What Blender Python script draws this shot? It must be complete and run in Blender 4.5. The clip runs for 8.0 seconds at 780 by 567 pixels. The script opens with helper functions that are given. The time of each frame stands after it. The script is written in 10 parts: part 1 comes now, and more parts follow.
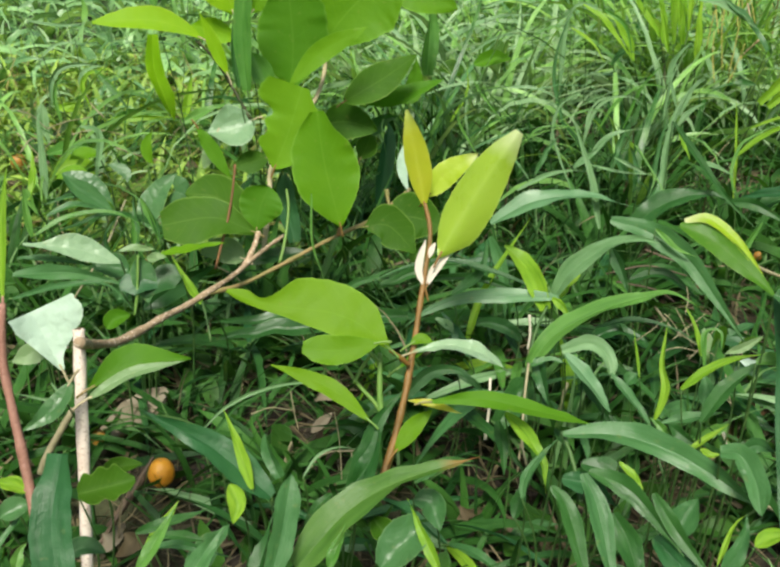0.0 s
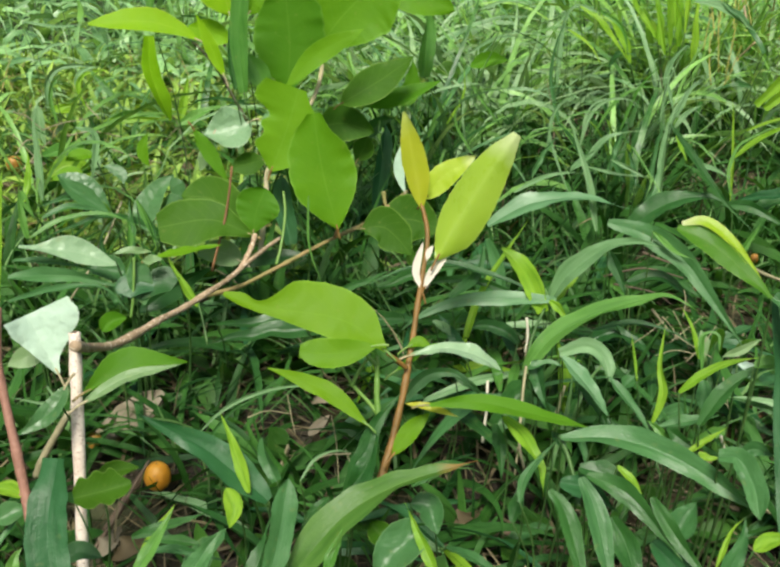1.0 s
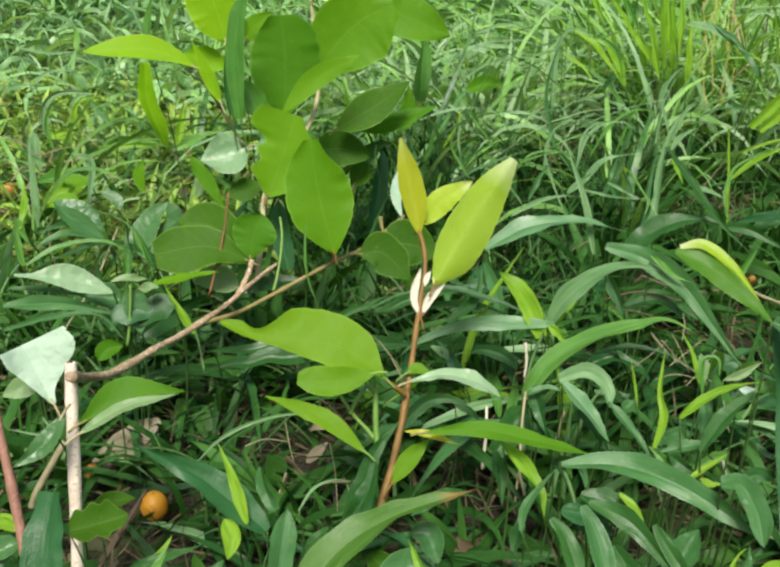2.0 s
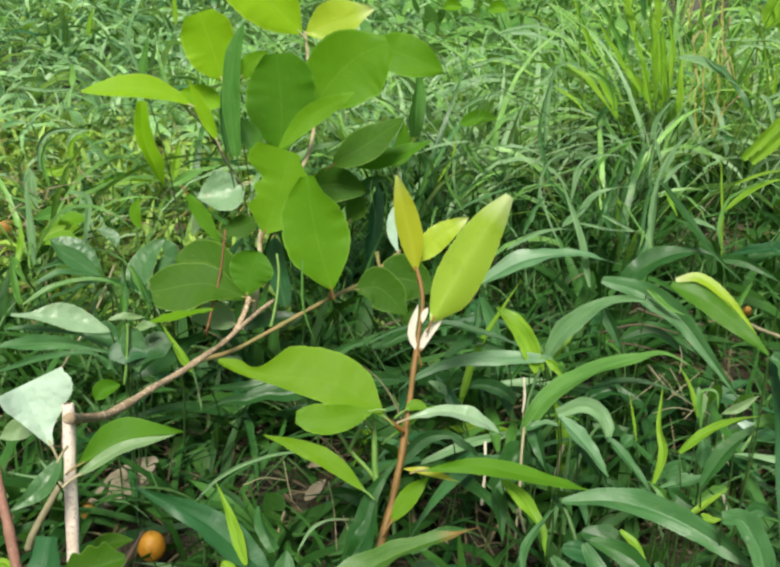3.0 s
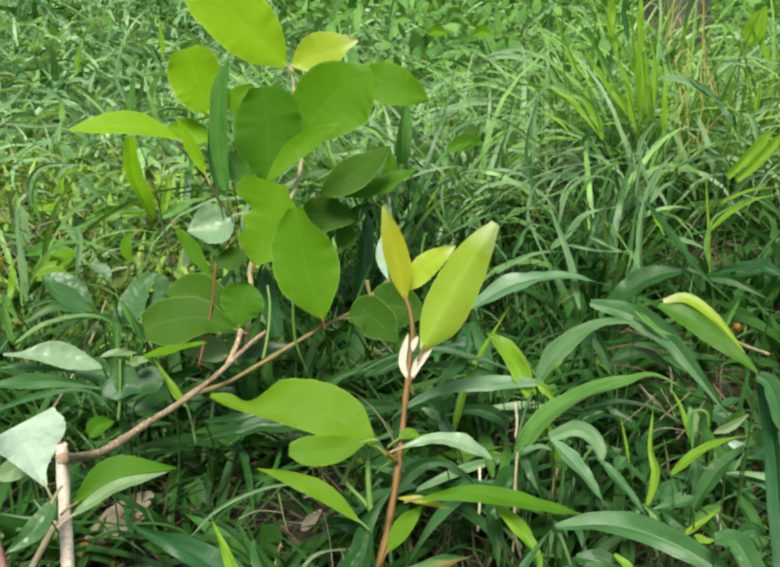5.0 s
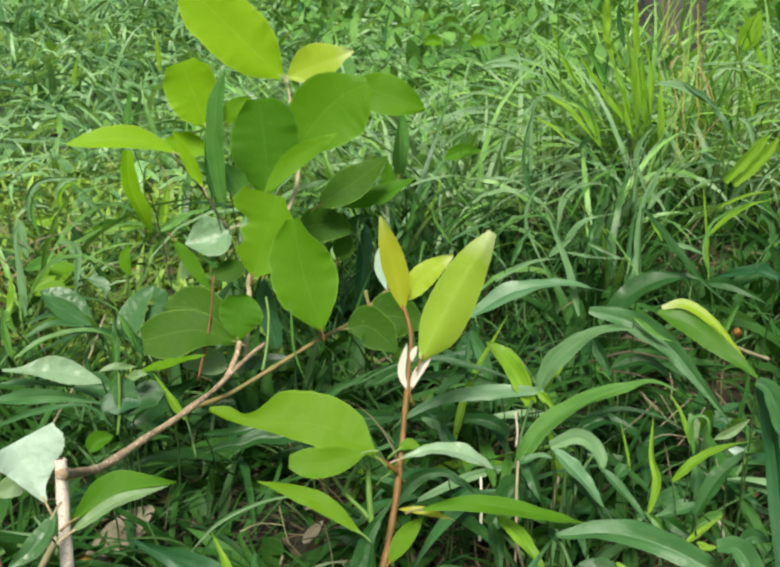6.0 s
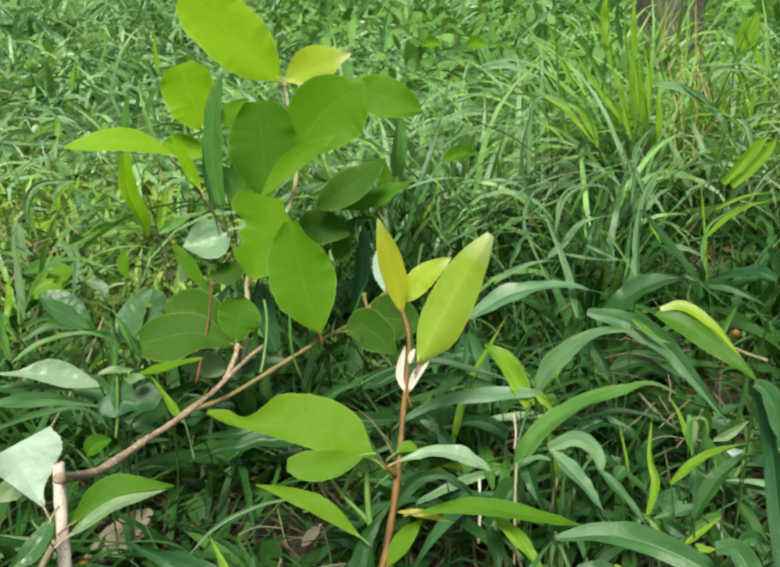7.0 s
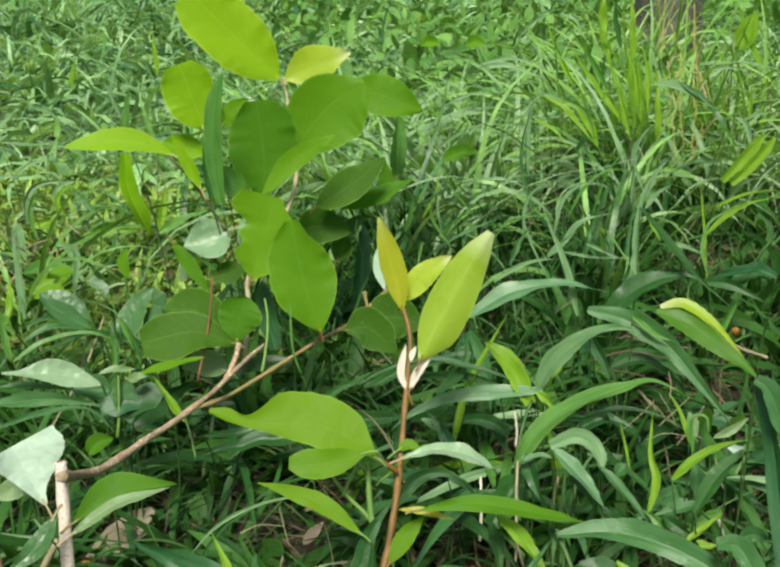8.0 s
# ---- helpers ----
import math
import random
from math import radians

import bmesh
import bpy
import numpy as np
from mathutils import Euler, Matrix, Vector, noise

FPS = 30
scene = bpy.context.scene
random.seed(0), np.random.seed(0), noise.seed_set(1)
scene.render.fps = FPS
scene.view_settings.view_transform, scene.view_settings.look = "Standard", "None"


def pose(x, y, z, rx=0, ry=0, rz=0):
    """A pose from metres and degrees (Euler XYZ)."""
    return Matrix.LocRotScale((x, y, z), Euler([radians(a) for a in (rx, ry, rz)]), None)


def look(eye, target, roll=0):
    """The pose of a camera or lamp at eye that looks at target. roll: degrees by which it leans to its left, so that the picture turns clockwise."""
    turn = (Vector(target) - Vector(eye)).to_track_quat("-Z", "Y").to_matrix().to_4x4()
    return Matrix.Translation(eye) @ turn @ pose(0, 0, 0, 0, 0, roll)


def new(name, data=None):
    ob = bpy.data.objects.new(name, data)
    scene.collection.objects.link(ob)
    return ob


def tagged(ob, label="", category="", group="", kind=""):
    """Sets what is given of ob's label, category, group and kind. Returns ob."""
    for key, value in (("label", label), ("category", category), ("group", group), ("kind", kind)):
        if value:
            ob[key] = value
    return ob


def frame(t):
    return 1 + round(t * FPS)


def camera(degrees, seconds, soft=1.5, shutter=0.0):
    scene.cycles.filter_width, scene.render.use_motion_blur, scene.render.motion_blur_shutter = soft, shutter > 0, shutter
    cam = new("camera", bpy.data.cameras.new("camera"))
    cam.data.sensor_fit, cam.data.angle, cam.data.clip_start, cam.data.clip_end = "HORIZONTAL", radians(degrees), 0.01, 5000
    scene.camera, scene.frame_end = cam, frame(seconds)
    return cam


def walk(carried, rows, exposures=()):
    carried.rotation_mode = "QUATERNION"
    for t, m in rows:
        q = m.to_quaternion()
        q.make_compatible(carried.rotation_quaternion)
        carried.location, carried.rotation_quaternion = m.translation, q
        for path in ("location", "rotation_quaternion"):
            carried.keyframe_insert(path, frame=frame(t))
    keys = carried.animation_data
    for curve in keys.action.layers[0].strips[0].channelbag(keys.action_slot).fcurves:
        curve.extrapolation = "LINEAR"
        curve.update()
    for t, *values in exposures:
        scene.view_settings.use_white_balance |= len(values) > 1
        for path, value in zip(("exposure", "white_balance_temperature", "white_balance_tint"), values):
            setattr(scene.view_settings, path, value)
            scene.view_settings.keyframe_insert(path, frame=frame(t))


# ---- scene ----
cam = camera(46.3, 8.0, soft=2.6)
walk(cam, [
    (0.0, pose(0.0040, -0.0001, 0.3599, 63.020, -1.055, 0.475)),
    (0.5, pose(0.0058, 0.0010, 0.3590, 63.036, -1.048, 0.317)),
    (1.0, pose(0.0033, 0.0016, 0.3601, 63.085, -1.187, 0.256)),
    (1.5, pose(0.0031, 0.0034, 0.3608, 63.580, -1.080, 0.113)),
    (3.0, pose(0.0013, 0.0054, 0.3649, 66.330, -0.548, -0.634)),
    (3.5, pose(0.0015, 0.0036, 0.3674, 66.953, -0.413, -0.831)),
    (4.0, pose(0.0021, 0.0028, 0.3659, 67.076, -0.325, -1.057)),
    (4.5, pose(0.0031, 0.0030, 0.3688, 67.307, 0.172, -1.354)),
    (6.0, pose(0.0056, 0.0039, 0.3712, 68.215, 1.548, -1.837)),
    (6.5, pose(0.0055, 0.0031, 0.3708, 68.234, 1.585, -1.954)),
    (7.0, pose(0.0063, 0.0043, 0.3716, 68.304, 1.668, -1.941)),
    (7.5, pose(0.0070, 0.0048, 0.3722, 68.300, 1.782, -1.945)),
    (8.0, pose(0.0053, 0.0031, 0.3710, 68.311, 1.824, -2.064)),
], exposures=[(0.0, 0.57, 6600, 4), (1.5, 0.57, 6600, 4), (4.5, 0.51, 6600, 4), (8.0, 0.46, 6600, 4)])

# ---- light ----
world = bpy.data.worlds.new("sky")
scene.world = world
world.use_nodes = True
wn = world.node_tree
sky = wn.nodes.new("ShaderNodeTexSky")
sky.sky_type = "NISHITA"
sky.sun_disc = False
sky.sun_elevation, sky.sun_rotation = radians(61), radians(-172)
sky.air_density, sky.dust_density, sky.ozone_density = 1.0, 4.0, 0.6
wn.links.new(sky.outputs[0], wn.nodes["Background"].inputs[0])
wn.nodes["Background"].inputs[1].default_value = 0.088
sun = new("sun", bpy.data.lights.new("sun", "SUN"))
sun.data.energy, sun.data.angle, sun.data.color = 3.8, radians(16), (1.0, 0.96, 0.88)
sun_from = Vector((math.sin(radians(-172)) * math.cos(radians(61)),
                   math.cos(radians(-172)) * math.cos(radians(61)), math.sin(radians(61))))
sun.matrix_world = look(sun_from * 20, (0, 0, 0))


# ---- materials ----
def nodes_of(name):
    m = bpy.data.materials.new(name)
    m.use_nodes = True
    nt = m.node_tree
    nt.nodes.clear()
    return m, nt, (lambda kind, **k: add_node(nt, kind, k))


def add_node(nt, kind, settings):
    n = nt.nodes.new(kind)
    for key, value in settings.items():
        if key == "op":
            n.operation = value
        elif key == "blend":
            n.data_type, n.blend_type = "RGBA", value
    return n


def math_node(nt, op, a, b=0.0, c=None):
    n = nt.nodes.new("ShaderNodeMath")
    n.operation = op
    for i, v in enumerate((a, b, c)):
        if v is None:
            continue
        if hasattr(v, "is_output"):
            nt.links.new(v, n.inputs[i])
        else:
            n.inputs[i].default_value = v
    return n.outputs[0]


def mix_col(nt, fac, a, b, blend="MIX"):
    n = nt.nodes.new("ShaderNodeMix")
    n.data_type, n.blend_type = "RGBA", blend
    for slot, v in ((0, fac), (6, a), (7, b)):
        if hasattr(v, "is_output"):
            nt.links.new(v, n.inputs[slot])
        else:
            n.inputs[slot].default_value = v if slot == 0 else (*v, 1)
    return n.outputs[2]


def noise_tex(nt, scale, detail=3.0, vector=None):
    n = nt.nodes.new("ShaderNodeTexNoise")
    n.inputs["Scale"].default_value, n.inputs["Detail"].default_value = scale, detail
    if vector is not None:
        nt.links.new(vector, n.inputs["Vector"])
    return n.outputs[0]


def ramp01(nt, v, lo, hi):
    n = nt.nodes.new("ShaderNodeMapRange")
    nt.links.new(v, n.inputs[0])
    n.inputs[1].default_value, n.inputs[2].default_value = lo, hi
    return n.outputs[0]


def leaf_material(name, low, high, tip=None, vein=(0.30, 0.40, 0.10), through_light=0.35, rough=0.38, style="net",
                  vary="object", spots=0.15, shine=1.40, crinkle=1.0):
    """A living leaf: two tones, veins by the leaf's own length and breadth, gloss above, light that shines through."""
    m, nt, node = nodes_of(name)
    uv = node("ShaderNodeUVMap")
    uv.uv_map = "leaf"
    sep = node("ShaderNodeSeparateXYZ")
    nt.links.new(uv.outputs[0], sep.inputs[0])
    u, v = sep.outputs[0], sep.outputs[1]
    if vary == "object":
        rnd = node("ShaderNodeObjectInfo").outputs["Random"]
    else:
        rnd = node("ShaderNodeNewGeometry").outputs["Random Per Island"]
    geo = node("ShaderNodeTexCoord").outputs["Object"]
    blotch = noise_tex(nt, 60.0, 3.0, geo)
    fine = noise_tex(nt, 900.0, 2.0, geo)
    if vary == "island":
        drift = noise_tex(nt, 4.5, 2.0, geo)
        rnd = math_node(nt, "ADD", rnd, math_node(nt, "MULTIPLY_ADD", drift, 1.5, -0.75))
    tone = math_node(nt, "ADD", math_node(nt, "MULTIPLY", rnd, 0.6), math_node(nt, "MULTIPLY", blotch, 0.55))
    col = mix_col(nt, ramp01(nt, tone, *((0.15, 0.95) if vary == "object" else (0.24, 0.88))), low, high)
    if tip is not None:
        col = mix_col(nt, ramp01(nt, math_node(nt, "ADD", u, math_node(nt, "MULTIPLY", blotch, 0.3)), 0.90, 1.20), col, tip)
    av = math_node(nt, "ABSOLUTE", v)
    rib = math_node(nt, "SUBTRACT", 1.0, ramp01(nt, av, *((0.012, 0.035) if style == "net" else (0.01, 0.045))))
    if style == "net":
        ph = math_node(nt, "SUBTRACT", u, math_node(nt, "MULTIPLY", av, 0.22))
        wav = math_node(nt, "ABSOLUTE", math_node(nt, "SINE", math_node(nt, "MULTIPLY", ph, 26.0)))
        side = math_node(nt, "SUBTRACT", 1.0, ramp01(nt, wav, 0.02, 0.14))
        veins = math_node(nt, "MAXIMUM", math_node(nt, "MULTIPLY", rib, 0.20), math_node(nt, "MULTIPLY", side, 0.10))
    else:
        wav = math_node(nt, "ABSOLUTE", math_node(nt, "SINE", math_node(nt, "MULTIPLY", v, 24.0)))
        side = math_node(nt, "SUBTRACT", 1.0, ramp01(nt, wav, 0.05, 0.6))
        veins = math_node(nt, "MAXIMUM", math_node(nt, "MULTIPLY", rib, 0.13), math_node(nt, "MULTIPLY", side, 0.05))
    col = mix_col(nt, veins, col, vein)
    streak = 0.5
    if style == "long":
        lay = node("ShaderNodeCombineXYZ")
        nt.links.new(math_node(nt, "MULTIPLY", u, 2.6), lay.inputs[0])
        nt.links.new(math_node(nt, "MULTIPLY", v, 2.6), lay.inputs[1])
        nt.links.new(math_node(nt, "MULTIPLY", rnd, 37.0), lay.inputs[2])
        streak = noise_tex(nt, 1.0, 4.0, lay.outputs[0])
        col = mix_col(nt, ramp01(nt, streak, 0.40, 0.72), col, mix_col(nt, 1.0, col, (1.35, 1.2, 1.4), "MULTIPLY"))
        hair = noise_tex(nt, 6.0, 2.0, lay.outputs[0])
        col = mix_col(nt, math_node(nt, "MULTIPLY", ramp01(nt, hair, 0.50, 0.72), 0.13), col, vein)
        col = mix_col(nt, ramp01(nt, streak, 0.46, 0.26), col, mix_col(nt, 1.0, col, (0.75, 0.80, 0.75), "MULTIPLY"))
    rim = ramp01(nt, math_node(nt, "MULTIPLY_ADD", blotch, 0.06, av), *((0.955, 1.0) if style == "net" else (0.985, 1.06)))
    col = mix_col(nt, math_node(nt, "MULTIPLY", rim, 0.45), col, vein)
    worn = ramp01(nt, noise_tex(nt, 230.0, 2.0, geo), 0.66, 0.76)
    col = mix_col(nt, math_node(nt, "MULTIPLY", worn, spots), col, (0.30, 0.27, 0.09))
    bump = node("ShaderNodeBump")
    bump.inputs["Strength"].default_value, bump.inputs["Distance"].default_value = (0.35 if style == "net" else 0.5), 0.0008
    relief = math_node(nt, "ADD", math_node(nt, "MULTIPLY", fine, 0.4), math_node(nt, "MULTIPLY", veins, -0.8))
    buckle = noise_tex(nt, 130.0, 2.0, geo)
    relief = math_node(nt, "ADD", relief, math_node(nt, "MULTIPLY", buckle, crinkle * (2.0 if style == "net" else 1.2)))
    if style == "long":
        relief = math_node(nt, "ADD", relief, math_node(nt, "MULTIPLY", streak, 0.8))
    nt.links.new(relief, bump.inputs["Height"])
    p = node("ShaderNodeBsdfPrincipled")
    nt.links.new(col, p.inputs["Base Color"])
    gloss = math_node(nt, "ADD", math_node(nt, "MULTIPLY", blotch, 0.3), rough - 0.3)
    nt.links.new(math_node(nt, "ADD", gloss, math_node(nt, "MULTIPLY", streak, 0.3)), p.inputs["Roughness"])
    p.inputs["IOR"].default_value = shine
    nt.links.new(bump.outputs[0], p.inputs["Normal"])
    tr = node("ShaderNodeBsdfTranslucent")
    bright = mix_col(nt, 1.0, col, (1.5, 1.35, 0.55), "MULTIPLY")
    nt.links.new(bright, tr.inputs[0])
    mx = node("ShaderNodeMixShader")
    mx.inputs[0].default_value = through_light
    nt.links.new(p.outputs[0], mx.inputs[1])
    nt.links.new(tr.outputs[0], mx.inputs[2])
    nt.links.new(mx.outputs[0], node("ShaderNodeOutputMaterial").inputs[0])
    return m


def bark_material(name, low, high, scale=400.0, rough=0.75, flecks=None):
    m, nt, node = nodes_of(name)
    geo = node("ShaderNodeTexCoord").outputs["Object"]
    big = noise_tex(nt, scale * 0.25, 3.0, geo)
    small = noise_tex(nt, scale * 2.5, 3.0, geo)
    rnd = node("ShaderNodeObjectInfo").outputs["Random"]
    col = mix_col(nt, ramp01(nt, math_node(nt, "ADD", big, math_node(nt, "MULTIPLY", rnd, 0.2)), 0.35, 0.8), low, high)
    if flecks:
        col = mix_col(nt, ramp01(nt, small, 0.56, 0.66), col, flecks)
    bump = node("ShaderNodeBump")
    bump.inputs["Strength"].default_value, bump.inputs["Distance"].default_value = 0.7, 0.0008
    nt.links.new(math_node(nt, "ADD", small, math_node(nt, "MULTIPLY", big, 1.5)), bump.inputs["Height"])
    p = node("ShaderNodeBsdfPrincipled")
    nt.links.new(col, p.inputs["Base Color"])
    p.inputs["Roughness"].default_value = rough
    nt.links.new(bump.outputs[0], p.inputs["Normal"])
    nt.links.new(p.outputs[0], node("ShaderNodeOutputMaterial").inputs[0])
    return m


sap = leaf_material("sapling_leaf", (0.092, 0.238, 0.006), (0.148, 0.316, 0.010), vein=(0.20, 0.38, 0.05), through_light=0.42, rough=0.52, shine=1.24)
sapm = leaf_material("full_green_leaf", (0.062, 0.186, 0.008), (0.100, 0.250, 0.012), vein=(0.16, 0.32, 0.045), through_light=0.42, rough=0.52, shine=1.24)
# darker copy of the sapling leaf; shade of upper leaves put into the colour
sapd = leaf_material("darkened_leaf", (0.035, 0.108, 0.006), (0.062, 0.155, 0.010), vein=(0.24, 0.38, 0.08), through_light=0.40, rough=0.58, shine=1.24)
young = leaf_material("young_leaf", (0.158, 0.350, 0.006), (0.252, 0.440, 0.010), vein=(0.40, 0.50, 0.08), through_light=0.38, rough=0.5, shine=1.24)
# whitish tip colour stands for the sky's gloss on the leaf end
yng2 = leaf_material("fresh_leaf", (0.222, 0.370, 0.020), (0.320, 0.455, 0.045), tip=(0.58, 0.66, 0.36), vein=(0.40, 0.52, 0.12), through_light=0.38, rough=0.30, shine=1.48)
yngm = leaf_material("fresh_broad_leaf", (0.094, 0.228, 0.005), (0.150, 0.290, 0.009), vein=(0.22, 0.40, 0.04), through_light=0.38, rough=0.50, shine=1.24)
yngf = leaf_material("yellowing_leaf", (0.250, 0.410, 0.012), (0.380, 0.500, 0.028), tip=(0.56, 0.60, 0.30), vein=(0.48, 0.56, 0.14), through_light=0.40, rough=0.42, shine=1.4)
bract = leaf_material("bract", (0.600, 0.530, 0.440), (0.700, 0.640, 0.550), vein=(0.80, 0.60, 0.50), through_light=0.25, rough=0.45)
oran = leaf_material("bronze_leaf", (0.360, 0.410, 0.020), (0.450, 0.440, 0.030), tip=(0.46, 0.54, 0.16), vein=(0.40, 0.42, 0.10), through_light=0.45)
pale = leaf_material("pale_leaf", (0.130, 0.230, 0.085), (0.205, 0.310, 0.140), vein=(0.42, 0.50, 0.30), through_light=0.25, rough=0.46, crinkle=3.0)
# pale green leaf with its white sheen partly put into the colour
palew = leaf_material("pale_sheen_leaf", (0.165, 0.285, 0.145), (0.265, 0.390, 0.225), vein=(0.46, 0.56, 0.40), through_light=0.20, rough=0.36, shine=1.48, crinkle=4.0)
# white of the reflected sky is put into this leaf's base colour
gloss_white = leaf_material("gloss_white_leaf", (0.330, 0.470, 0.350), (0.450, 0.580, 0.460), vein=(0.52, 0.64, 0.50), through_light=0.15, rough=0.30, shine=1.5, crinkle=3.0)
glos = leaf_material("glossy_leaf", (0.036, 0.118, 0.034), (0.078, 0.180, 0.060), vein=(0.18, 0.30, 0.13), through_light=0.24, rough=0.34, crinkle=3.0)
dark = leaf_material("dark_leaf", (0.014, 0.066, 0.014), (0.032, 0.104, 0.022), vein=(0.08, 0.19, 0.05), through_light=0.25)
gras = leaf_material("grass_blade", (0.012, 0.068, 0.010), (0.038, 0.128, 0.024), vein=(0.15, 0.30, 0.11), through_light=0.34, rough=0.40, style="long", shine=1.42)
brig = leaf_material("bright_blade", (0.175, 0.375, 0.022), (0.260, 0.460, 0.036), vein=(0.28, 0.42, 0.06), through_light=0.48, rough=0.40, style="long")
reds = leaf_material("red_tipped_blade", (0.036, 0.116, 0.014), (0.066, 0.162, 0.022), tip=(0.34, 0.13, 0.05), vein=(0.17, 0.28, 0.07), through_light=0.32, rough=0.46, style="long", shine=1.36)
blue = leaf_material("bluish_blade", (0.016, 0.078, 0.022), (0.038, 0.125, 0.040), vein=(0.09, 0.20, 0.10), through_light=0.26, rough=0.42, style="long", shine=1.46)
mid_blade = leaf_material("mid_green_blade", (0.058, 0.190, 0.022), (0.120, 0.285, 0.052), vein=(0.20, 0.38, 0.10), through_light=0.38, rough=0.36, style="long", shine=1.46)
# light bluish base stands in for the sky mirrored on these blades
mid_pale = leaf_material("sheeny_blade", (0.048, 0.150, 0.046), (0.110, 0.245, 0.100), vein=(0.20, 0.36, 0.17), through_light=0.30, rough=0.40, style="long", shine=1.55)
teal_blade = leaf_material("grey_green_blade", (0.022, 0.095, 0.020), (0.062, 0.172, 0.048), vein=(0.18, 0.34, 0.16), through_light=0.26, rough=0.40, style="long", shine=1.44)
deep_blade = leaf_material("deep_green_blade", (0.012, 0.072, 0.018), (0.028, 0.108, 0.030), vein=(0.05, 0.14, 0.06), through_light=0.22, rough=0.46, style="long", shine=1.40)
bladeg = leaf_material("pale_blade", (0.105, 0.230, 0.085), (0.190, 0.330, 0.150), vein=(0.34, 0.46, 0.26), through_light=0.28, rough=0.40, style="long")
pale_turf = leaf_material("pale_turf", (0.080, 0.212, 0.070), (0.285, 0.440, 0.210), vein=(0.36, 0.48, 0.28), through_light=0.28, rough=0.36, style="long", vary="island")
foldl = leaf_material("folded_leaf", (0.045, 0.150, 0.012), (0.085, 0.215, 0.018), vein=(0.22, 0.34, 0.08), through_light=0.42, shine=1.26)
clump_blade = leaf_material("clump_blade", (0.080, 0.245, 0.038), (0.310, 0.540, 0.115), vein=(0.24, 0.40, 0.08), through_light=0.38, rough=0.36, style="long", shine=1.44)
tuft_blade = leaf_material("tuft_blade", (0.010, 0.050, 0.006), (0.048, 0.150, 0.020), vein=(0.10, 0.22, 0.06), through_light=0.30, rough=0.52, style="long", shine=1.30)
stalk_blade = leaf_material("stalk_blade", (0.200, 0.175, 0.055), (0.460, 0.400, 0.130), vein=(0.30, 0.25, 0.12), through_light=0.15, rough=0.6, style="long")
turf = leaf_material("turf", (0.022, 0.096, 0.018), (0.250, 0.495, 0.116), vein=(0.16, 0.30, 0.09), through_light=0.34, rough=0.32, shine=1.46, style="long", vary="island")
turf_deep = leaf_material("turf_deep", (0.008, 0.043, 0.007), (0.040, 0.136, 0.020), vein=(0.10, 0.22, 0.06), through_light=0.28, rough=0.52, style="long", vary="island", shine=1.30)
wiry = leaf_material("wiry_blade", (0.032, 0.105, 0.020), (0.135, 0.270, 0.075), vein=(0.16, 0.28, 0.10), through_light=0.30, rough=0.42, style="long", vary="island")
# haze over the farther grass is put into its pale bluish tone
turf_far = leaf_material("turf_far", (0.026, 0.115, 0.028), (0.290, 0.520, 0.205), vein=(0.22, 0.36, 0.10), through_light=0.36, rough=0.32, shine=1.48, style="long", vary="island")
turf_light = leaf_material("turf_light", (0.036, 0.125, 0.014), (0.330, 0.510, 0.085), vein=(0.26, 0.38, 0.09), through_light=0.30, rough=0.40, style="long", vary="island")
herbage = leaf_material("herbage", (0.015, 0.060, 0.008), (0.052, 0.145, 0.018), vein=(0.13, 0.25, 0.08), through_light=0.30, rough=0.50, vary="island", shine=1.30)
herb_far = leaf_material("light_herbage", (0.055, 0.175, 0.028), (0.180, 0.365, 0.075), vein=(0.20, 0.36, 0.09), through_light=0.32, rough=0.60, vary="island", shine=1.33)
# straw and litter tones lowered, the shade under the leaves put into them
straw_blade = leaf_material("straw_blade", (0.050, 0.042, 0.020), (0.180, 0.155, 0.080), vein=(0.24, 0.20, 0.11), through_light=0.15, rough=0.6, style="long", vary="island")
dead_leaf = leaf_material("dead_leaf", (0.024, 0.017, 0.009), (0.080, 0.060, 0.031), vein=(0.16, 0.12, 0.07), through_light=0.12, rough=0.7, vary="island")
tan_leaf = leaf_material("tan_leaf", (0.140, 0.118, 0.078), (0.230, 0.195, 0.135), vein=(0.28, 0.24, 0.16), through_light=0.12, rough=0.6)
brown_leaf = leaf_material("brown_leaf", (0.048, 0.037, 0.018), (0.130, 0.098, 0.050), vein=(0.17, 0.12, 0.07), through_light=0.1, rough=0.7)
rust_leaf = leaf_material("rust_leaf", (0.095, 0.056, 0.022), (0.170, 0.100, 0.042), vein=(0.17, 0.11, 0.05), through_light=0.12, rough=0.65)
bark = bark_material("bark", (0.225, 0.150, 0.085), (0.480, 0.355, 0.225), scale=260.0, flecks=(0.66, 0.55, 0.41))
gold = bark_material("yellowed_stem", (0.28, 0.26, 0.05), (0.42, 0.38, 0.09), rough=0.55)
barkpale = bark_material("pale_bark", (0.640, 0.510, 0.420), (0.840, 0.730, 0.630), flecks=(0.44, 0.31, 0.22))
pink = bark_material("pink_bark", (0.320, 0.275, 0.150), (0.470, 0.400, 0.250))
twig = bark_material("green_twig", (0.140, 0.170, 0.040), (0.280, 0.200, 0.080), rough=0.5)
redtwig = bark_material("red_twig", (0.120, 0.055, 0.018), (0.200, 0.092, 0.030), rough=0.5)
darktwig = bark_material("dark_twig", (0.040, 0.050, 0.016), (0.090, 0.090, 0.030), rough=0.5)
red = bark_material("red_stem", (0.150, 0.086, 0.018), (0.240, 0.118, 0.025), rough=0.5)
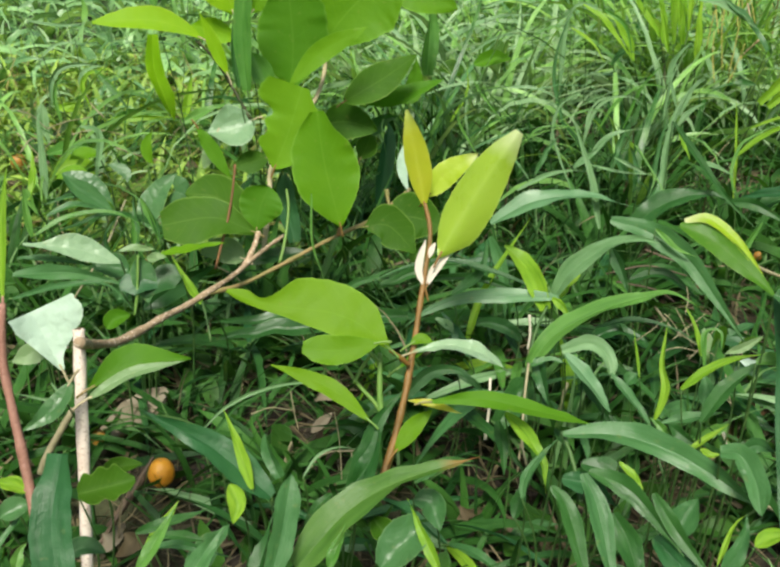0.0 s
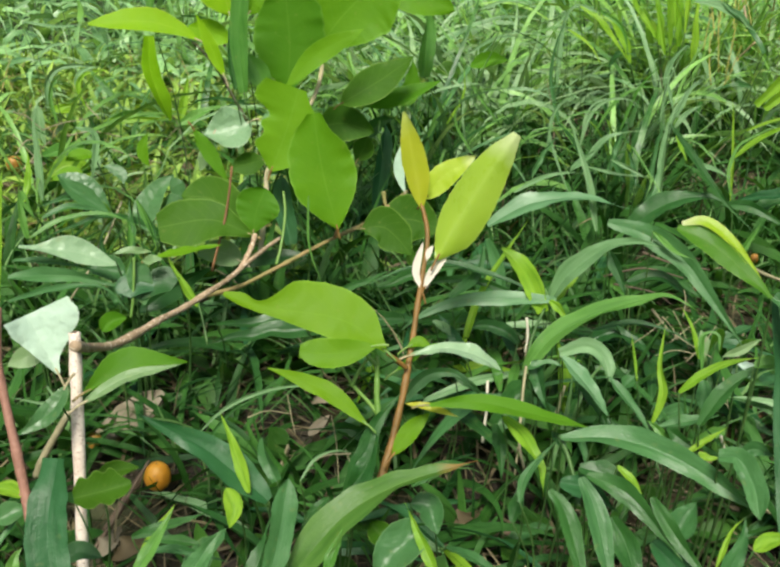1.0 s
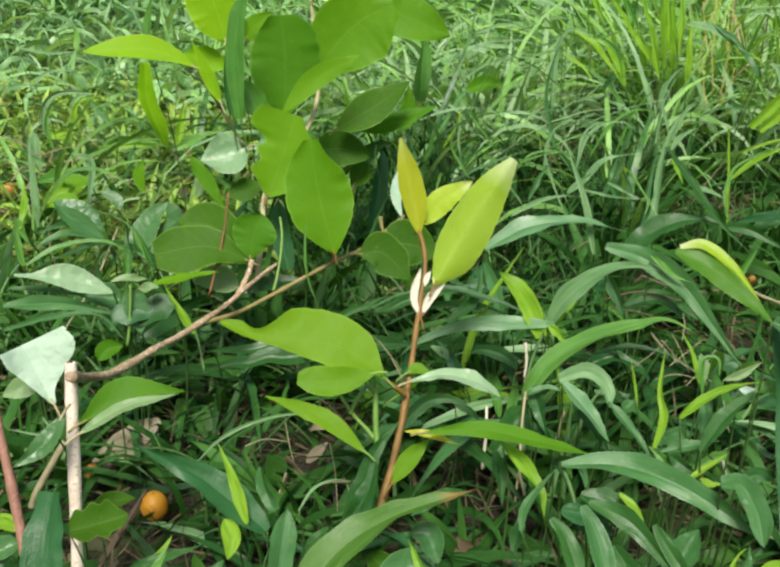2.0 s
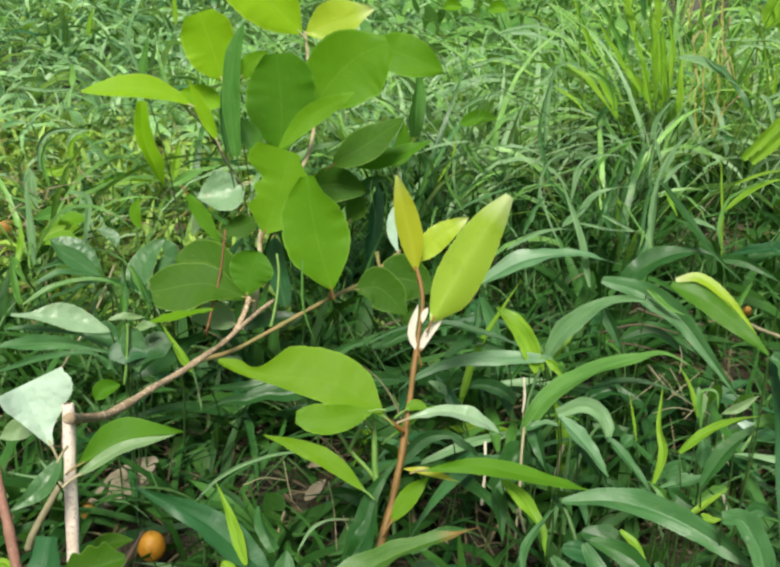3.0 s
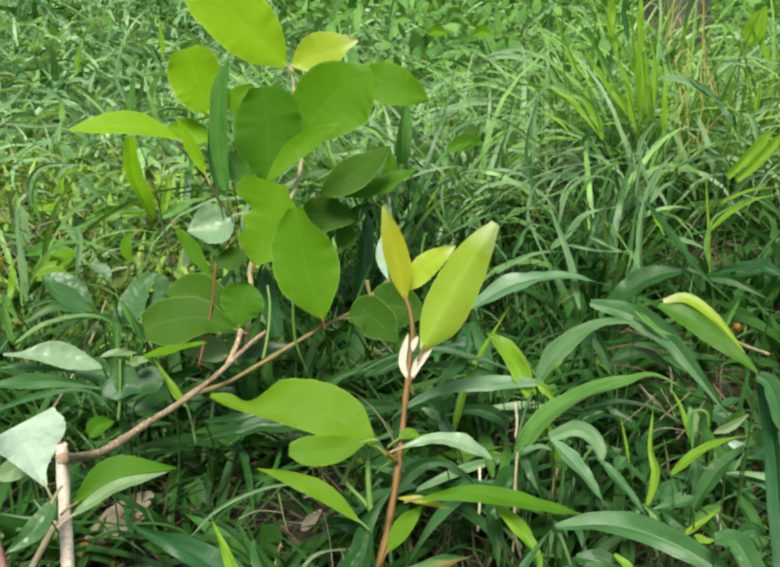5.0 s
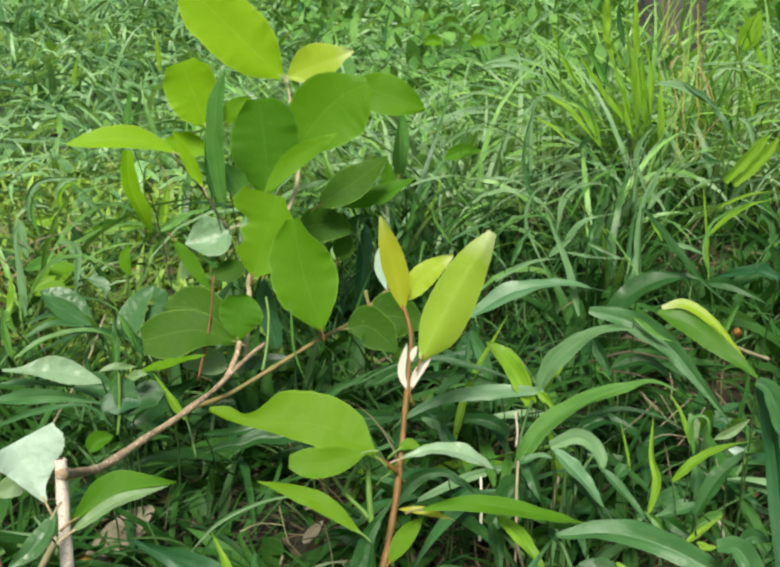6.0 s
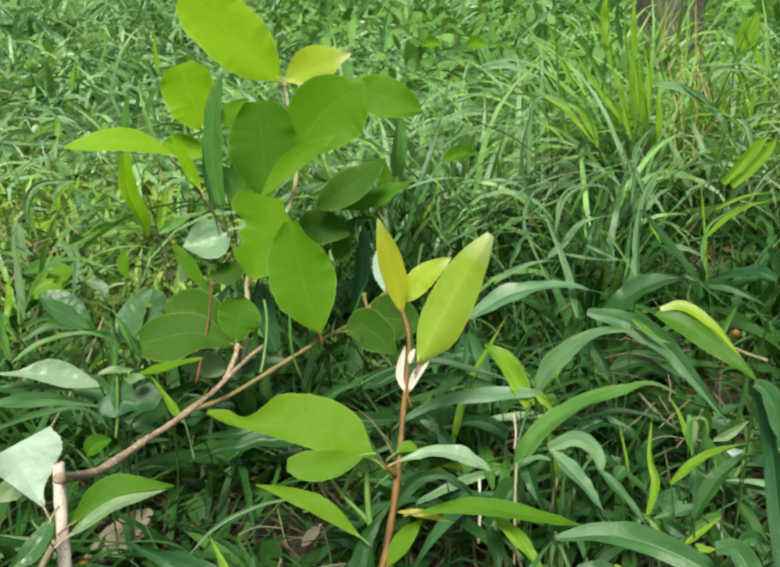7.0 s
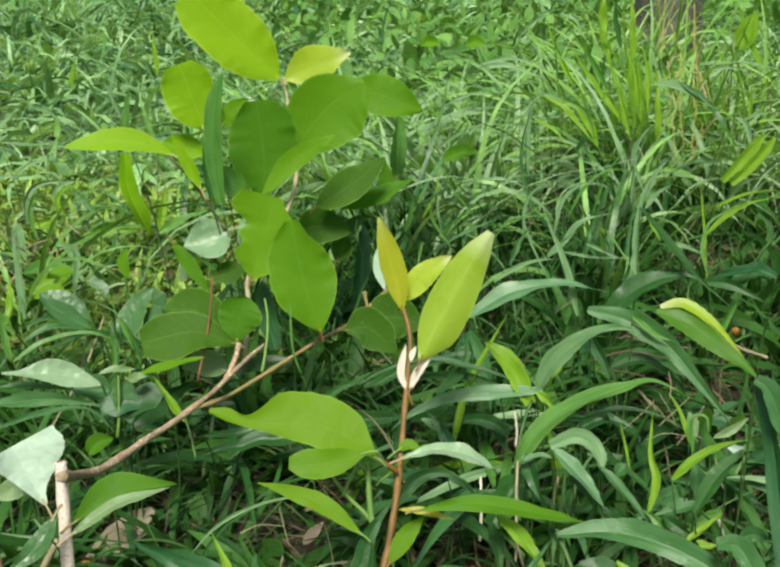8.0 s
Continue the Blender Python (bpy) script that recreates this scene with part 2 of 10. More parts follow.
pinkred = bark_material("pinkish_stem", (0.235, 0.112, 0.078), (0.350, 0.180, 0.130), rough=0.5)
withered = bark_material("withered_stalk", (0.260, 0.190, 0.100), (0.400, 0.300, 0.170), rough=0.6)
straw = bark_material("straw", (0.180, 0.160, 0.085), (0.320, 0.285, 0.165), rough=0.65)
strawpale = bark_material("pale_straw", (0.460, 0.430, 0.320), (0.640, 0.600, 0.470), rough=0.6)
brown = bark_material("brown_twig", (0.050, 0.034, 0.021), (0.130, 0.090, 0.055))
greystem = bark_material("grey_bark", (0.045, 0.043, 0.034), (0.150, 0.140, 0.112), scale=110.0, flecks=(0.04, 0.032, 0.024))
culmgreen = bark_material("green_stalk", (0.090, 0.200, 0.030), (0.170, 0.280, 0.060), rough=0.4)
sheath = bark_material("leaf_sheath", (0.020, 0.070, 0.012), (0.070, 0.140, 0.030), rough=0.5)


def fruit_material(name="ripe_fruit", low=(0.46, 0.19, 0.012), high=(0.56, 0.27, 0.02)):
    m, nt, node = nodes_of(name)
    geo = node("ShaderNodeTexCoord").outputs["Object"]
    col = mix_col(nt, ramp01(nt, noise_tex(nt, 130.0, 3.0, geo), 0.35, 0.7), low, high)
    col = mix_col(nt, ramp01(nt, noise_tex(nt, 420.0, 2.0, geo), 0.62, 0.72), col, (0.40, 0.18, 0.03))
    bump = node("ShaderNodeBump")
    bump.inputs["Strength"].default_value, bump.inputs["Distance"].default_value = 0.3, 0.0006
    nt.links.new(noise_tex(nt, 900.0, 2.0, geo), bump.inputs["Height"])
    p = node("ShaderNodeBsdfPrincipled")
    nt.links.new(col, p.inputs["Base Color"])
    nt.links.new(bump.outputs[0], p.inputs["Normal"])
    p.inputs["Roughness"].default_value = 0.5
    p.inputs["Subsurface Weight"].default_value = 0.15
    p.inputs["Subsurface Radius"].default_value = (0.004, 0.002, 0.0008)
    nt.links.new(p.outputs[0], node("ShaderNodeOutputMaterial").inputs[0])
    return m


def soil_material():
    m, nt, node = nodes_of("soil")
    geo = node("ShaderNodeTexCoord").outputs["Object"]
    a, b, c = noise_tex(nt, 9.0, 4.0, geo), noise_tex(nt, 130.0, 4.0, geo), noise_tex(nt, 0.9, 3.0, geo)
    # shade in the gaps between plants is put into these dark tones
    col = mix_col(nt, ramp01(nt, b, 0.3, 0.75), (0.011, 0.008, 0.005), (0.042, 0.031, 0.019))
    col = mix_col(nt, ramp01(nt, a, 0.45, 0.7), col, (0.050, 0.060, 0.020))
    reach = node("ShaderNodeVectorMath", op="LENGTH")
    shifted = node("ShaderNodeVectorMath", op="SUBTRACT")
    shifted.inputs[1].default_value = (0.0, 0.7, 0.0)
    nt.links.new(geo, shifted.inputs[0])
    nt.links.new(shifted.outputs[0], reach.inputs[0])
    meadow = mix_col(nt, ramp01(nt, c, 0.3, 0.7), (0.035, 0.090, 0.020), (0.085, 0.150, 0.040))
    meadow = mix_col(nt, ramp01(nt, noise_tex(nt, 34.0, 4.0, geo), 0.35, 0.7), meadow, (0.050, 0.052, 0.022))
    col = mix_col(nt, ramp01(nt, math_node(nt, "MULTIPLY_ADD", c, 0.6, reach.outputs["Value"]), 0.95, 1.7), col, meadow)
    bump = node("ShaderNodeBump")
    bump.inputs["Strength"].default_value, bump.inputs["Distance"].default_value = 0.9, 0.006
    nt.links.new(b, bump.inputs["Height"])
    p = node("ShaderNodeBsdfPrincipled")
    nt.links.new(col, p.inputs["Base Color"])
    nt.links.new(bump.outputs[0], p.inputs["Normal"])
    p.inputs["Roughness"].default_value = 0.9
    nt.links.new(p.outputs[0], node("ShaderNodeOutputMaterial").inputs[0])
    return m


fruit_skin, soil = fruit_material(), soil_material()
# duller skin; the shade on the second fruit is put into this colour
dull = fruit_material("dull_fruit", (0.28, 0.13, 0.02), (0.42, 0.22, 0.03))


# ---- shapes ----
def rise(x, y):
    """Height of the uneven ground."""
    return 0.010 * noise.noise(Vector((x * 5.0, y * 5.0, 0.3))) + 0.004 * noise.noise(Vector((x * 23.0, y * 23.0, 1.7)))


def profile(shape, u):
    """Half breadth, 0 to 1, along a leaf."""
    u = np.clip(u, 0.0, 1.0)
    if shape == "obov":
        w = np.sin(np.pi * u ** 1.15) ** 0.72 * (0.72 + 0.42 * u)
    elif shape == "ovate":
        w = np.sin(np.pi * u ** 0.86) ** 0.80 * (1.10 - 0.22 * u)
    elif shape == "ellip":
        w = np.sin(np.pi * u) ** 0.90
    elif shape == "ellip2":
        w = np.sin(np.pi * u ** 0.95) ** 0.7
    elif shape == "lance":
        w = np.sin(np.pi * u ** 0.8) ** 1.1
    elif shape == "blade2":
        w = np.minimum(1.0, 0.6 + 1.2 * u) * (1.0 - np.maximum(0.0, (u - 0.62) / 0.38) ** 2.6)
    elif shape == "reed":
        w = (0.24 + 0.76 * np.minimum(1.0, u / 0.32) ** 0.8) * (1.0 - u ** 1.6) ** 1.15 * 1.18
    else:
        w = (0.30 + 0.70 * np.minimum(1.0, u / 0.32) ** 0.8) * (1.0 - u ** 1.9) * 1.14
    return np.maximum(w, 0.012)


def leaf_mesh(name, p0, p1, p2, width, shape, face, fold, bites=(), curl=0.0, nu=34, nv=8):
    """One leaf along the bend p0, p1, p2, turned towards face, folded up along its midrib, with bitten edges and a slight wave."""
    p0, p1, p2, face = (np.array(p, float) for p in (p0, p1, p2, face))
    ctrl = 2 * p1 - 0.5 * (p0 + p2)
    u = np.linspace(0.0, 1.0, nu + 1)[:, None]
    mid = (1 - u) ** 2 * p0 + 2 * u * (1 - u) * ctrl + u ** 2 * p2
    if shape == "blade":
        jog = np.array([[noise.noise(Vector((a * 4.5, p0[0] * 91 + k * 7.3, p2[2] * 57))) for k in range(3)] for a in u[:, 0]])
        mid = mid + jog * (np.sin(np.pi * u) * min(0.045 * np.linalg.norm(p2 - p0), 0.4 * width))
    tan = np.gradient(mid, axis=0)
    tan /= np.linalg.norm(tan, axis=1)[:, None]
    nor = face - tan * (tan @ face)[:, None]
    nor /= np.linalg.norm(nor, axis=1)[:, None]
    strap = shape in ("blade", "blade2", "lance")
    seed = float(abs(p0[0] * 917 + p0[1] * 511 + p2[2] * 733))
    if strap:
        turn = (0.12 if shape == "blade2" else 0.24) * (np.sin(u * 3.4 + seed * 5.0) + 0.2 * np.sin(u * 8.0 + seed))
        nor = nor * np.cos(turn) + np.cross(tan, nor) * np.sin(turn)
    side = np.cross(tan, nor)
    half = profile(shape, u[:, 0]) * width * 0.5
    v = np.linspace(-1.0, 1.0, nv + 1)
    verts = np.zeros((nu + 1, nv + 1, 3))
    for j, vj in enumerate(v):
        h = half.copy()
        for at, edge, depth, span in bites:
            if edge * vj > 0:
                h = h * (1 - depth * np.exp(-((u[:, 0] - at) / span) ** 8))
        if strap:
            h = h * (1 + 0.03 * np.sin(u[:, 0] * 17 + seed * 2 + vj))
        else:
            h = h * (1 + 0.016 * np.sin(u[:, 0] * 23 + seed * 3 + vj) + 0.03 * np.array([noise.noise(Vector((a * 9.0, seed * 5, 2.0 if vj > 0 else 0.0))) for a in u[:, 0]]))
        wave = width * abs(vj) ** 2 * ((0.05 if strap else 0.045) * np.sin(u[:, 0] * 9.0 + seed + (2.0 if vj > 0 else 0.0)) + (0.012 if strap else 0.0) * np.sin(u[:, 0] * 25.0 + seed * 3 + vj * 2))
        lift = (fold + 0.42 * strap) * abs(vj) ** (1.0 if strap else 1.3) * half - curl * vj * vj * half + wave
        if strap:
            lift = lift + width * 0.045 * np.array([noise.noise(Vector((a * 7.0 + seed * 3, vj * 0.8, seed))) for a in u[:, 0]])
        verts[:, j] = mid + side * (vj * h * math.cos(min(fold, 1.2) * 0.6))[:, None] + nor * lift[:, None]
    me = bpy.data.meshes.new(name)
    row = nv + 1
    faces = [(i * row + j, i * row + j + 1, (i + 1) * row + j + 1, (i + 1) * row + j) for i in range(nu) for j in range(nv)]
    me.from_pydata(verts.reshape(-1, 3).tolist(), [], faces)
    lay = me.uv_layers.new(name="leaf")
    idx = np.empty(len(me.loops), int)
    me.loops.foreach_get("vertex_index", idx)
    lay.data.foreach_set("uv", np.column_stack((u[idx // row, 0], v[idx % row])).ravel())
    me.shade_smooth()
    return me


def tube_mesh(name, pts, r0, r1, sides=8, knots=0.10):
    """A tapering, slightly knobbly stem through the points."""
    pts = [Vector(p) for p in pts]
    path = []
    ext = [pts[0] * 2 - pts[1]] + pts + [pts[-1] * 2 - pts[-2]]
    for i in range(1, len(ext) - 2):
        a, b, c, d = ext[i - 1:i + 3]
        for k in range(6):
            s = k / 6
            path.append(0.5 * (2 * b + (c - a) * s + (2 * a - 5 * b + 4 * c - d) * s * s + (3 * b - a - 3 * c + d) * s ** 3))
    path.append(pts[-1])
    bm = bmesh.new()
    rings = []
    ref = Vector((0.31, -0.8, 0.42))
    for i, p in enumerate(path):
        t = (path[min(i + 1, len(path) - 1)] - path[max(i - 1, 0)]).normalized()
        a = t.cross(ref).normalized()
        b = t.cross(a)
        f = i / (len(path) - 1)
        r = (r0 + (r1 - r0) * f) * (1 + knots * noise.noise(p * 190) + knots * 0.9 * max(0, math.sin(f * 23)) ** 6)
        rings.append([bm.verts.new(p + (a * math.cos(q) + b * math.sin(q)) * r * (1 + 0.06 * noise.noise(p * 400 + a * q)))
                      for q in (2 * math.pi * k / sides for k in range(sides))])
    for x, y in zip(rings, rings[1:]):
        for k in range(sides):
            bm.faces.new((x[k], x[(k + 1) % sides], y[(k + 1) % sides], y[k]))
    bm.faces.new(rings[0][::-1])
    bm.faces.new(rings[-1])
    me = bpy.data.meshes.new(name)
    bm.to_mesh(me)
    bm.free()
    me.shade_smooth()
    return me


def thing(name, at, label, category, group="", kind=""):
    ob = new(name)
    ob.location = at
    ob.empty_display_size = 0.02
    return tagged(ob, label, category, group, kind)


def part(name, me, material, parent, label=""):
    me.materials.append(material)
    ob = new(name, me)
    ob.parent = parent
    root = parent
    off = Vector((0, 0, 0))
    while root is not None:
        off += root.location
        root = root.parent
    ob.location = -off
    return tagged(ob, label) if label else ob


def leaf(plant, material, p0, p1, p2, width, shape, face, fold=0.15, bites=(), curl=0.0, stalk=None, name="leaf", label=""):
    """A leaf of a plant; stalk: the material of the short stalk below it."""
    ob = part(name, leaf_mesh(name, p0, p1, p2, width, shape, face, fold, bites, curl), material, plant, label)
    if stalk:
        a, b = Vector(p0), Vector(p1)
        d = (b - a).normalized()
        part("petiole", tube_mesh("petiole", [a - d * 0.006 + Vector((0, 0, -0.001)), a - d * 0.002, a + d * 0.003], 0.0006, 0.0005, 6), stalk, ob)
    return ob


def culm(plant, root, top, r=0.0012, material=None):
    """A grass stem from the root up to where a blade leaves it."""
    a, b = Vector(root), Vector(top)
    c = a.lerp(b, 0.55) + Vector((0.004, 0.003, 0.25 * (b.z - a.z) * 0.4))
    return part("culm", tube_mesh("culm", [a, c, b], r * 1.25, r * 0.75, 6), material or sheath, plant)


def bend_through(pts, n):
    """A smooth curve through a few points, at n + 1 even steps."""
    pts = [Vector(p) for p in pts]
    ext = [pts[0] * 2 - pts[1]] + pts + [pts[-1] * 2 - pts[-2]]
    fine = []
    for i in range(1, len(ext) - 2):
        a, b, c, d = ext[i - 1:i + 3]
        for k in range(16):
            s = k / 16
            fine.append(0.5 * (2 * b + (c - a) * s + (2 * a - 5 * b + 4 * c - d) * s * s + (3 * b - a - 3 * c + d) * s ** 3))
    fine = np.array([tuple(p) for p in fine] + [tuple(pts[-1])])
    run = np.concatenate(([0.0], np.cumsum(np.linalg.norm(np.diff(fine, axis=0), axis=1))))
    at = np.linspace(0.0, run[-1], n + 1)
    return np.column_stack([np.interp(at, run, fine[:, k]) for k in range(3)])


def outline(shares, u):
    """A leaf edge from a few breadths at even steps, rounded between them."""
    f = u * (len(shares) - 1)
    i = np.minimum(f.astype(int), len(shares) - 2)
    q = np.concatenate(([2 * shares[0] - shares[1]], shares, [2 * shares[-1] - shares[-2]]))
    a, b, c, d, s = q[i], q[i + 1], q[i + 2], q[i + 3], f - i
    return np.maximum(0.0, 0.5 * (2 * b + (c - a) * s + (2 * a - 5 * b + 4 * c - d) * s ** 2 + (3 * b - a - 3 * c + d) * s ** 3))


def blade(plant, material, pts, width, face, shape="blade", fold=0.3, left=None, right=None, roll=(0.0, 0.0), curl=0.0,
          stalk=None, name="blade", label="", culms=True):
    """A blade or leaf along a bend through the points, folded at its midrib; left and right: the breadths of its two edges."""
    strap = shape in ("reed", "blade", "blade2", "lance")
    nu, nv = (12 * (len(pts) - 1), 8) if strap else (36, 10)
    mid = bend_through(pts, nu)
    u = np.linspace(0.0, 1.0, nu + 1)
    seed = float(abs(pts[0][0] * 917 + pts[0][1] * 511 + pts[-1][2] * 733))
    tan = np.gradient(mid, axis=0)
    tan /= np.linalg.norm(tan, axis=1)[:, None]
    face = np.array(face)
    nor = face - tan * (tan @ face)[:, None]
    nor /= np.linalg.norm(nor, axis=1)[:, None]
    turn = (np.linspace(*roll, nu + 1) + ((0.30 * math.sin(seed * 11.0) + 0.75 * math.sin(seed * 7.0) * u + 0.18 * np.sin(u * 5.0 + seed * 5.0)) if strap else 0.0 * u))[:, None]
    nor = nor * np.cos(turn) + np.cross(tan, nor) * np.sin(turn)
    side = np.cross(tan, nor)
    even = profile(shape, u)
    edges = [outline(left, u) if left else even, outline(right, u) if right else even]
    v = np.array((-1.0, -0.68, -0.36, -0.06, 0.0, 0.06, 0.36, 0.68, 1.0)) if strap else np.linspace(-1.0, 1.0, nv + 1)
    verts = np.zeros((nu + 1, nv + 1, 3))
    rough = np.array([[noise.noise(Vector((a * (9.0 if strap else 11.0), seed * 5, k * 2.0))) for a in u] for k in range(2)])
    tilt = 0.45 * math.sin(seed * 17.0) if strap else 0.0
    tooth = 0.0 if strap else 0.012
    for j, vj in enumerate(v):
        k = 1 if vj > 0 else 0
        h = edges[k] * width * 0.5 * (1 + (0.08 if strap else 0.035) * rough[k] + tooth * np.sin(u * 74 + seed) * abs(vj) ** 3)
        wave = width * vj * vj * (0.05 * np.sin(u * (13.0 if strap else 8.0) + seed + 2.0 * k) + (0.09 if strap else 0.03) * rough[1 - k])
        lift = fold * (1 + tilt * (2 * k - 1)) * abs(vj) ** (1.0 if strap else 1.35) * h - curl * vj * vj * h + wave
        verts[:, j] = mid + side * (vj * h)[:, None] + nor * lift[:, None]
    me = bpy.data.meshes.new(name)
    row = nv + 1
    me.from_pydata(verts.reshape(-1, 3).tolist(), [], [(i * row + j, i * row + j + 1, (i + 1) * row + j + 1, (i + 1) * row + j) for i in range(nu) for j in range(nv)])
    lay = me.uv_layers.new(name="leaf")
    idx = np.empty(len(me.loops), int)
    me.loops.foreach_get("vertex_index", idx)
    lay.data.foreach_set("uv", np.column_stack((u[idx // row], v[idx % row])).ravel())
    me.shade_smooth()
    ob = part(name, me, material, plant, label)
    base, ahead = Vector(pts[0]), Vector(pts[1])
    if stalk:
        d = (ahead - base).normalized()
        part("petiole", tube_mesh("petiole", [base - d * 0.006 + Vector((0, 0, -0.001)), base - d * 0.002, base + d * 0.003], 0.0006, 0.0005, 6), stalk, ob)
    elif culms:
        culm(plant, (base.x * 0.7 + plant.location.x * 0.3, base.y * 0.7 + plant.location.y * 0.3, -0.004), base, 0.0005)
    return ob


# ---- ground ----
def build_ground():
    xs = np.concatenate(([-300, -80, -25, -10], np.linspace(-5, -1.6, 12), np.linspace(-1.5, 1.5, 101), np.linspace(1.6, 5, 12), [10, 25, 80, 300]))
    ys = np.concatenate(([-300, -80, -25, -8, -3, -1.5, -0.8], np.linspace(-0.5, 2.5, 101), np.linspace(2.6, 8, 24), [12, 25, 80, 300]))
    verts = [(x, y, rise(x, y) - 0.004 if abs(x) < 6 and -1 < y < 9 else 0.0) for y in ys for x in xs]
    n = len(xs)
    faces = [(j * n + i, j * n + i + 1, (j + 1) * n + i + 1, (j + 1) * n + i) for j in range(len(ys) - 1) for i in range(n - 1)]
    me = bpy.data.meshes.new("ground")
    me.from_pydata(verts, [], faces)
    me.shade_smooth()
    me.materials.append(soil)
    return tagged(new("ground", me), "dark soil under grass and dead stalks", "ground", kind="structure")


build_ground()

# ---- saplings, grass shoots, herbs ----
def fruit(at, r, skin=fruit_skin, label="small round ripe orange fruit fallen among dead leaves"):
    """A small round ripe fruit with a dimple and a dry scar, lying on the litter."""
    ob = thing("fruit", at, label, "fruit", "fallen fruits")
    bm = bmesh.new()
    bmesh.ops.create_uvsphere(bm, u_segments=20, v_segments=14, radius=r)
    for v in bm.verts:
        d = v.co.normalized()
        v.co *= 1 + 0.03 * noise.noise(d * 2.1 + Vector(at) * 50) - 0.16 * max(0, d.z - 0.86)
        v.co.z *= 1.18
    bmesh.ops.translate(bm, verts=bm.verts, vec=at)
    me = bpy.data.meshes.new("flesh")
    bm.to_mesh(me)
    bm.free()
    me.shade_smooth()
    part("flesh", me, skin, ob)
    top = Vector(at) + Vector((0, 0, r * 1.03))
    part("stalk_scar", tube_mesh("stalk_scar", [top, top + Vector((0, 0, r * 0.06)), top + Vector((0.0003, 0, r * 0.16))], r * 0.10, r * 0.06, 6), brown, ob)
    return ob


def fallen_leaf(material, p0, p1, p2, width, label):
    """A dead leaf that lies curled on the litter."""
    me = leaf_mesh("dead_leaf", p0, p1, p2, width, "ovate", (0.1, -0.25, 0.96), 0.30, ((0.7, 1, 0.3, 0.08),), 0.25)
    me.materials.append(material)
    return tagged(new("dead_leaf", me), label, "dead leaf", "dead leaves")



sapling = thing('sapling', (-0.1341, 0.3077, 0.0000), 'young sapling with pale cut stem and rounded glossy green leaves', 'sapling')
part('main_stem', tube_mesh('main_stem', [(-0.1341, 0.3077, -0.0100), (-0.1335, 0.3091, 0.0220), (-0.1317, 0.3136, 0.0546), (-0.1322, 0.3318, 0.1076), (-0.1348, 0.3527, 0.1491), (-0.1351, 0.3542, 0.1518)], 0.0027, 0.0026, sides=12, knots=0.2), barkpale, sapling)
part('branch', tube_mesh('branch', [(-0.1278, 0.3342, 0.1584), (-0.1314, 0.3500, 0.1484), (-0.1321, 0.3667, 0.1382), (-0.1291, 0.3851, 0.1286), (-0.1241, 0.4061, 0.1226), (-0.1170, 0.4286, 0.1187), (-0.1098, 0.4502, 0.1141), (-0.0989, 0.4740, 0.1128), (-0.0909, 0.4962, 0.1107), (-0.0835, 0.5188, 0.1102), (-0.0769, 0.5404, 0.1088), (-0.0679, 0.5624, 0.1083)], 0.00247, 0.00115, 12, 0.22), bark, sapling)
part('upper_stem', tube_mesh('upper_stem', [(-0.0816, 0.5608, 0.0972), (-0.0812, 0.5795, 0.1110), (-0.0808, 0.5978, 0.1258), (-0.0811, 0.6145, 0.1382), (-0.0674, 0.6347, 0.1576), (-0.0523, 0.6539, 0.1774), (-0.0470, 0.6699, 0.1927), (-0.0475, 0.6850, 0.2080), (-0.0495, 0.6996, 0.2238), (-0.0523, 0.7137, 0.2401), (-0.0550, 0.7278, 0.2597)], 0.00187, 0.00128, 8, 0.1), pink, sapling)
part('spur', tube_mesh('spur', [(-0.0879, 0.5192, 0.1061), (-0.0845, 0.5245, 0.1119), (-0.0817, 0.5295, 0.1175), (-0.0801, 0.5343, 0.1233)], 0.00191, 0.00145, 10, 0.25), bark, sapling)
part('side_twig', tube_mesh('side_twig', [(-0.1050, 0.4904, 0.1013), (-0.0890, 0.5083, 0.0981), (-0.0680, 0.5293, 0.1010), (-0.0470, 0.5498, 0.1053), (-0.0297, 0.5680, 0.1078), (-0.0079, 0.5862, 0.1117), (0.0032, 0.6031, 0.1147), (0.0178, 0.6209, 0.1210)], 0.00139, 0.00116, 10, 0.25), twig, sapling)
part('bare_stalk', tube_mesh('bare_stalk', [(-0.1085, 0.5285, 0.0987), (-0.1049, 0.5361, 0.1127), (-0.1012, 0.5434, 0.1270), (-0.0984, 0.5508, 0.1431), (-0.0967, 0.5576, 0.1600)], 0.00085, 0.00072, 8, 0.1), redtwig, sapling)
part('bare_stalk', tube_mesh('bare_stalk', [(-0.0678, 0.5363, 0.1004), (-0.0656, 0.5436, 0.1090), (-0.0639, 0.5515, 0.1198), (-0.0635, 0.5591, 0.1308), (-0.0651, 0.5656, 0.1405)], 0.00098, 0.00080, 8, 0.1), culmgreen, sapling)
part('bare_stalk', tube_mesh('bare_stalk', [(-0.0962, 0.6252, 0.1696), (-0.1067, 0.6320, 0.1862), (-0.1187, 0.6382, 0.2045), (-0.1324, 0.6426, 0.2194)], 0.00126, 0.00080, 8, 0.1), darktwig, sapling)
part('bud', tube_mesh('bud', [(-0.0309, 0.5591, 0.1104), (-0.0289, 0.5622, 0.1171)], 0.00134, 0.00100, 8, 0.1), red, sapling)
part('bud', tube_mesh('bud', [(0.0032, 0.5928, 0.1179), (0.0018, 0.5952, 0.1237), (0.0008, 0.5975, 0.1295)], 0.00105, 0.00175, 8, 0.1), twig, sapling)
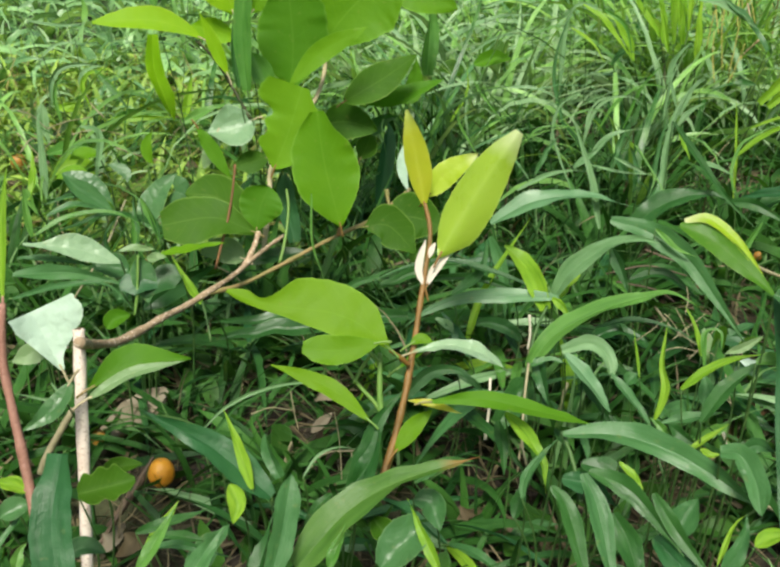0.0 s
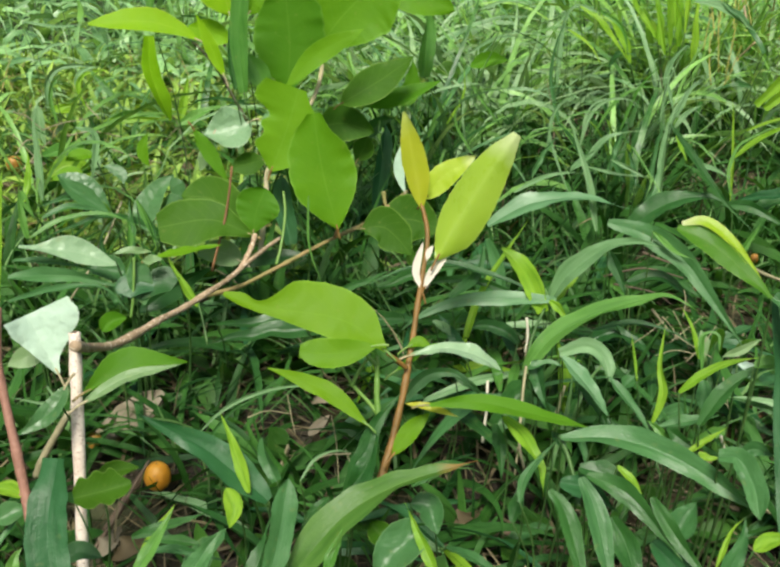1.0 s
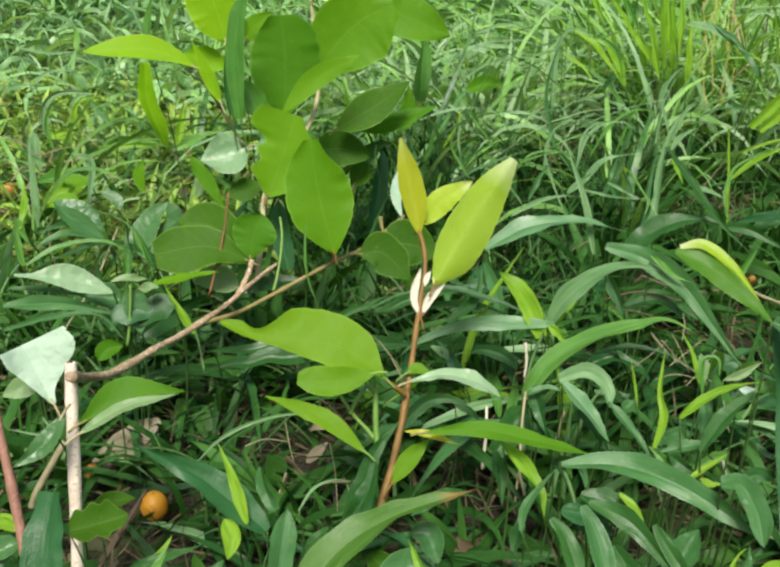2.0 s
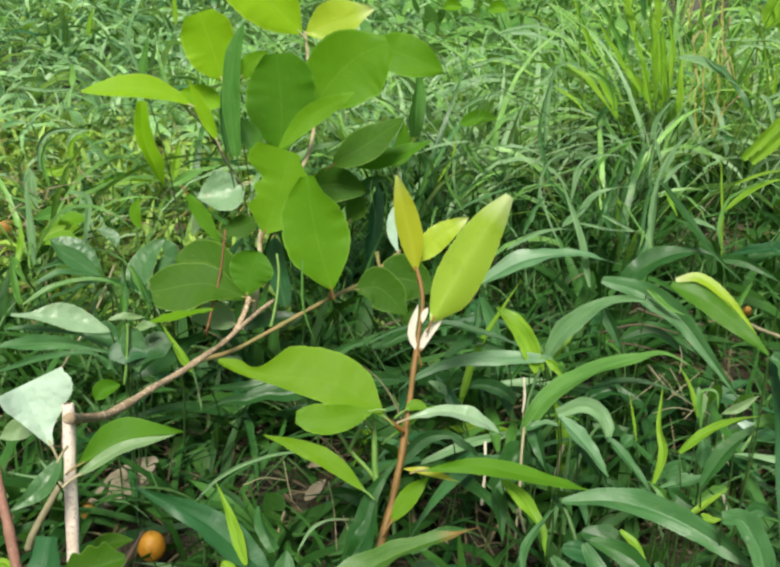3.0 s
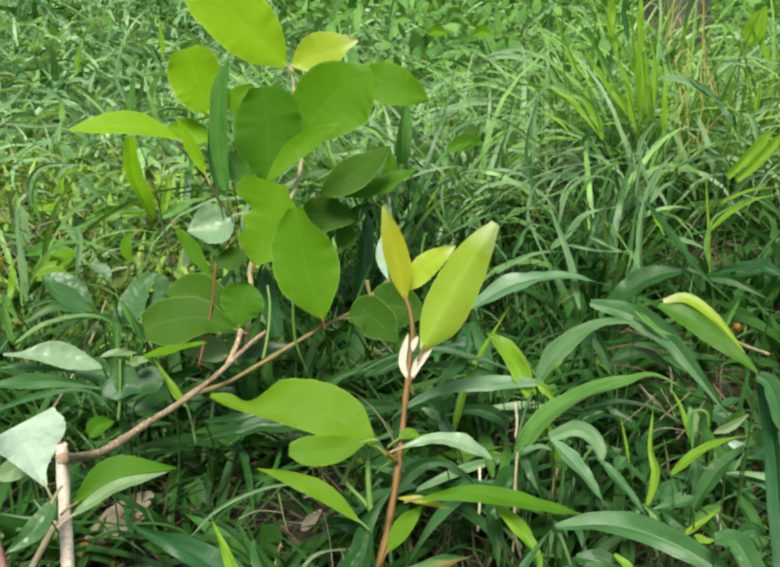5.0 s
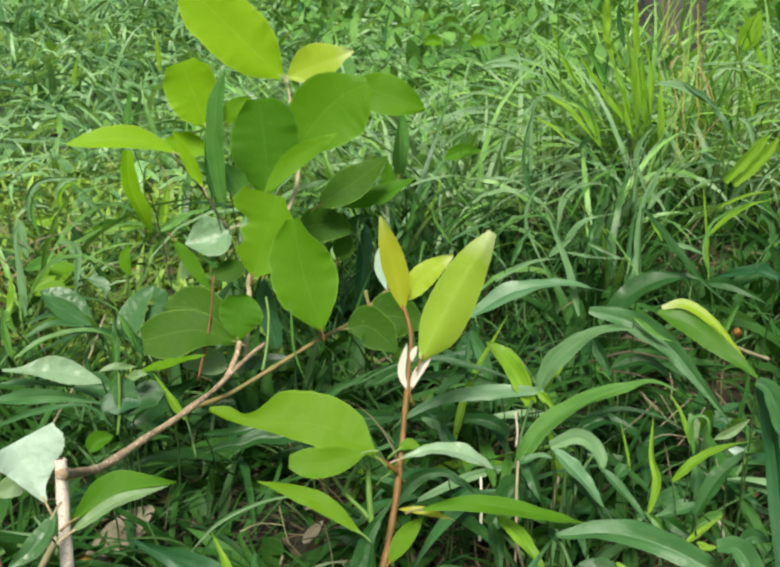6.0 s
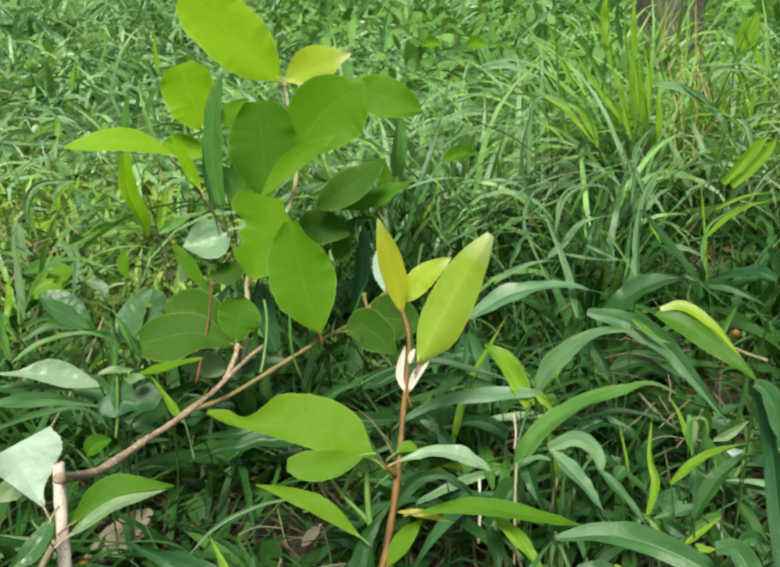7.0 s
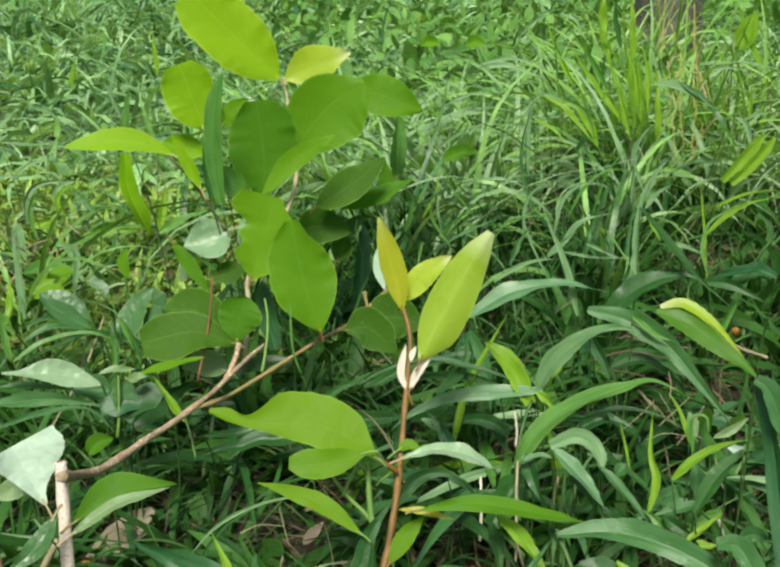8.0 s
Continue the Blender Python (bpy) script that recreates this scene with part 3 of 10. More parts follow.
blade(sapling, young, [(-0.0570, 0.7080, 0.2619), (-0.0875, 0.7087, 0.2930), (-0.1188, 0.7069, 0.3281)], 0.0475, (0.1224, -0.9195, 0.3736), 'obov', 0.12, left=(0.1, 0.6, 0.9, 1, 1, 0.95, 0.6), right=(0.1, 0.6, 0.9, 1, 1, 0.95, 0.6), stalk=pink, name='leaf', culms=False)
blade(sapling, yngf, [(-0.0542, 0.7178, 0.2597), (-0.0298, 0.7206, 0.2691), (-0.0024, 0.7224, 0.2778)], 0.0282, (0.0424, -0.9534, 0.2986), 'ovate', 0.12, left=(0.06, 0.7, 1.05, 1.1, 0.9, 0.5, 0.1), right=(0.06, 0.6, 0.95, 0.95, 0.75, 0.4, 0.1), stalk=pink, name='leaf', culms=False)
blade(sapling, young, [(-0.1116, 0.6703, 0.2333), (-0.1174, 0.6731, 0.2542), (-0.1255, 0.6754, 0.2800)], 0.0371, (0.1661, -0.9312, 0.3243), 'obov', 0.12, left=(0.1, 0.75, 1, 1.05, 0.95, 0.6), right=(0.1, 0.7, 1, 1, 0.95, 0.5), stalk=pink, name='leaf', culms=False)
blade(sapling, young, [(-0.1117, 0.6765, 0.2136), (-0.1223, 0.6756, 0.2182), (-0.1432, 0.6728, 0.2247)], 0.0192, (0.1690, -0.9141, 0.3685), 'ellip', 0.12, stalk=pink, name='leaf', culms=False)
blade(sapling, young, [(-0.1280, 0.6339, 0.2232), (-0.1431, 0.6324, 0.2311), (-0.1638, 0.6283, 0.2361), (-0.1974, 0.6183, 0.2357)], 0.0174, (0.1990, -0.7501, 0.6306), 'ellip', 0.12, left=(0.1, 0.5, 0.8, 0.85, 0.6, 0.1), right=(0.1, 0.7, 1.1, 1.1, 0.8, 0.1), stalk=pink, name='leaf', culms=False)
blade(sapling, young, [(-0.1101, 0.6263, 0.1997), (-0.1192, 0.6299, 0.2206), (-0.1286, 0.6326, 0.2421)], 0.0093, (0.1758, -0.9089, 0.3781), 'lance', 0.12, stalk=pink, name='leaf', culms=False)
blade(sapling, sap, [(-0.1003, 0.6823, 0.2324), (-0.0928, 0.6852, 0.2421), (-0.0795, 0.6885, 0.2514)], 0.0150, (0.1297, -0.9322, 0.3379), 'ovate', 0.12, stalk=pink, name='leaf', culms=False)
blade(sapling, sapm, [(-0.0713, 0.6640, 0.1829), (-0.0696, 0.6722, 0.2146), (-0.0727, 0.6791, 0.2512)], 0.0496, (0.0987, -0.9214, 0.3758), 'obov', 0.12, left=(0.15, 0.65, 0.95, 1.05, 0.98, 0.75, 0.35), right=(0.15, 0.6, 0.95, 1.05, 1.02, 0.95, 0.45), stalk=twig, name='leaf', culms=False)
blade(sapling, sap, [(-0.0485, 0.6833, 0.2099), (-0.0326, 0.6887, 0.2305), (-0.0138, 0.6925, 0.2476), (0.0084, 0.6943, 0.2576)], 0.0535, (0.0218, -0.9434, 0.3308), 'obov', 0.12, left=(0.15, 0.62, 0.88, 0.95, 0.85, 0.5, 0.2), right=(0.15, 0.7, 1, 1.15, 1.2, 1, 0.4), stalk=red, name='leaf', culms=False)
blade(sapling, sap, [(-0.0704, 0.6399, 0.1895), (-0.0471, 0.6479, 0.2122), (-0.0150, 0.6534, 0.2294)], 0.0155, (0.0701, -0.9197, 0.3864), 'ellip', 0.12, stalk=red, name='leaf', culms=False)
blade(sapling, sap, [(-0.0030, 0.7384, 0.2483), (0.0227, 0.7369, 0.2408), (0.0536, 0.7332, 0.2283)], 0.0343, (-0.0254, -0.9065, 0.4215), 'ovate', 0.12, stalk=red, name='leaf', culms=False)
blade(sapling, sapd, [(-0.0332, 0.6737, 0.1693), (-0.0048, 0.6792, 0.1857), (0.0216, 0.6835, 0.2039)], 0.0263, (0.0080, -0.7833, 0.6216), 'ovate', 0.12, stalk=red, name='leaf', culms=False)
blade(sapling, sapm, [(-0.0206, 0.6934, 0.1635), (0.0144, 0.6958, 0.1709), (0.0462, 0.6980, 0.1839)], 0.0163, (-0.0132, -0.7415, 0.6709), 'lance', 0.12, stalk=twig, name='leaf', culms=False)
blade(sapling, sapm, [(-0.0032, 0.7144, 0.1628), (0.0188, 0.7153, 0.1667), (0.0219, 0.7224, 0.1946)], 0.0160, (-0.0212, -0.9073, 0.4200), 'lance', 0.12, stalk=twig, name='leaf', culms=False)
blade(sapling, sapd, [(-0.0506, 0.6821, 0.1492), (-0.0302, 0.6840, 0.1510), (-0.0074, 0.6827, 0.1450)], 0.0289, (0.0424, -0.8934, 0.4473), 'ovate', 0.12, stalk=twig, name='leaf', culms=False)
blade(sapling, sapd, [(-0.0212, 0.6893, 0.1187), (-0.0152, 0.6934, 0.1299), (-0.0124, 0.6962, 0.1381)], 0.0175, (0.0221, -0.8840, 0.4670), 'ellip', 0.12, stalk=twig, name='leaf', culms=False)
blade(sapling, sap, [(-0.0756, 0.5882, 0.1465), (-0.0663, 0.5976, 0.1698), (-0.0569, 0.6071, 0.1979)], 0.0397, (0.1017, -0.8838, 0.4566), 'obov', 0.12, left=(0.1, 0.5, 0.85, 0.68, 0.9, 0.7, 1.3, 1.38, 1.15), right=(0.1, 0.6, 0.9, 1, 1.05, 1, 0.85, 0.5, 0.25), stalk=red, name='leaf', culms=False)
blade(sapling, sap, [(-0.0285, 0.5498, 0.1212), (-0.0391, 0.5638, 0.1570), (-0.0450, 0.5748, 0.1909)], 0.0429, (0.0640, -0.8703, 0.4883), 'ovate', 0.12, left=(0.04, 0.5, 0.85, 1, 1, 0.92, 0.66, 0.2), right=(0.04, 0.5, 0.85, 1, 0.98, 0.82, 0.42, 0.2), stalk=red, name='leaf', culms=False)
blade(sapling, palew, [(-0.0931, 0.6256, 0.1695), (-0.1073, 0.6214, 0.1634), (-0.1257, 0.6173, 0.1618)], 0.0318, (0.2419, -0.6981, 0.6739), 'ovate', 0.5, stalk=pink, name='leaf', culms=False)
blade(sapling, pale, [(-0.1196, 0.6180, 0.1601), (-0.1246, 0.6125, 0.1472), (-0.1284, 0.6082, 0.1376)], 0.0103, (0.1791, -0.8621, 0.4739), 'ellip', 0.12, stalk=pink, name='leaf', culms=False)
blade(sapling, sapm, [(-0.1289, 0.5986, 0.1723), (-0.1168, 0.5947, 0.1536), (-0.1047, 0.5900, 0.1349)], 0.0102, (0.1734, -0.8631, 0.4743), 'lance', 0.12, stalk=red, name='leaf', culms=False)
blade(sapling, sapd, [(-0.0827, 0.6186, 0.1442), (-0.0966, 0.6154, 0.1409), (-0.1083, 0.6124, 0.1382)], 0.0164, (0.1394, -0.8649, 0.4822), 'ellip', 0.12, stalk=twig, name='leaf', culms=False)
blade(sapling, sapd, [(-0.0834, 0.5428, 0.1188), (-0.1096, 0.5425, 0.1288), (-0.1416, 0.5339, 0.1265)], 0.0357, (0.1444, -0.6978, 0.7016), 'obov', 0.12, left=(0.08, 0.4, 0.75, 0.95, 0.95, 0.55), right=(0.08, 0.35, 0.7, 0.85, 0.8, 0.45), stalk=twig, name='leaf', culms=False)
blade(sapling, sapd, [(-0.0862, 0.5614, 0.1117), (-0.1085, 0.5663, 0.1321), (-0.1322, 0.5631, 0.1370)], 0.0316, (0.1453, -0.7404, 0.6563), 'obov', 0.12, stalk=twig, name='leaf', culms=False)
blade(sapling, sapm, [(-0.0838, 0.5476, 0.1173), (-0.0816, 0.5541, 0.1311), (-0.0758, 0.5604, 0.1444)], 0.0303, (0.1279, -0.8431, 0.5223), 'obov', 0.12, stalk=twig, name='leaf', culms=False)
blade(sapling, pale, [(-0.0933, 0.5522, 0.0948), (-0.1069, 0.5527, 0.1012), (-0.1221, 0.5490, 0.1001)], 0.0183, (0.1523, -0.7685, 0.6215), 'ovate', 0.12, stalk=pink, name='leaf', culms=False)
blade(sapling, sap, [(-0.1429, 0.5059, 0.1164), (-0.1235, 0.5128, 0.1198), (-0.0984, 0.5194, 0.1220)], 0.0084, (0.1583, -0.6431, 0.7492), 'lance', 0.12, stalk=red, name='leaf', culms=False)
blade(sapling, sapd, [(-0.0139, 0.5734, 0.1113), (0.0032, 0.5738, 0.1118), (0.0212, 0.5663, 0.0961)], 0.0261, (-0.0016, -0.8430, 0.5379), 'ovate', 0.12, left=(0.05, 0.7, 1.1, 0.95, 0.9, 0.5, 0.1), right=(0.05, 0.55, 0.9, 1, 0.9, 0.5, 0.1), stalk=twig, name='leaf', culms=False)
blade(sapling, sapd, [(-0.0003, 0.5992, 0.1075), (0.0220, 0.5991, 0.1079), (0.0422, 0.5953, 0.1017)], 0.0344, (-0.0283, -0.8476, 0.5298), 'ovate', 0.12, stalk=twig, name='leaf', culms=False)
blade(sapling, sapd, [(0.0205, 0.6002, 0.0859), (0.0276, 0.5969, 0.0795), (0.0376, 0.5936, 0.0738)], 0.0188, (-0.0355, -0.8271, 0.5610), 'ovate', 0.12, stalk=twig, name='leaf', culms=False)
blade(sapling, gloss_white, [(0.0166, 0.6154, 0.1208), (0.0119, 0.6212, 0.1356), (0.0141, 0.6277, 0.1538)], 0.0086, (-0.0139, -0.8721, 0.4891), 'obov', 0.12, stalk=pink, name='leaf', culms=False)
blade(sapling, gloss_white, [(-0.1445, 0.3525, 0.1326), (-0.1506, 0.3568, 0.1437), (-0.1579, 0.3618, 0.1578)], 0.0274, (0.2623, -0.6054, 0.7514), 'ovate', 0.55, left=(0.06, 0.25, 0.42, 0.6, 0.8, 0.85), right=(0.06, 0.25, 0.75, 1.25, 1.38, 1.3), stalk=pink, name='leaf', label='glossy leaf folded along its midrib, sky gloss put into its whitish colour', culms=False)
blade(sapling, pale, [(-0.1529, 0.3688, 0.1343), (-0.1614, 0.3650, 0.1342), (-0.1704, 0.3592, 0.1316)], 0.0103, (0.3277, -0.7232, 0.6079), 'ellip', 0.12, stalk=pink, name='leaf', culms=False)
blade(sapling, sapm, [(-0.1270, 0.3350, 0.1343), (-0.1103, 0.3452, 0.1406), (-0.0850, 0.3523, 0.1402)], 0.0133, (0.1972, -0.6005, 0.7749), 'ovate', 0.25, left=(0.1, 0.7, 1.25, 1.4, 1, 0.5, 0.05), right=(0.1, 0.2, 0.25, 0.2, 0.15, 0.1, 0.03), stalk=twig, name='leaf', culms=False)
blade(sapling, pale, [(-0.1248, 0.3241, 0.1359), (-0.1073, 0.3351, 0.1427), (-0.0854, 0.3430, 0.1450)], 0.0066, (0.1651, -0.5015, 0.8492), 'lance', 0.2, stalk=pink, name='leaf', culms=False)
blade(sapling, glos, [(-0.1325, 0.3312, 0.1413), (-0.1374, 0.3233, 0.1331), (-0.1495, 0.3131, 0.1268)], 0.0093, (0.2693, -0.6187, 0.7380), 'lance', 0.3, stalk=pink, name='leaf', culms=False)
blade(sapling, dark, [(-0.0987, 0.5677, 0.0825), (-0.0769, 0.5738, 0.0879), (-0.0496, 0.5775, 0.0890)], 0.0118, (0.0800, -0.5783, 0.8119), 'ellip', 0.12, name='leaf', culms=False)

seedling = thing('seedling', (0.0006, 0.4289, 0.0000), 'slender seedling with reddish stem and fresh yellow-green leaves', 'seedling')
part('stem', tube_mesh('stem', [(0.0011, 0.3641, 0.0576), (0.0072, 0.3789, 0.0726), (0.0103, 0.3882, 0.0815), (0.0138, 0.3991, 0.0936), (0.0165, 0.4098, 0.1063), (0.0185, 0.4183, 0.1162), (0.0205, 0.4278, 0.1288), (0.0231, 0.4381, 0.1442), (0.0254, 0.4469, 0.1577), (0.0250, 0.4531, 0.1666), (0.0224, 0.4591, 0.1752)], 0.00218, 0.00108, 10, 0.12), red, seedling)
part('side_stalk', tube_mesh('side_stalk', [(0.0151, 0.4043, 0.1068), (0.0104, 0.4021, 0.1125), (0.0053, 0.3998, 0.1181)], 0.00130, 0.00102, 8, 0.1), red, seedling)
part('side_stalk', tube_mesh('side_stalk', [(0.0017, 0.3810, 0.0869), (0.0005, 0.3868, 0.0977), (0.0002, 0.3916, 0.1078), (0.0000, 0.3965, 0.1184)], 0.00179, 0.00127, 8, 0.1), culmgreen, seedling)
part('side_stalk', tube_mesh('side_stalk', [(0.0017, 0.3839, 0.0908), (-0.0040, 0.3867, 0.0972), (-0.0115, 0.3900, 0.1045), (-0.0197, 0.3951, 0.1153)], 0.00128, 0.00081, 8, 0.1), culmgreen, seedling)
part('side_stalk', tube_mesh('side_stalk', [(-0.0127, 0.3894, 0.1043), (-0.0090, 0.3926, 0.1116), (-0.0047, 0.3948, 0.1178)], 0.00115, 0.00081, 8, 0.1), culmgreen, seedling)
part('side_stalk', tube_mesh('side_stalk', [(-0.0007, 0.3934, 0.1154), (-0.0047, 0.3939, 0.1201), (-0.0101, 0.3945, 0.1250)], 0.00114, 0.00075, 8, 0.1), culmgreen, seedling)
blade(seedling, yngm, [(0.0049, 0.3848, 0.1280), (-0.0099, 0.3906, 0.1380), (-0.0244, 0.3928, 0.1430), (-0.0413, 0.3926, 0.1454), (-0.0556, 0.3920, 0.1475), (-0.0749, 0.3925, 0.1544)], 0.0248, (0.0794, -0.7132, 0.6965), 'ellip2', 0.08, left=(0.03, 0.3, 0.62, 0.85, 0.85, 0.7, 0.5, 0.32, 0.26, 0.24, 0.1), right=(0.03, 0.5, 1, 1.22, 1.3, 1.32, 1.2, 0.62, 0.18, 0.3, 0.1), stalk=culmgreen, name='leaf', culms=False)
blade(seedling, yngm, [(-0.0001, 0.3829, 0.1326), (-0.0205, 0.3802, 0.1293), (-0.0374, 0.3798, 0.1308)], 0.0148, (0.0459, -0.7667, 0.6404), 'ellip2', 0.12, left=(0.1, 0.5, 0.8, 0.95, 1, 0.85, 0.4), right=(0.1, 0.5, 0.8, 0.95, 1, 0.9, 0.4), stalk=culmgreen, name='leaf', culms=False)
blade(seedling, yngm, [(-0.0040, 0.3649, 0.0988), (-0.0242, 0.3732, 0.1117), (-0.0528, 0.3771, 0.1223)], 0.0096, (0.0452, -0.6373, 0.7693), 'lance', 0.12, left=(0.1, 0.5, 0.8, 0.9, 0.7, 0.3, 0.05), right=(0.1, 0.6, 1, 1.05, 0.85, 0.5, 0.05), stalk=culmgreen, name='leaf', culms=False)
blade(seedling, yng2, [(0.0303, 0.4380, 0.1537), (0.0404, 0.4455, 0.1714), (0.0546, 0.4532, 0.1939), (0.0700, 0.4592, 0.2165)], 0.0244, (-0.0921, -0.7908, 0.6051), 'ovate', -0.42, left=(0.1, 0.68, 0.98, 1, 0.9, 0.66, 0.2), right=(0.1, 0.85, 1.05, 1, 0.82, 0.55, 0.2), curl=0.1, stalk=red, name='leaf', culms=False)
blade(seedling, oran, [(0.0226, 0.4631, 0.1718), (0.0177, 0.4722, 0.1945), (0.0115, 0.4811, 0.2204)], 0.0136, (-0.0298, -0.8940, 0.4471), 'ellip', 0.4, left=(0.1, 0.6, 0.85, 0.95, 0.8, 0.5, 0.1), right=(0.1, 0.7, 1.05, 1.05, 0.9, 0.55, 0.1), stalk=red, name='leaf', culms=False)
blade(seedling, yngf, [(0.0241, 0.4744, 0.1730), (0.0344, 0.4786, 0.1851), (0.0518, 0.4813, 0.1965)], 0.0141, (-0.0558, -0.8213, 0.5677), 'ovate', 0.12, stalk=red, name='leaf', culms=False)
blade(seedling, bract, [(0.0232, 0.4322, 0.1371), (0.0196, 0.4374, 0.1469), (0.0231, 0.4440, 0.1608)], 0.0042, (-0.0329, -0.8182, 0.5740), 'ellip', 0.12, stalk=red, name='leaf', culms=False)
blade(seedling, bract, [(0.0236, 0.4342, 0.1367), (0.0284, 0.4386, 0.1457), (0.0364, 0.4419, 0.1535)], 0.0048, (-0.0493, -0.8170, 0.5745), 'ellip', 0.12, stalk=red, name='leaf', culms=False)
blade(seedling, bract, [(0.0252, 0.4405, 0.1513), (0.0263, 0.4424, 0.1554), (0.0284, 0.4440, 0.1590)], 0.0032, (-0.0456, -0.8281, 0.5588), 'ellip', 0.12, name='leaf', culms=False)
blade(seedling, palew, [(0.0166, 0.4050, 0.1136), (0.0355, 0.4065, 0.1179), (0.0532, 0.4027, 0.1148), (0.0663, 0.3965, 0.1080)], 0.0126, (-0.0719, -0.5631, 0.8232), 'lance', 0.25, left=(0.1, 0.3, 0.6, 0.8, 0.9, 0.7, 0.05), right=(0.1, 0.4, 0.7, 0.9, 1, 0.7, 0.05), stalk=pink, name='leaf', culms=False)
blade(seedling, yngm, [(0.0157, 0.4117, 0.1148), (0.0209, 0.4131, 0.1175), (0.0276, 0.4120, 0.1163)], 0.0059, (-0.0307, -0.6701, 0.7416), 'ellip', 0.12, stalk=culmgreen, name='leaf', culms=False)
blade(seedling, sapm, [(0.0235, 0.3743, 0.1040), (0.0494, 0.3739, 0.1069), (0.0765, 0.3679, 0.1047), (0.1044, 0.3595, 0.1025)], 0.0105, (-0.1142, -0.5605, 0.8202), 'lance', 0.2, left=(0.1, 0.4, 0.75, 0.95, 1, 0.8, 0.6, 0.05), right=(0.1, 0.4, 0.75, 0.95, 1, 0.8, 0.5, 0.05), stalk=twig, name='leaf', culms=False)
blade(seedling, yngm, [(0.0083, 0.3715, 0.0745), (0.0176, 0.3793, 0.0850), (0.0272, 0.3844, 0.0927)], 0.0094, (-0.0296, -0.7188, 0.6946), 'ellip', 0.12, stalk=red, name='leaf', culms=False)
blade(seedling, oran, [(0.0145, 0.3808, 0.1006), (0.0268, 0.3796, 0.0997), (0.0424, 0.3758, 0.0963)], 0.0041, (-0.0373, -0.5693, 0.8212), 'lance', 0.12, name='leaf', culms=False)
blade(seedling, pale, [(0.0312, 0.3796, 0.1002), (0.0391, 0.3791, 0.1005), (0.0464, 0.3788, 0.1012)], 0.0023, (-0.0559, -0.5690, 0.8205), 'lance', 0.12, name='leaf', culms=False)
blade(seedling, sapm, [(0.0088, 0.4131, 0.0981), (0.0287, 0.4201, 0.1105), (0.0431, 0.4185, 0.1098)], 0.0050, (-0.0385, -0.6044, 0.7957), 'lance', 0.12, stalk=culmgreen, name='leaf', culms=False)

shoot_a = thing('grass_shoot', (0.0985, 0.5181, 0.0000), 'fresh green broad-bladed grass shoot rooted in the soil', 'grass', 'grass shoots')
blade(shoot_a, mid_pale, [(0.1057, 0.4828, 0.1072), (0.0772, 0.4871, 0.1054), (0.0474, 0.4887, 0.1015), (0.0234, 0.4851, 0.0920), (0.0071, 0.4782, 0.0796)], 0.0101, (-0.0452, -0.4838, 0.8740), 'reed', 0.25)
blade(shoot_a, brig, [(0.0984, 0.4820, 0.0989), (0.0894, 0.4936, 0.1174), (0.0733, 0.5029, 0.1313)], 0.0117, (-0.1304, -0.7332, 0.6674), 'blade2', 0.55)
blade(shoot_a, brig, [(0.1013, 0.4814, 0.1073), (0.1075, 0.4781, 0.1037), (0.1124, 0.4729, 0.0965)], 0.0053, (-0.1512, -0.6816, 0.7159), 'reed', 0.55)
# the sky highlight on this blade is put into its pale colour
blade(shoot_a, bladeg, [(0.1052, 0.4999, 0.0959), (0.1147, 0.5017, 0.1142), (0.1333, 0.5003, 0.1324), (0.1503, 0.4938, 0.1412), (0.1639, 0.4843, 0.1423)], 0.0139, (-0.1516, -0.5749, 0.8041), 'reed', 0.7)
blade(shoot_a, teal_blade, [(0.0955, 0.5141, 0.0975), (0.0689, 0.5218, 0.1043), (0.0406, 0.5269, 0.1089), (0.0120, 0.5255, 0.1033), (-0.0173, 0.5185, 0.0903)], 0.0052, (-0.0426, -0.5797, 0.8137), 'reed', 0.55)
blade(shoot_a, gras, [(0.0849, 0.5284, 0.0886), (0.0577, 0.5345, 0.0935), (0.0285, 0.5349, 0.0898), (0.0030, 0.5296, 0.0787)], 0.0056, (-0.0283, -0.5698, 0.8213), 'reed', 0.55)
part('culm', tube_mesh('culm', [(0.0992, 0.4822, 0.1015), (0.0929, 0.4716, 0.0940), (0.0878, 0.4592, 0.0845), (0.0842, 0.4435, 0.0711), (0.0831, 0.4256, 0.0567)], 0.00091, 0.00116, 8, 0.1), sheath, shoot_a)

shoot_b = thing('grass_shoot', (0.0518, 0.5502, 0.0000), 'bright light green broad-bladed grass shoot rooted in the soil', 'grass', 'grass shoots')
blade(shoot_b, brig, [(0.0546, 0.5130, 0.0546), (0.0647, 0.5277, 0.0821), (0.0788, 0.5385, 0.1067), (0.0955, 0.5473, 0.1319)], 0.0070, (-0.1174, -0.8206, 0.5593), 'reed', 0.55)
blade(shoot_b, teal_blade, [(0.0452, 0.5209, 0.0869), (0.0625, 0.5269, 0.1017), (0.0665, 0.5367, 0.1232)], 0.0077, (-0.0818, -0.7095, 0.6999), 'reed', 0.55)
blade(shoot_b, teal_blade, [(0.0737, 0.5815, 0.1021), (0.0837, 0.5684, 0.0777), (0.0850, 0.5535, 0.0505)], 0.0094, (-0.1018, -0.7053, 0.7015), 'reed', 0.55)
blade(shoot_b, bladeg, [(0.0337, 0.5055, 0.0783), (0.0446, 0.5017, 0.0732), (0.0529, 0.4960, 0.0650)], 0.0063, (-0.0523, -0.6135, 0.7879), 'reed', 0.55)

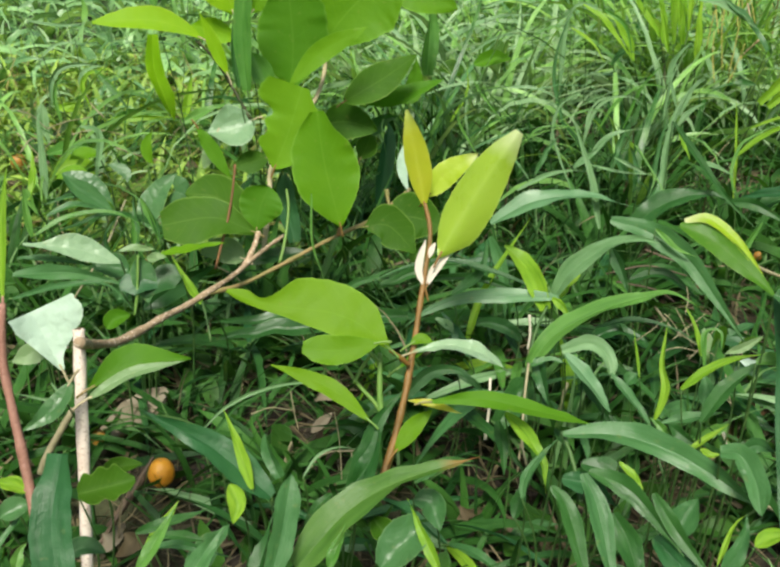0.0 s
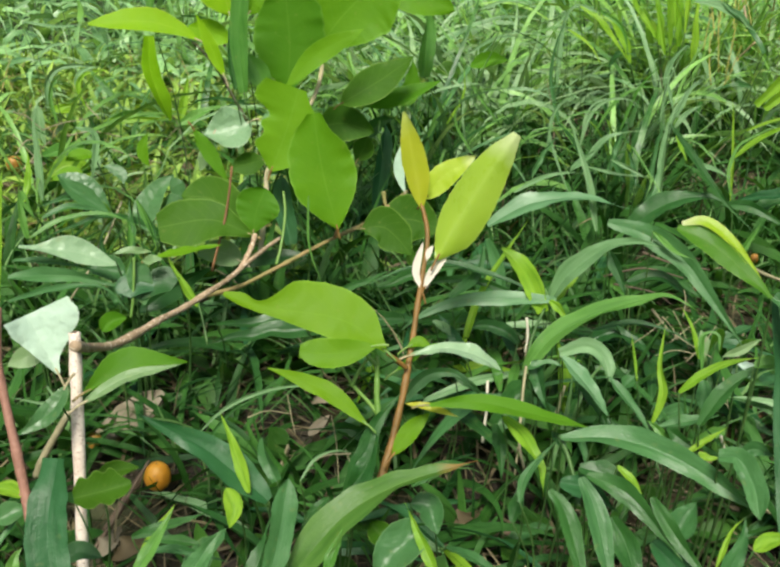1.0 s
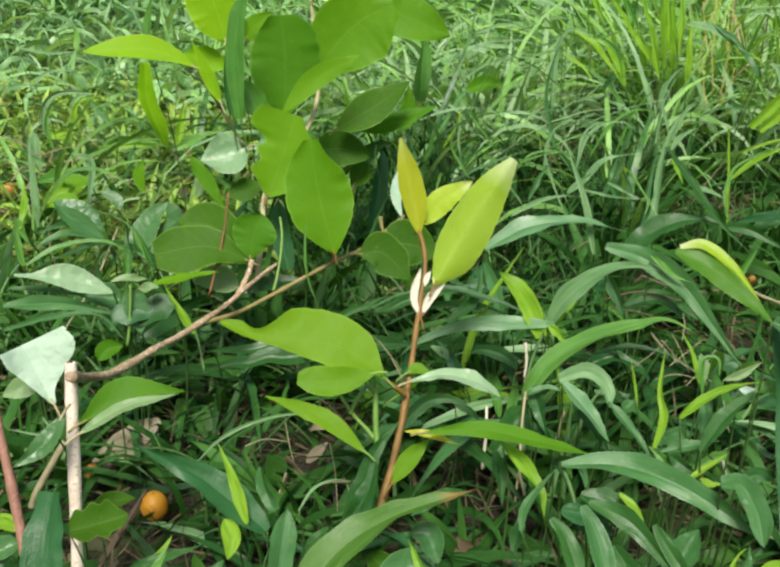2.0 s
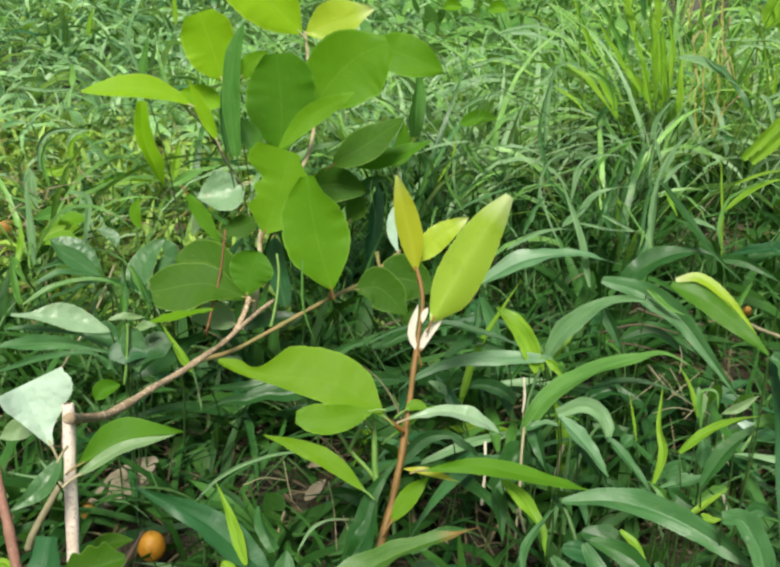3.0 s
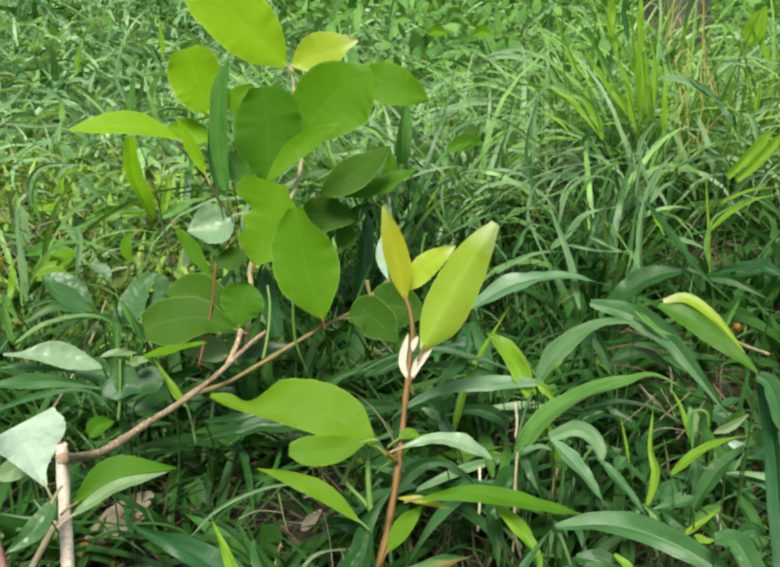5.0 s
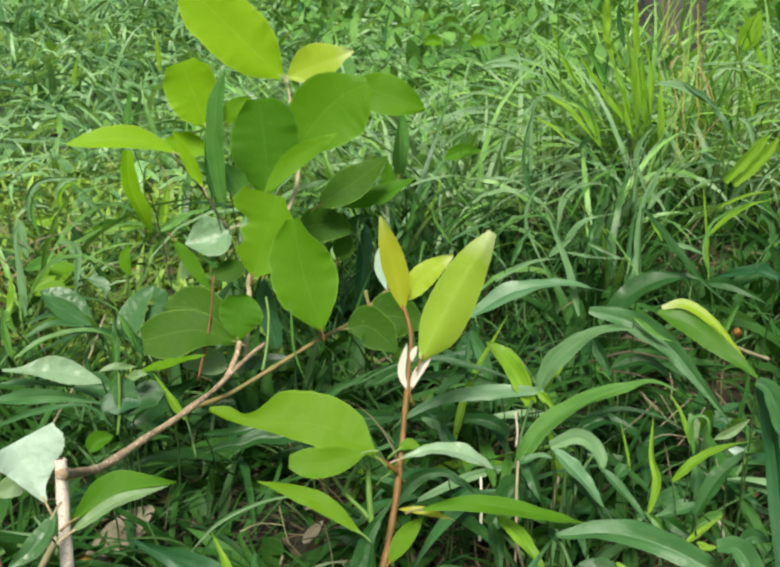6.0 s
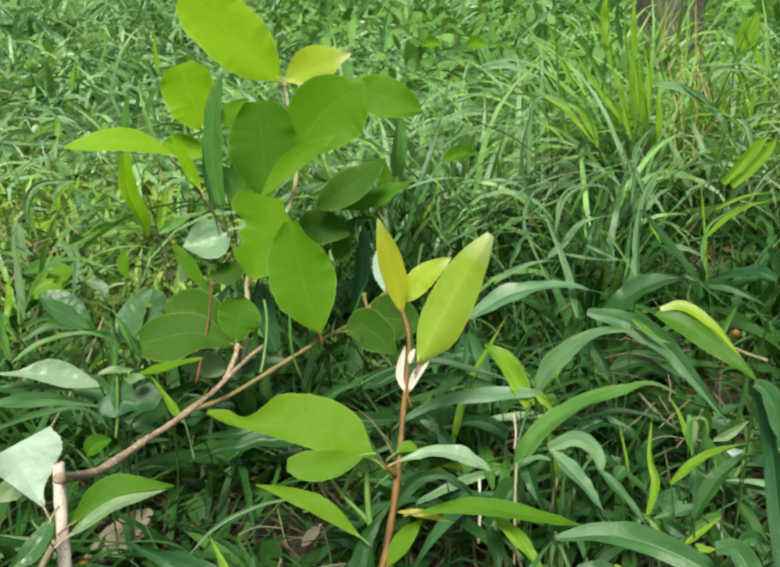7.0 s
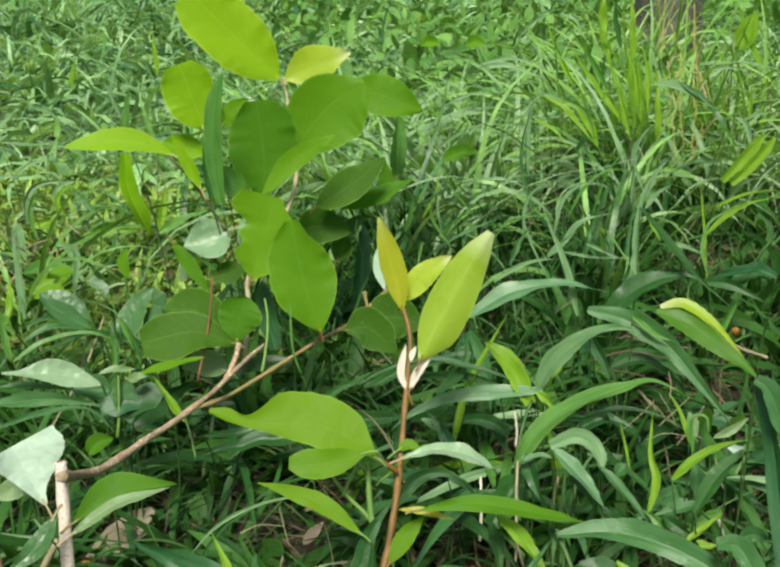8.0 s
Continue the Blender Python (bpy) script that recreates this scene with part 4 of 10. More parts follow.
shoot_c = thing('grass_shoot', (0.1504, 0.5346, 0.0000), 'bluish dark green broad-bladed grass shoot rooted in the soil', 'grass', 'grass shoots')
blade(shoot_c, teal_blade, [(0.1386, 0.5155, 0.1441), (0.1586, 0.5082, 0.1406), (0.1806, 0.4960, 0.1303), (0.1975, 0.4797, 0.1108), (0.2139, 0.4602, 0.0893)], 0.0148, (-0.1895, -0.5235, 0.8307), 'reed', 0.35)
blade(shoot_c, teal_blade, [(0.1459, 0.5301, 0.1183), (0.1517, 0.5225, 0.1061), (0.1568, 0.5141, 0.0926)], 0.0086, (-0.1819, -0.6318, 0.7535), 'reed', 0.55)
blade(shoot_c, gras, [(0.1544, 0.5102, 0.1063), (0.1752, 0.5063, 0.1117), (0.1975, 0.4904, 0.0972)], 0.0084, (-0.1904, -0.5538, 0.8106), 'reed', 0.55)
blade(shoot_c, mid_blade, [(0.1628, 0.5028, 0.1443), (0.1751, 0.4944, 0.1350), (0.1858, 0.4893, 0.1325)], 0.0038, (-0.2233, -0.6347, 0.7397), 'reed', 0.55)

shoot_d = thing('grass_shoot', (0.1022, 0.4558, 0.0000), 'fresh green broad-bladed grass shoot rooted in the soil', 'grass', 'grass shoots')
blade(shoot_d, mid_blade, [(0.0856, 0.4512, 0.0768), (0.1008, 0.4559, 0.0971), (0.1236, 0.4549, 0.1132), (0.1439, 0.4504, 0.1244), (0.1594, 0.4440, 0.1309), (0.1733, 0.4321, 0.1275)], 0.0153, (-0.1727, -0.5452, 0.8203), 'reed', 0.5)
blade(shoot_d, teal_blade, [(0.1252, 0.4661, 0.0963), (0.1467, 0.4637, 0.1029), (0.1678, 0.4560, 0.1020), (0.1813, 0.4475, 0.0965)], 0.0046, (-0.1663, -0.4548, 0.8749), 'reed', 0.55)
blade(shoot_d, bladeg, [(0.1002, 0.4329, 0.1001), (0.1140, 0.4326, 0.1052), (0.1231, 0.4277, 0.1012), (0.1266, 0.4198, 0.0905)], 0.0083, (-0.1383, -0.4860, 0.8630), 'blade2', 0.55)
blade(shoot_d, mid_pale, [(0.1007, 0.4273, 0.1010), (0.1151, 0.4155, 0.0883), (0.1276, 0.4010, 0.0730)], 0.0122, (-0.1384, -0.5057, 0.8515), 'reed', 0.4)
blade(shoot_d, teal_blade, [(0.1221, 0.4092, 0.1005), (0.1345, 0.3974, 0.0888), (0.1452, 0.3842, 0.0760)], 0.0074, (-0.1650, -0.4916, 0.8550), 'reed', 0.4)
blade(shoot_d, teal_blade, [(0.0876, 0.4371, 0.0930), (0.0904, 0.4299, 0.0827), (0.0941, 0.4208, 0.0707)], 0.0102, (-0.1197, -0.5788, 0.8066), 'reed', 0.55)
blade(shoot_d, teal_blade, [(0.0834, 0.4308, 0.0912), (0.0947, 0.4309, 0.0950), (0.1057, 0.4273, 0.0933)], 0.0050, (-0.0977, -0.4518, 0.8867), 'reed', 0.55)
blade(shoot_d, gras, [(0.1128, 0.4315, 0.0838), (0.1226, 0.4213, 0.0727), (0.1284, 0.4124, 0.0627)], 0.0091, (-0.1428, -0.4960, 0.8565), 'reed', 0.55)
part('culm', tube_mesh('culm', [(0.0834, 0.4374, 0.0884), (0.0801, 0.4211, 0.0764), (0.0776, 0.4016, 0.0615), (0.0788, 0.3877, 0.0562)], 0.00074, 0.00076, 8, 0.1), straw, shoot_d)

shoot_e = thing('grass_shoot', (0.0397, 0.4371, 0.0000), 'bluish dark green broad-bladed grass shoot rooted in the soil', 'grass', 'grass shoots')
blade(shoot_e, teal_blade, [(0.0120, 0.4199, 0.0726), (0.0263, 0.4285, 0.0860), (0.0432, 0.4287, 0.0884), (0.0581, 0.4212, 0.0797)], 0.0078, (-0.0470, -0.4870, 0.8721), 'reed', 0.55)
blade(shoot_e, gras, [(0.0440, 0.4360, 0.0813), (0.0536, 0.4322, 0.0772), (0.0608, 0.4274, 0.0715)], 0.0047, (-0.0617, -0.5143, 0.8554), 'reed', 0.55)
blade(shoot_e, gras, [(0.0630, 0.3953, 0.0790), (0.0651, 0.3876, 0.0691), (0.0657, 0.3767, 0.0557)], 0.0074, (-0.0985, -0.6018, 0.7926), 'reed', 0.55)

shoot_f = thing('grass_shoot', (0.0767, 0.3808, 0.0000), 'fresh green broad-bladed grass shoot rooted in the soil', 'grass', 'grass shoots')
blade(shoot_f, teal_blade, [(0.0875, 0.3515, 0.1029), (0.1111, 0.3474, 0.1063), (0.1329, 0.3387, 0.1050), (0.1503, 0.3277, 0.1004), (0.1666, 0.3143, 0.0941)], 0.0119, (-0.1692, -0.4344, 0.8847), 'reed', 0.45, left=(0.2, 0.75, 1, 1, 0.95, 0.85, 0.6, 0.05), right=(0.2, 0.75, 1, 1, 0.95, 0.85, 0.6, 0.05))
blade(shoot_f, brig, [(0.0631, 0.3770, 0.0967), (0.0729, 0.3698, 0.0893), (0.0808, 0.3607, 0.0797), (0.0824, 0.3508, 0.0681)], 0.0078, (-0.1169, -0.5313, 0.8391), 'reed', 0.55)
blade(shoot_f, teal_blade, [(0.0680, 0.3411, 0.0766), (0.0750, 0.3481, 0.0866), (0.0871, 0.3554, 0.0995)], 0.0040, (-0.1116, -0.5288, 0.8413), 'reed', 0.55)
blade(shoot_f, gras, [(0.0882, 0.3736, 0.0902), (0.0930, 0.3678, 0.0841), (0.0955, 0.3616, 0.0770)], 0.0059, (-0.1484, -0.5961, 0.7891), 'reed', 0.55)
part('culm', tube_mesh('culm', [(0.0878, 0.3563, 0.1010), (0.0911, 0.3465, 0.0949), (0.0931, 0.3366, 0.0887), (0.0939, 0.3269, 0.0828)], 0.00098, 0.00108, 8, 0.1), sheath, shoot_f)

shoot_g = thing('grass_shoot', (0.1630, 0.3648, 0.0000), 'bluish dark green broad-bladed grass shoot rooted in the soil', 'grass', 'grass shoots')
blade(shoot_g, deep_blade, [(0.1753, 0.2950, 0.0941), (0.1765, 0.3191, 0.1235), (0.1774, 0.3380, 0.1511), (0.1758, 0.3541, 0.1771)], 0.0093, (-0.3179, -0.6079, 0.7276), 'blade2', 0.3, left=(0.9, 1, 1, 1, 0.95, 0.8), right=(0.9, 1, 1, 1, 0.95, 0.8))
blade(shoot_g, teal_blade, [(0.1711, 0.3514, 0.1793), (0.1767, 0.3467, 0.1758), (0.1796, 0.3348, 0.1581)], 0.0084, (-0.2626, -0.5169, 0.8148), 'blade2', 0.55)
blade(shoot_g, teal_blade, [(0.1495, 0.3210, 0.1170), (0.1570, 0.3182, 0.1181), (0.1621, 0.3095, 0.1105), (0.1634, 0.3000, 0.1003)], 0.0094, (-0.2289, -0.4388, 0.8689), 'blade2', 0.55)
blade(shoot_g, gras, [(0.1521, 0.3540, 0.1095), (0.1642, 0.3601, 0.1257), (0.1769, 0.3611, 0.1364), (0.1922, 0.3581, 0.1441)], 0.0083, (-0.2411, -0.4940, 0.8354), 'reed', 0.55)
blade(shoot_g, mid_blade, [(0.1724, 0.3563, 0.1416), (0.1803, 0.3542, 0.1444), (0.1898, 0.3511, 0.1474)], 0.0070, (-0.2508, -0.4946, 0.8322), 'reed', 0.55)
blade(shoot_g, brig, [(0.1486, 0.3771, 0.1127), (0.1592, 0.3788, 0.1218), (0.1707, 0.3785, 0.1293), (0.1855, 0.3753, 0.1351)], 0.0053, (-0.2252, -0.5018, 0.8351), 'reed', 0.55)
blade(shoot_g, gloss_white, [(0.1705, 0.3693, 0.1345), (0.1743, 0.3673, 0.1341), (0.1778, 0.3668, 0.1360)], 0.0049, (-0.2031, -0.4300, 0.8797), 'ellip', 0.55)
blade(shoot_g, teal_blade, [(0.1648, 0.3343, 0.1087), (0.1708, 0.3337, 0.1119), (0.1777, 0.3296, 0.1112)], 0.0067, (-0.2012, -0.3948, 0.8965), 'lance', 0.55)

shoot_h = thing('grass_shoot', (0.1595, 0.4224, 0.0000), 'bright light green broad-bladed grass shoot rooted in the soil', 'grass', 'grass shoots')
blade(shoot_h, brig, [(0.1432, 0.3912, 0.0844), (0.1488, 0.3985, 0.0977), (0.1476, 0.4064, 0.1092), (0.1500, 0.4171, 0.1282)], 0.0048, (-0.2476, -0.6866, 0.6836), 'reed', 0.55)
blade(shoot_h, brig, [(0.1494, 0.3553, 0.0921), (0.1602, 0.3570, 0.1005), (0.1680, 0.3580, 0.1066)], 0.0040, (-0.2089, -0.4680, 0.8587), 'reed', 0.55)
blade(shoot_h, brig, [(0.1513, 0.3467, 0.0993), (0.1560, 0.3437, 0.0982), (0.1612, 0.3430, 0.1004)], 0.0038, (-0.2067, -0.4577, 0.8647), 'reed', 0.55)
blade(shoot_h, brig, [(0.1771, 0.4321, 0.0988), (0.1739, 0.4416, 0.1125), (0.1669, 0.4507, 0.1242)], 0.0030, (-0.2547, -0.6505, 0.7155), 'reed', 0.55)
blade(shoot_h, mid_blade, [(0.1734, 0.4169, 0.1021), (0.1742, 0.4255, 0.1166), (0.1814, 0.4237, 0.1188), (0.1817, 0.4171, 0.1081)], 0.0035, (-0.2482, -0.5827, 0.7739), 'reed', 0.55)
blade(shoot_h, mid_blade, [(0.1461, 0.3712, 0.0852), (0.1415, 0.3770, 0.0906), (0.1362, 0.3811, 0.0936)], 0.0059, (-0.1782, -0.4786, 0.8598), 'reed', 0.55)
blade(shoot_h, teal_blade, [(0.1420, 0.3816, 0.0884), (0.1569, 0.3798, 0.0938), (0.1713, 0.3776, 0.0994)], 0.0060, (-0.1701, -0.4142, 0.8941), 'lance', 0.55)
blade(shoot_h, gras, [(0.1441, 0.3726, 0.0949), (0.1525, 0.3662, 0.0907), (0.1588, 0.3625, 0.0894)], 0.0063, (-0.1941, -0.4689, 0.8617), 'reed', 0.55)
blade(shoot_h, teal_blade, [(0.1660, 0.3895, 0.0946), (0.1679, 0.3939, 0.1022), (0.1675, 0.3982, 0.1083)], 0.0077, (-0.2812, -0.6633, 0.6935), 'ellip', 0.55)
blade(shoot_h, brig, [(0.1416, 0.4212, 0.0904), (0.1406, 0.4279, 0.1004), (0.1387, 0.4367, 0.1140)], 0.0018, (-0.2267, -0.6957, 0.6816), 'reed', 0.55)
blade(shoot_h, teal_blade, [(0.1348, 0.4205, 0.0861), (0.1375, 0.4221, 0.0898), (0.1407, 0.4228, 0.0925)], 0.0074, (-0.1843, -0.5706, 0.8003), 'ellip', 0.55)
blade(shoot_h, pale, [(0.1872, 0.4253, 0.1049), (0.1954, 0.4243, 0.1092), (0.2054, 0.4243, 0.1171)], 0.0046, (-0.2010, -0.4383, 0.8761), 'lance', 0.55)
blade(shoot_h, mid_blade, [(0.2175, 0.5077, 0.1236), (0.2252, 0.5107, 0.1373), (0.2316, 0.5132, 0.1495)], 0.0045, (-0.3254, -0.7409, 0.5875), 'reed', 0.55)

shoot_i = thing('grass_shoot', (0.0758, 0.3552, 0.0000), 'bluish dark green broad-bladed grass shoot rooted in the soil', 'grass', 'grass shoots')
blade(shoot_i, gras, [(0.0925, 0.3305, 0.1026), (0.1063, 0.3253, 0.1012), (0.1198, 0.3160, 0.0958)], 0.0116, (-0.1481, -0.4584, 0.8763), 'reed', 0.4)
blade(shoot_i, brig, [(0.1072, 0.3242, 0.1085), (0.1136, 0.3184, 0.1041), (0.1180, 0.3111, 0.0973)], 0.0043, (-0.1811, -0.5126, 0.8393), 'reed', 0.55)
blade(shoot_i, gras, [(0.0184, 0.3548, 0.0702), (0.0335, 0.3603, 0.0781), (0.0491, 0.3600, 0.0799)], 0.0064, (-0.0415, -0.4735, 0.8798), 'reed', 0.55)
blade(shoot_i, deep_blade, [(0.0849, 0.3314, 0.0931), (0.0976, 0.3272, 0.0923), (0.1094, 0.3188, 0.0869)], 0.0113, (-0.1336, -0.4540, 0.8809), 'reed', 0.55)

shoot_j = thing('grass_shoot', (0.1970, 0.6509, 0.0000), 'fresh green broad-bladed grass shoot rooted in the soil', 'grass', 'grass shoots')
blade(shoot_j, mid_pale, [(0.0816, 0.6492, 0.0831), (0.1138, 0.6520, 0.1011), (0.1526, 0.6470, 0.1080), (0.1902, 0.6352, 0.1037)], 0.0176, (-0.1409, -0.6030, 0.7852), 'reed', 0.3)
blade(shoot_j, gras, [(0.1812, 0.6227, 0.0945), (0.2046, 0.6232, 0.1127), (0.2279, 0.6189, 0.1222), (0.2489, 0.6106, 0.1216)], 0.0190, (-0.2292, -0.6252, 0.7460), 'reed', 0.35)
blade(shoot_j, gras, [(0.2036, 0.6334, 0.1715), (0.2212, 0.6205, 0.1501), (0.2407, 0.6043, 0.1264), (0.2605, 0.5885, 0.1085)], 0.0063, (-0.2722, -0.6864, 0.6744), 'reed', 0.55)
blade(shoot_j, gras, [(0.2441, 0.6117, 0.1196), (0.2630, 0.6043, 0.1206), (0.2872, 0.5886, 0.1099)], 0.0085, (-0.2489, -0.5738, 0.7803), 'reed', 0.55)
blade(shoot_j, gras, [(0.2747, 0.6377, 0.1009), (0.2909, 0.6351, 0.1121), (0.3097, 0.6294, 0.1203)], 0.0101, (-0.2613, -0.5721, 0.7775), 'reed', 0.55)

shoot_k = thing('grass_shoot', (0.1899, 0.8468, 0.0000), 'pale bluish grass shoot with long arching blades', 'grass', 'grass shoots')
blade(shoot_k, bladeg, [(0.2305, 0.7128, 0.0765), (0.2324, 0.7277, 0.1180), (0.2385, 0.7358, 0.1495), (0.2488, 0.7382, 0.1702), (0.2620, 0.7372, 0.1839)], 0.0072, (-0.2652, -0.8223, 0.5034), 'reed', 0.55)
blade(shoot_k, bladeg, [(0.2396, 0.7323, 0.1392), (0.2495, 0.7329, 0.1520), (0.2608, 0.7311, 0.1594)], 0.0051, (-0.2601, -0.7678, 0.5855), 'reed', 0.55)
blade(shoot_k, bladeg, [(0.1646, 0.6444, 0.0825), (0.1565, 0.6615, 0.1196), (0.1473, 0.6723, 0.1443), (0.1403, 0.6800, 0.1643)], 0.0061, (-0.1795, -0.8274, 0.5322), 'reed', 0.55)
blade(shoot_k, bladeg, [(0.1580, 0.7335, 0.0798), (0.1445, 0.7477, 0.1112), (0.1400, 0.7551, 0.1313), (0.1480, 0.7592, 0.1500), (0.1643, 0.7584, 0.1591), (0.1799, 0.7543, 0.1571)], 0.0029, (-0.1638, -0.8487, 0.5028), 'reed', 0.55)
blade(shoot_k, bladeg, [(0.1701, 0.7636, 0.1103), (0.1772, 0.7701, 0.1357), (0.1914, 0.7708, 0.1499), (0.2077, 0.7673, 0.1522), (0.2197, 0.7620, 0.1453)], 0.0038, (-0.2075, -0.8421, 0.4979), 'reed', 0.55)
blade(shoot_k, mid_blade, [(0.1158, 0.7529, 0.1122), (0.1296, 0.7553, 0.1263), (0.1517, 0.7524, 0.1299), (0.1708, 0.7468, 0.1250)], 0.0031, (-0.1561, -0.7818, 0.6037), 'reed', 0.55)
blade(shoot_k, bladeg, [(0.1079, 0.7030, 0.0901), (0.1296, 0.7043, 0.1027), (0.1494, 0.7024, 0.1082), (0.1674, 0.6985, 0.1083)], 0.0046, (-0.1458, -0.6925, 0.7065), 'reed', 0.55)
blade(shoot_k, bladeg, [(0.1498, 0.6935, 0.1136), (0.1590, 0.6944, 0.1218), (0.1726, 0.6954, 0.1341)], 0.0065, (-0.1581, -0.6970, 0.6995), 'reed', 0.55)
blade(shoot_k, mid_blade, [(0.0762, 0.8116, 0.1514), (0.0880, 0.8063, 0.1366), (0.1003, 0.8005, 0.1218), (0.1108, 0.7941, 0.1059)], 0.0023, (-0.1044, -0.8484, 0.5189), 'reed', 0.55)
blade(shoot_k, mid_blade, [(0.0802, 0.7829, 0.0935), (0.0635, 0.7930, 0.1195), (0.0656, 0.7980, 0.1366), (0.0735, 0.8012, 0.1505)], 0.0027, (-0.0686, -0.8587, 0.5078), 'reed', 0.55)
blade(shoot_k, bladeg, [(0.0742, 0.8071, 0.1006), (0.0709, 0.8143, 0.1224), (0.0740, 0.8191, 0.1400), (0.0829, 0.8218, 0.1534)], 0.0023, (-0.0760, -0.8629, 0.4996), 'reed', 0.55)
blade(shoot_k, mid_blade, [(0.0401, 0.8378, 0.0906), (0.0505, 0.8444, 0.1134), (0.0656, 0.8502, 0.1373)], 0.0057, (-0.0492, -0.8551, 0.5161), 'reed', 0.55)
blade(shoot_k, bladeg, [(0.0370, 0.8689, 0.1237), (0.0612, 0.8699, 0.1320), (0.0901, 0.8686, 0.1363), (0.1189, 0.8639, 0.1316)], 0.0037, (-0.0758, -0.7452, 0.6625), 'reed', 0.55)
blade(shoot_k, bladeg, [(0.1165, 0.8647, 0.1334), (0.1426, 0.8606, 0.1325), (0.1663, 0.8537, 0.1231)], 0.0041, (-0.1208, -0.7373, 0.6647), 'reed', 0.55)
blade(shoot_k, bladeg, [(0.1609, 1.2293, 0.1845), (0.1930, 1.2252, 0.1878), (0.2318, 1.2168, 0.1763), (0.2605, 1.2096, 0.1673)], 0.0080, (-0.1603, -0.8474, 0.5062), 'reed', 0.55)
blade(shoot_k, bladeg, [(0.1639, 1.2792, 0.1798), (0.2070, 1.2744, 0.1899), (0.2536, 1.2644, 0.1782), (0.2740, 1.2575, 0.1614)], 0.0058, (-0.1692, -0.8487, 0.5011), 'reed', 0.55)
blade(shoot_k, bladeg, [(0.1800, 0.9540, 0.1137), (0.1802, 0.9649, 0.1596), (0.1869, 0.9692, 0.1872), (0.1978, 0.9683, 0.1941), (0.2104, 0.9636, 0.1830)], 0.0072, (-0.1696, -0.8866, 0.4303), 'reed', 0.55)
blade(shoot_k, bladeg, [(0.2794, 0.9120, 0.1275), (0.2850, 0.9161, 0.1509), (0.3016, 0.9155, 0.1719)], 0.0060, (-0.2623, -0.8466, 0.4631), 'reed', 0.55)
blade(shoot_k, bladeg, [(0.3367, 1.0359, 0.1907), (0.3645, 1.0255, 0.1848), (0.3995, 1.0084, 0.1639)], 0.0107, (-0.2862, -0.8078, 0.5154), 'reed', 0.55)
blade(shoot_k, bladeg, [(0.3814, 0.9082, 0.1751), (0.3914, 0.9023, 0.1674), (0.3966, 0.8929, 0.1378)], 0.0062, (-0.3554, -0.8213, 0.4463), 'reed', 0.55)
blade(shoot_k, bladeg, [(0.3884, 0.9047, 0.1729), (0.3991, 0.9013, 0.1786), (0.4156, 0.8947, 0.1825)], 0.0040, (-0.3424, -0.7750, 0.5312), 'reed', 0.55)
blade(shoot_k, bladeg, [(0.2434, 0.6821, 0.1252), (0.2576, 0.6761, 0.1232), (0.2702, 0.6694, 0.1181)], 0.0046, (-0.2271, -0.5984, 0.7683), 'reed', 0.55)
blade(shoot_k, bladeg, [(0.1847, 0.7086, 0.1181), (0.2021, 0.7016, 0.1119), (0.2210, 0.6931, 0.1042)], 0.0035, (-0.1747, -0.6106, 0.7724), 'reed', 0.55)
blade(shoot_k, bladeg, [(0.1693, 0.7196, 0.1076), (0.1969, 0.7112, 0.1040), (0.2276, 0.7030, 0.1066)], 0.0033, (-0.1677, -0.6097, 0.7747), 'reed', 0.55)
blade(shoot_k, bladeg, [(0.1757, 0.7594, 0.1016), (0.1941, 0.7612, 0.1203), (0.2225, 0.7562, 0.1287)], 0.0062, (-0.1951, -0.7706, 0.6067), 'reed', 0.55)
blade(shoot_k, teal_blade, [(0.2141, 0.7628, 0.0778), (0.2033, 0.7745, 0.1020), (0.2152, 0.7810, 0.1324)], 0.0059, (-0.2128, -0.8162, 0.5371), 'reed', 0.55)
blade(shoot_k, teal_blade, [(0.2226, 0.7254, 0.0737), (0.2264, 0.7350, 0.1020), (0.2317, 0.7431, 0.1306), (0.2392, 0.7446, 0.1433)], 0.0056, (-0.2533, -0.8165, 0.5189), 'reed', 0.55)
blade(shoot_k, mid_blade, [(0.2035, 0.8583, 0.0940), (0.2214, 0.8626, 0.1231), (0.2438, 0.8609, 0.1385), (0.2750, 0.8511, 0.1372)], 0.0039, (-0.2224, -0.7895, 0.5720), 'reed', 0.55)
blade(shoot_k, bladeg, [(0.2487, 0.8003, 0.1591), (0.2534, 0.7943, 0.1424), (0.2572, 0.7892, 0.1290)], 0.0036, (-0.2630, -0.8281, 0.4951), 'reed', 0.55)
blade(shoot_k, bladeg, [(0.3438, 0.8183, 0.1116), (0.3590, 0.8182, 0.1333), (0.3822, 0.8097, 0.1404)], 0.0041, (-0.3278, -0.7490, 0.5758), 'reed', 0.55)
blade(shoot_k, mid_blade, [(0.2291, 0.8630, 0.0950), (0.2398, 0.8694, 0.1262), (0.2515, 0.8712, 0.1457), (0.2679, 0.8706, 0.1630)], 0.0037, (-0.2426, -0.8448, 0.4769), 'reed', 0.55)

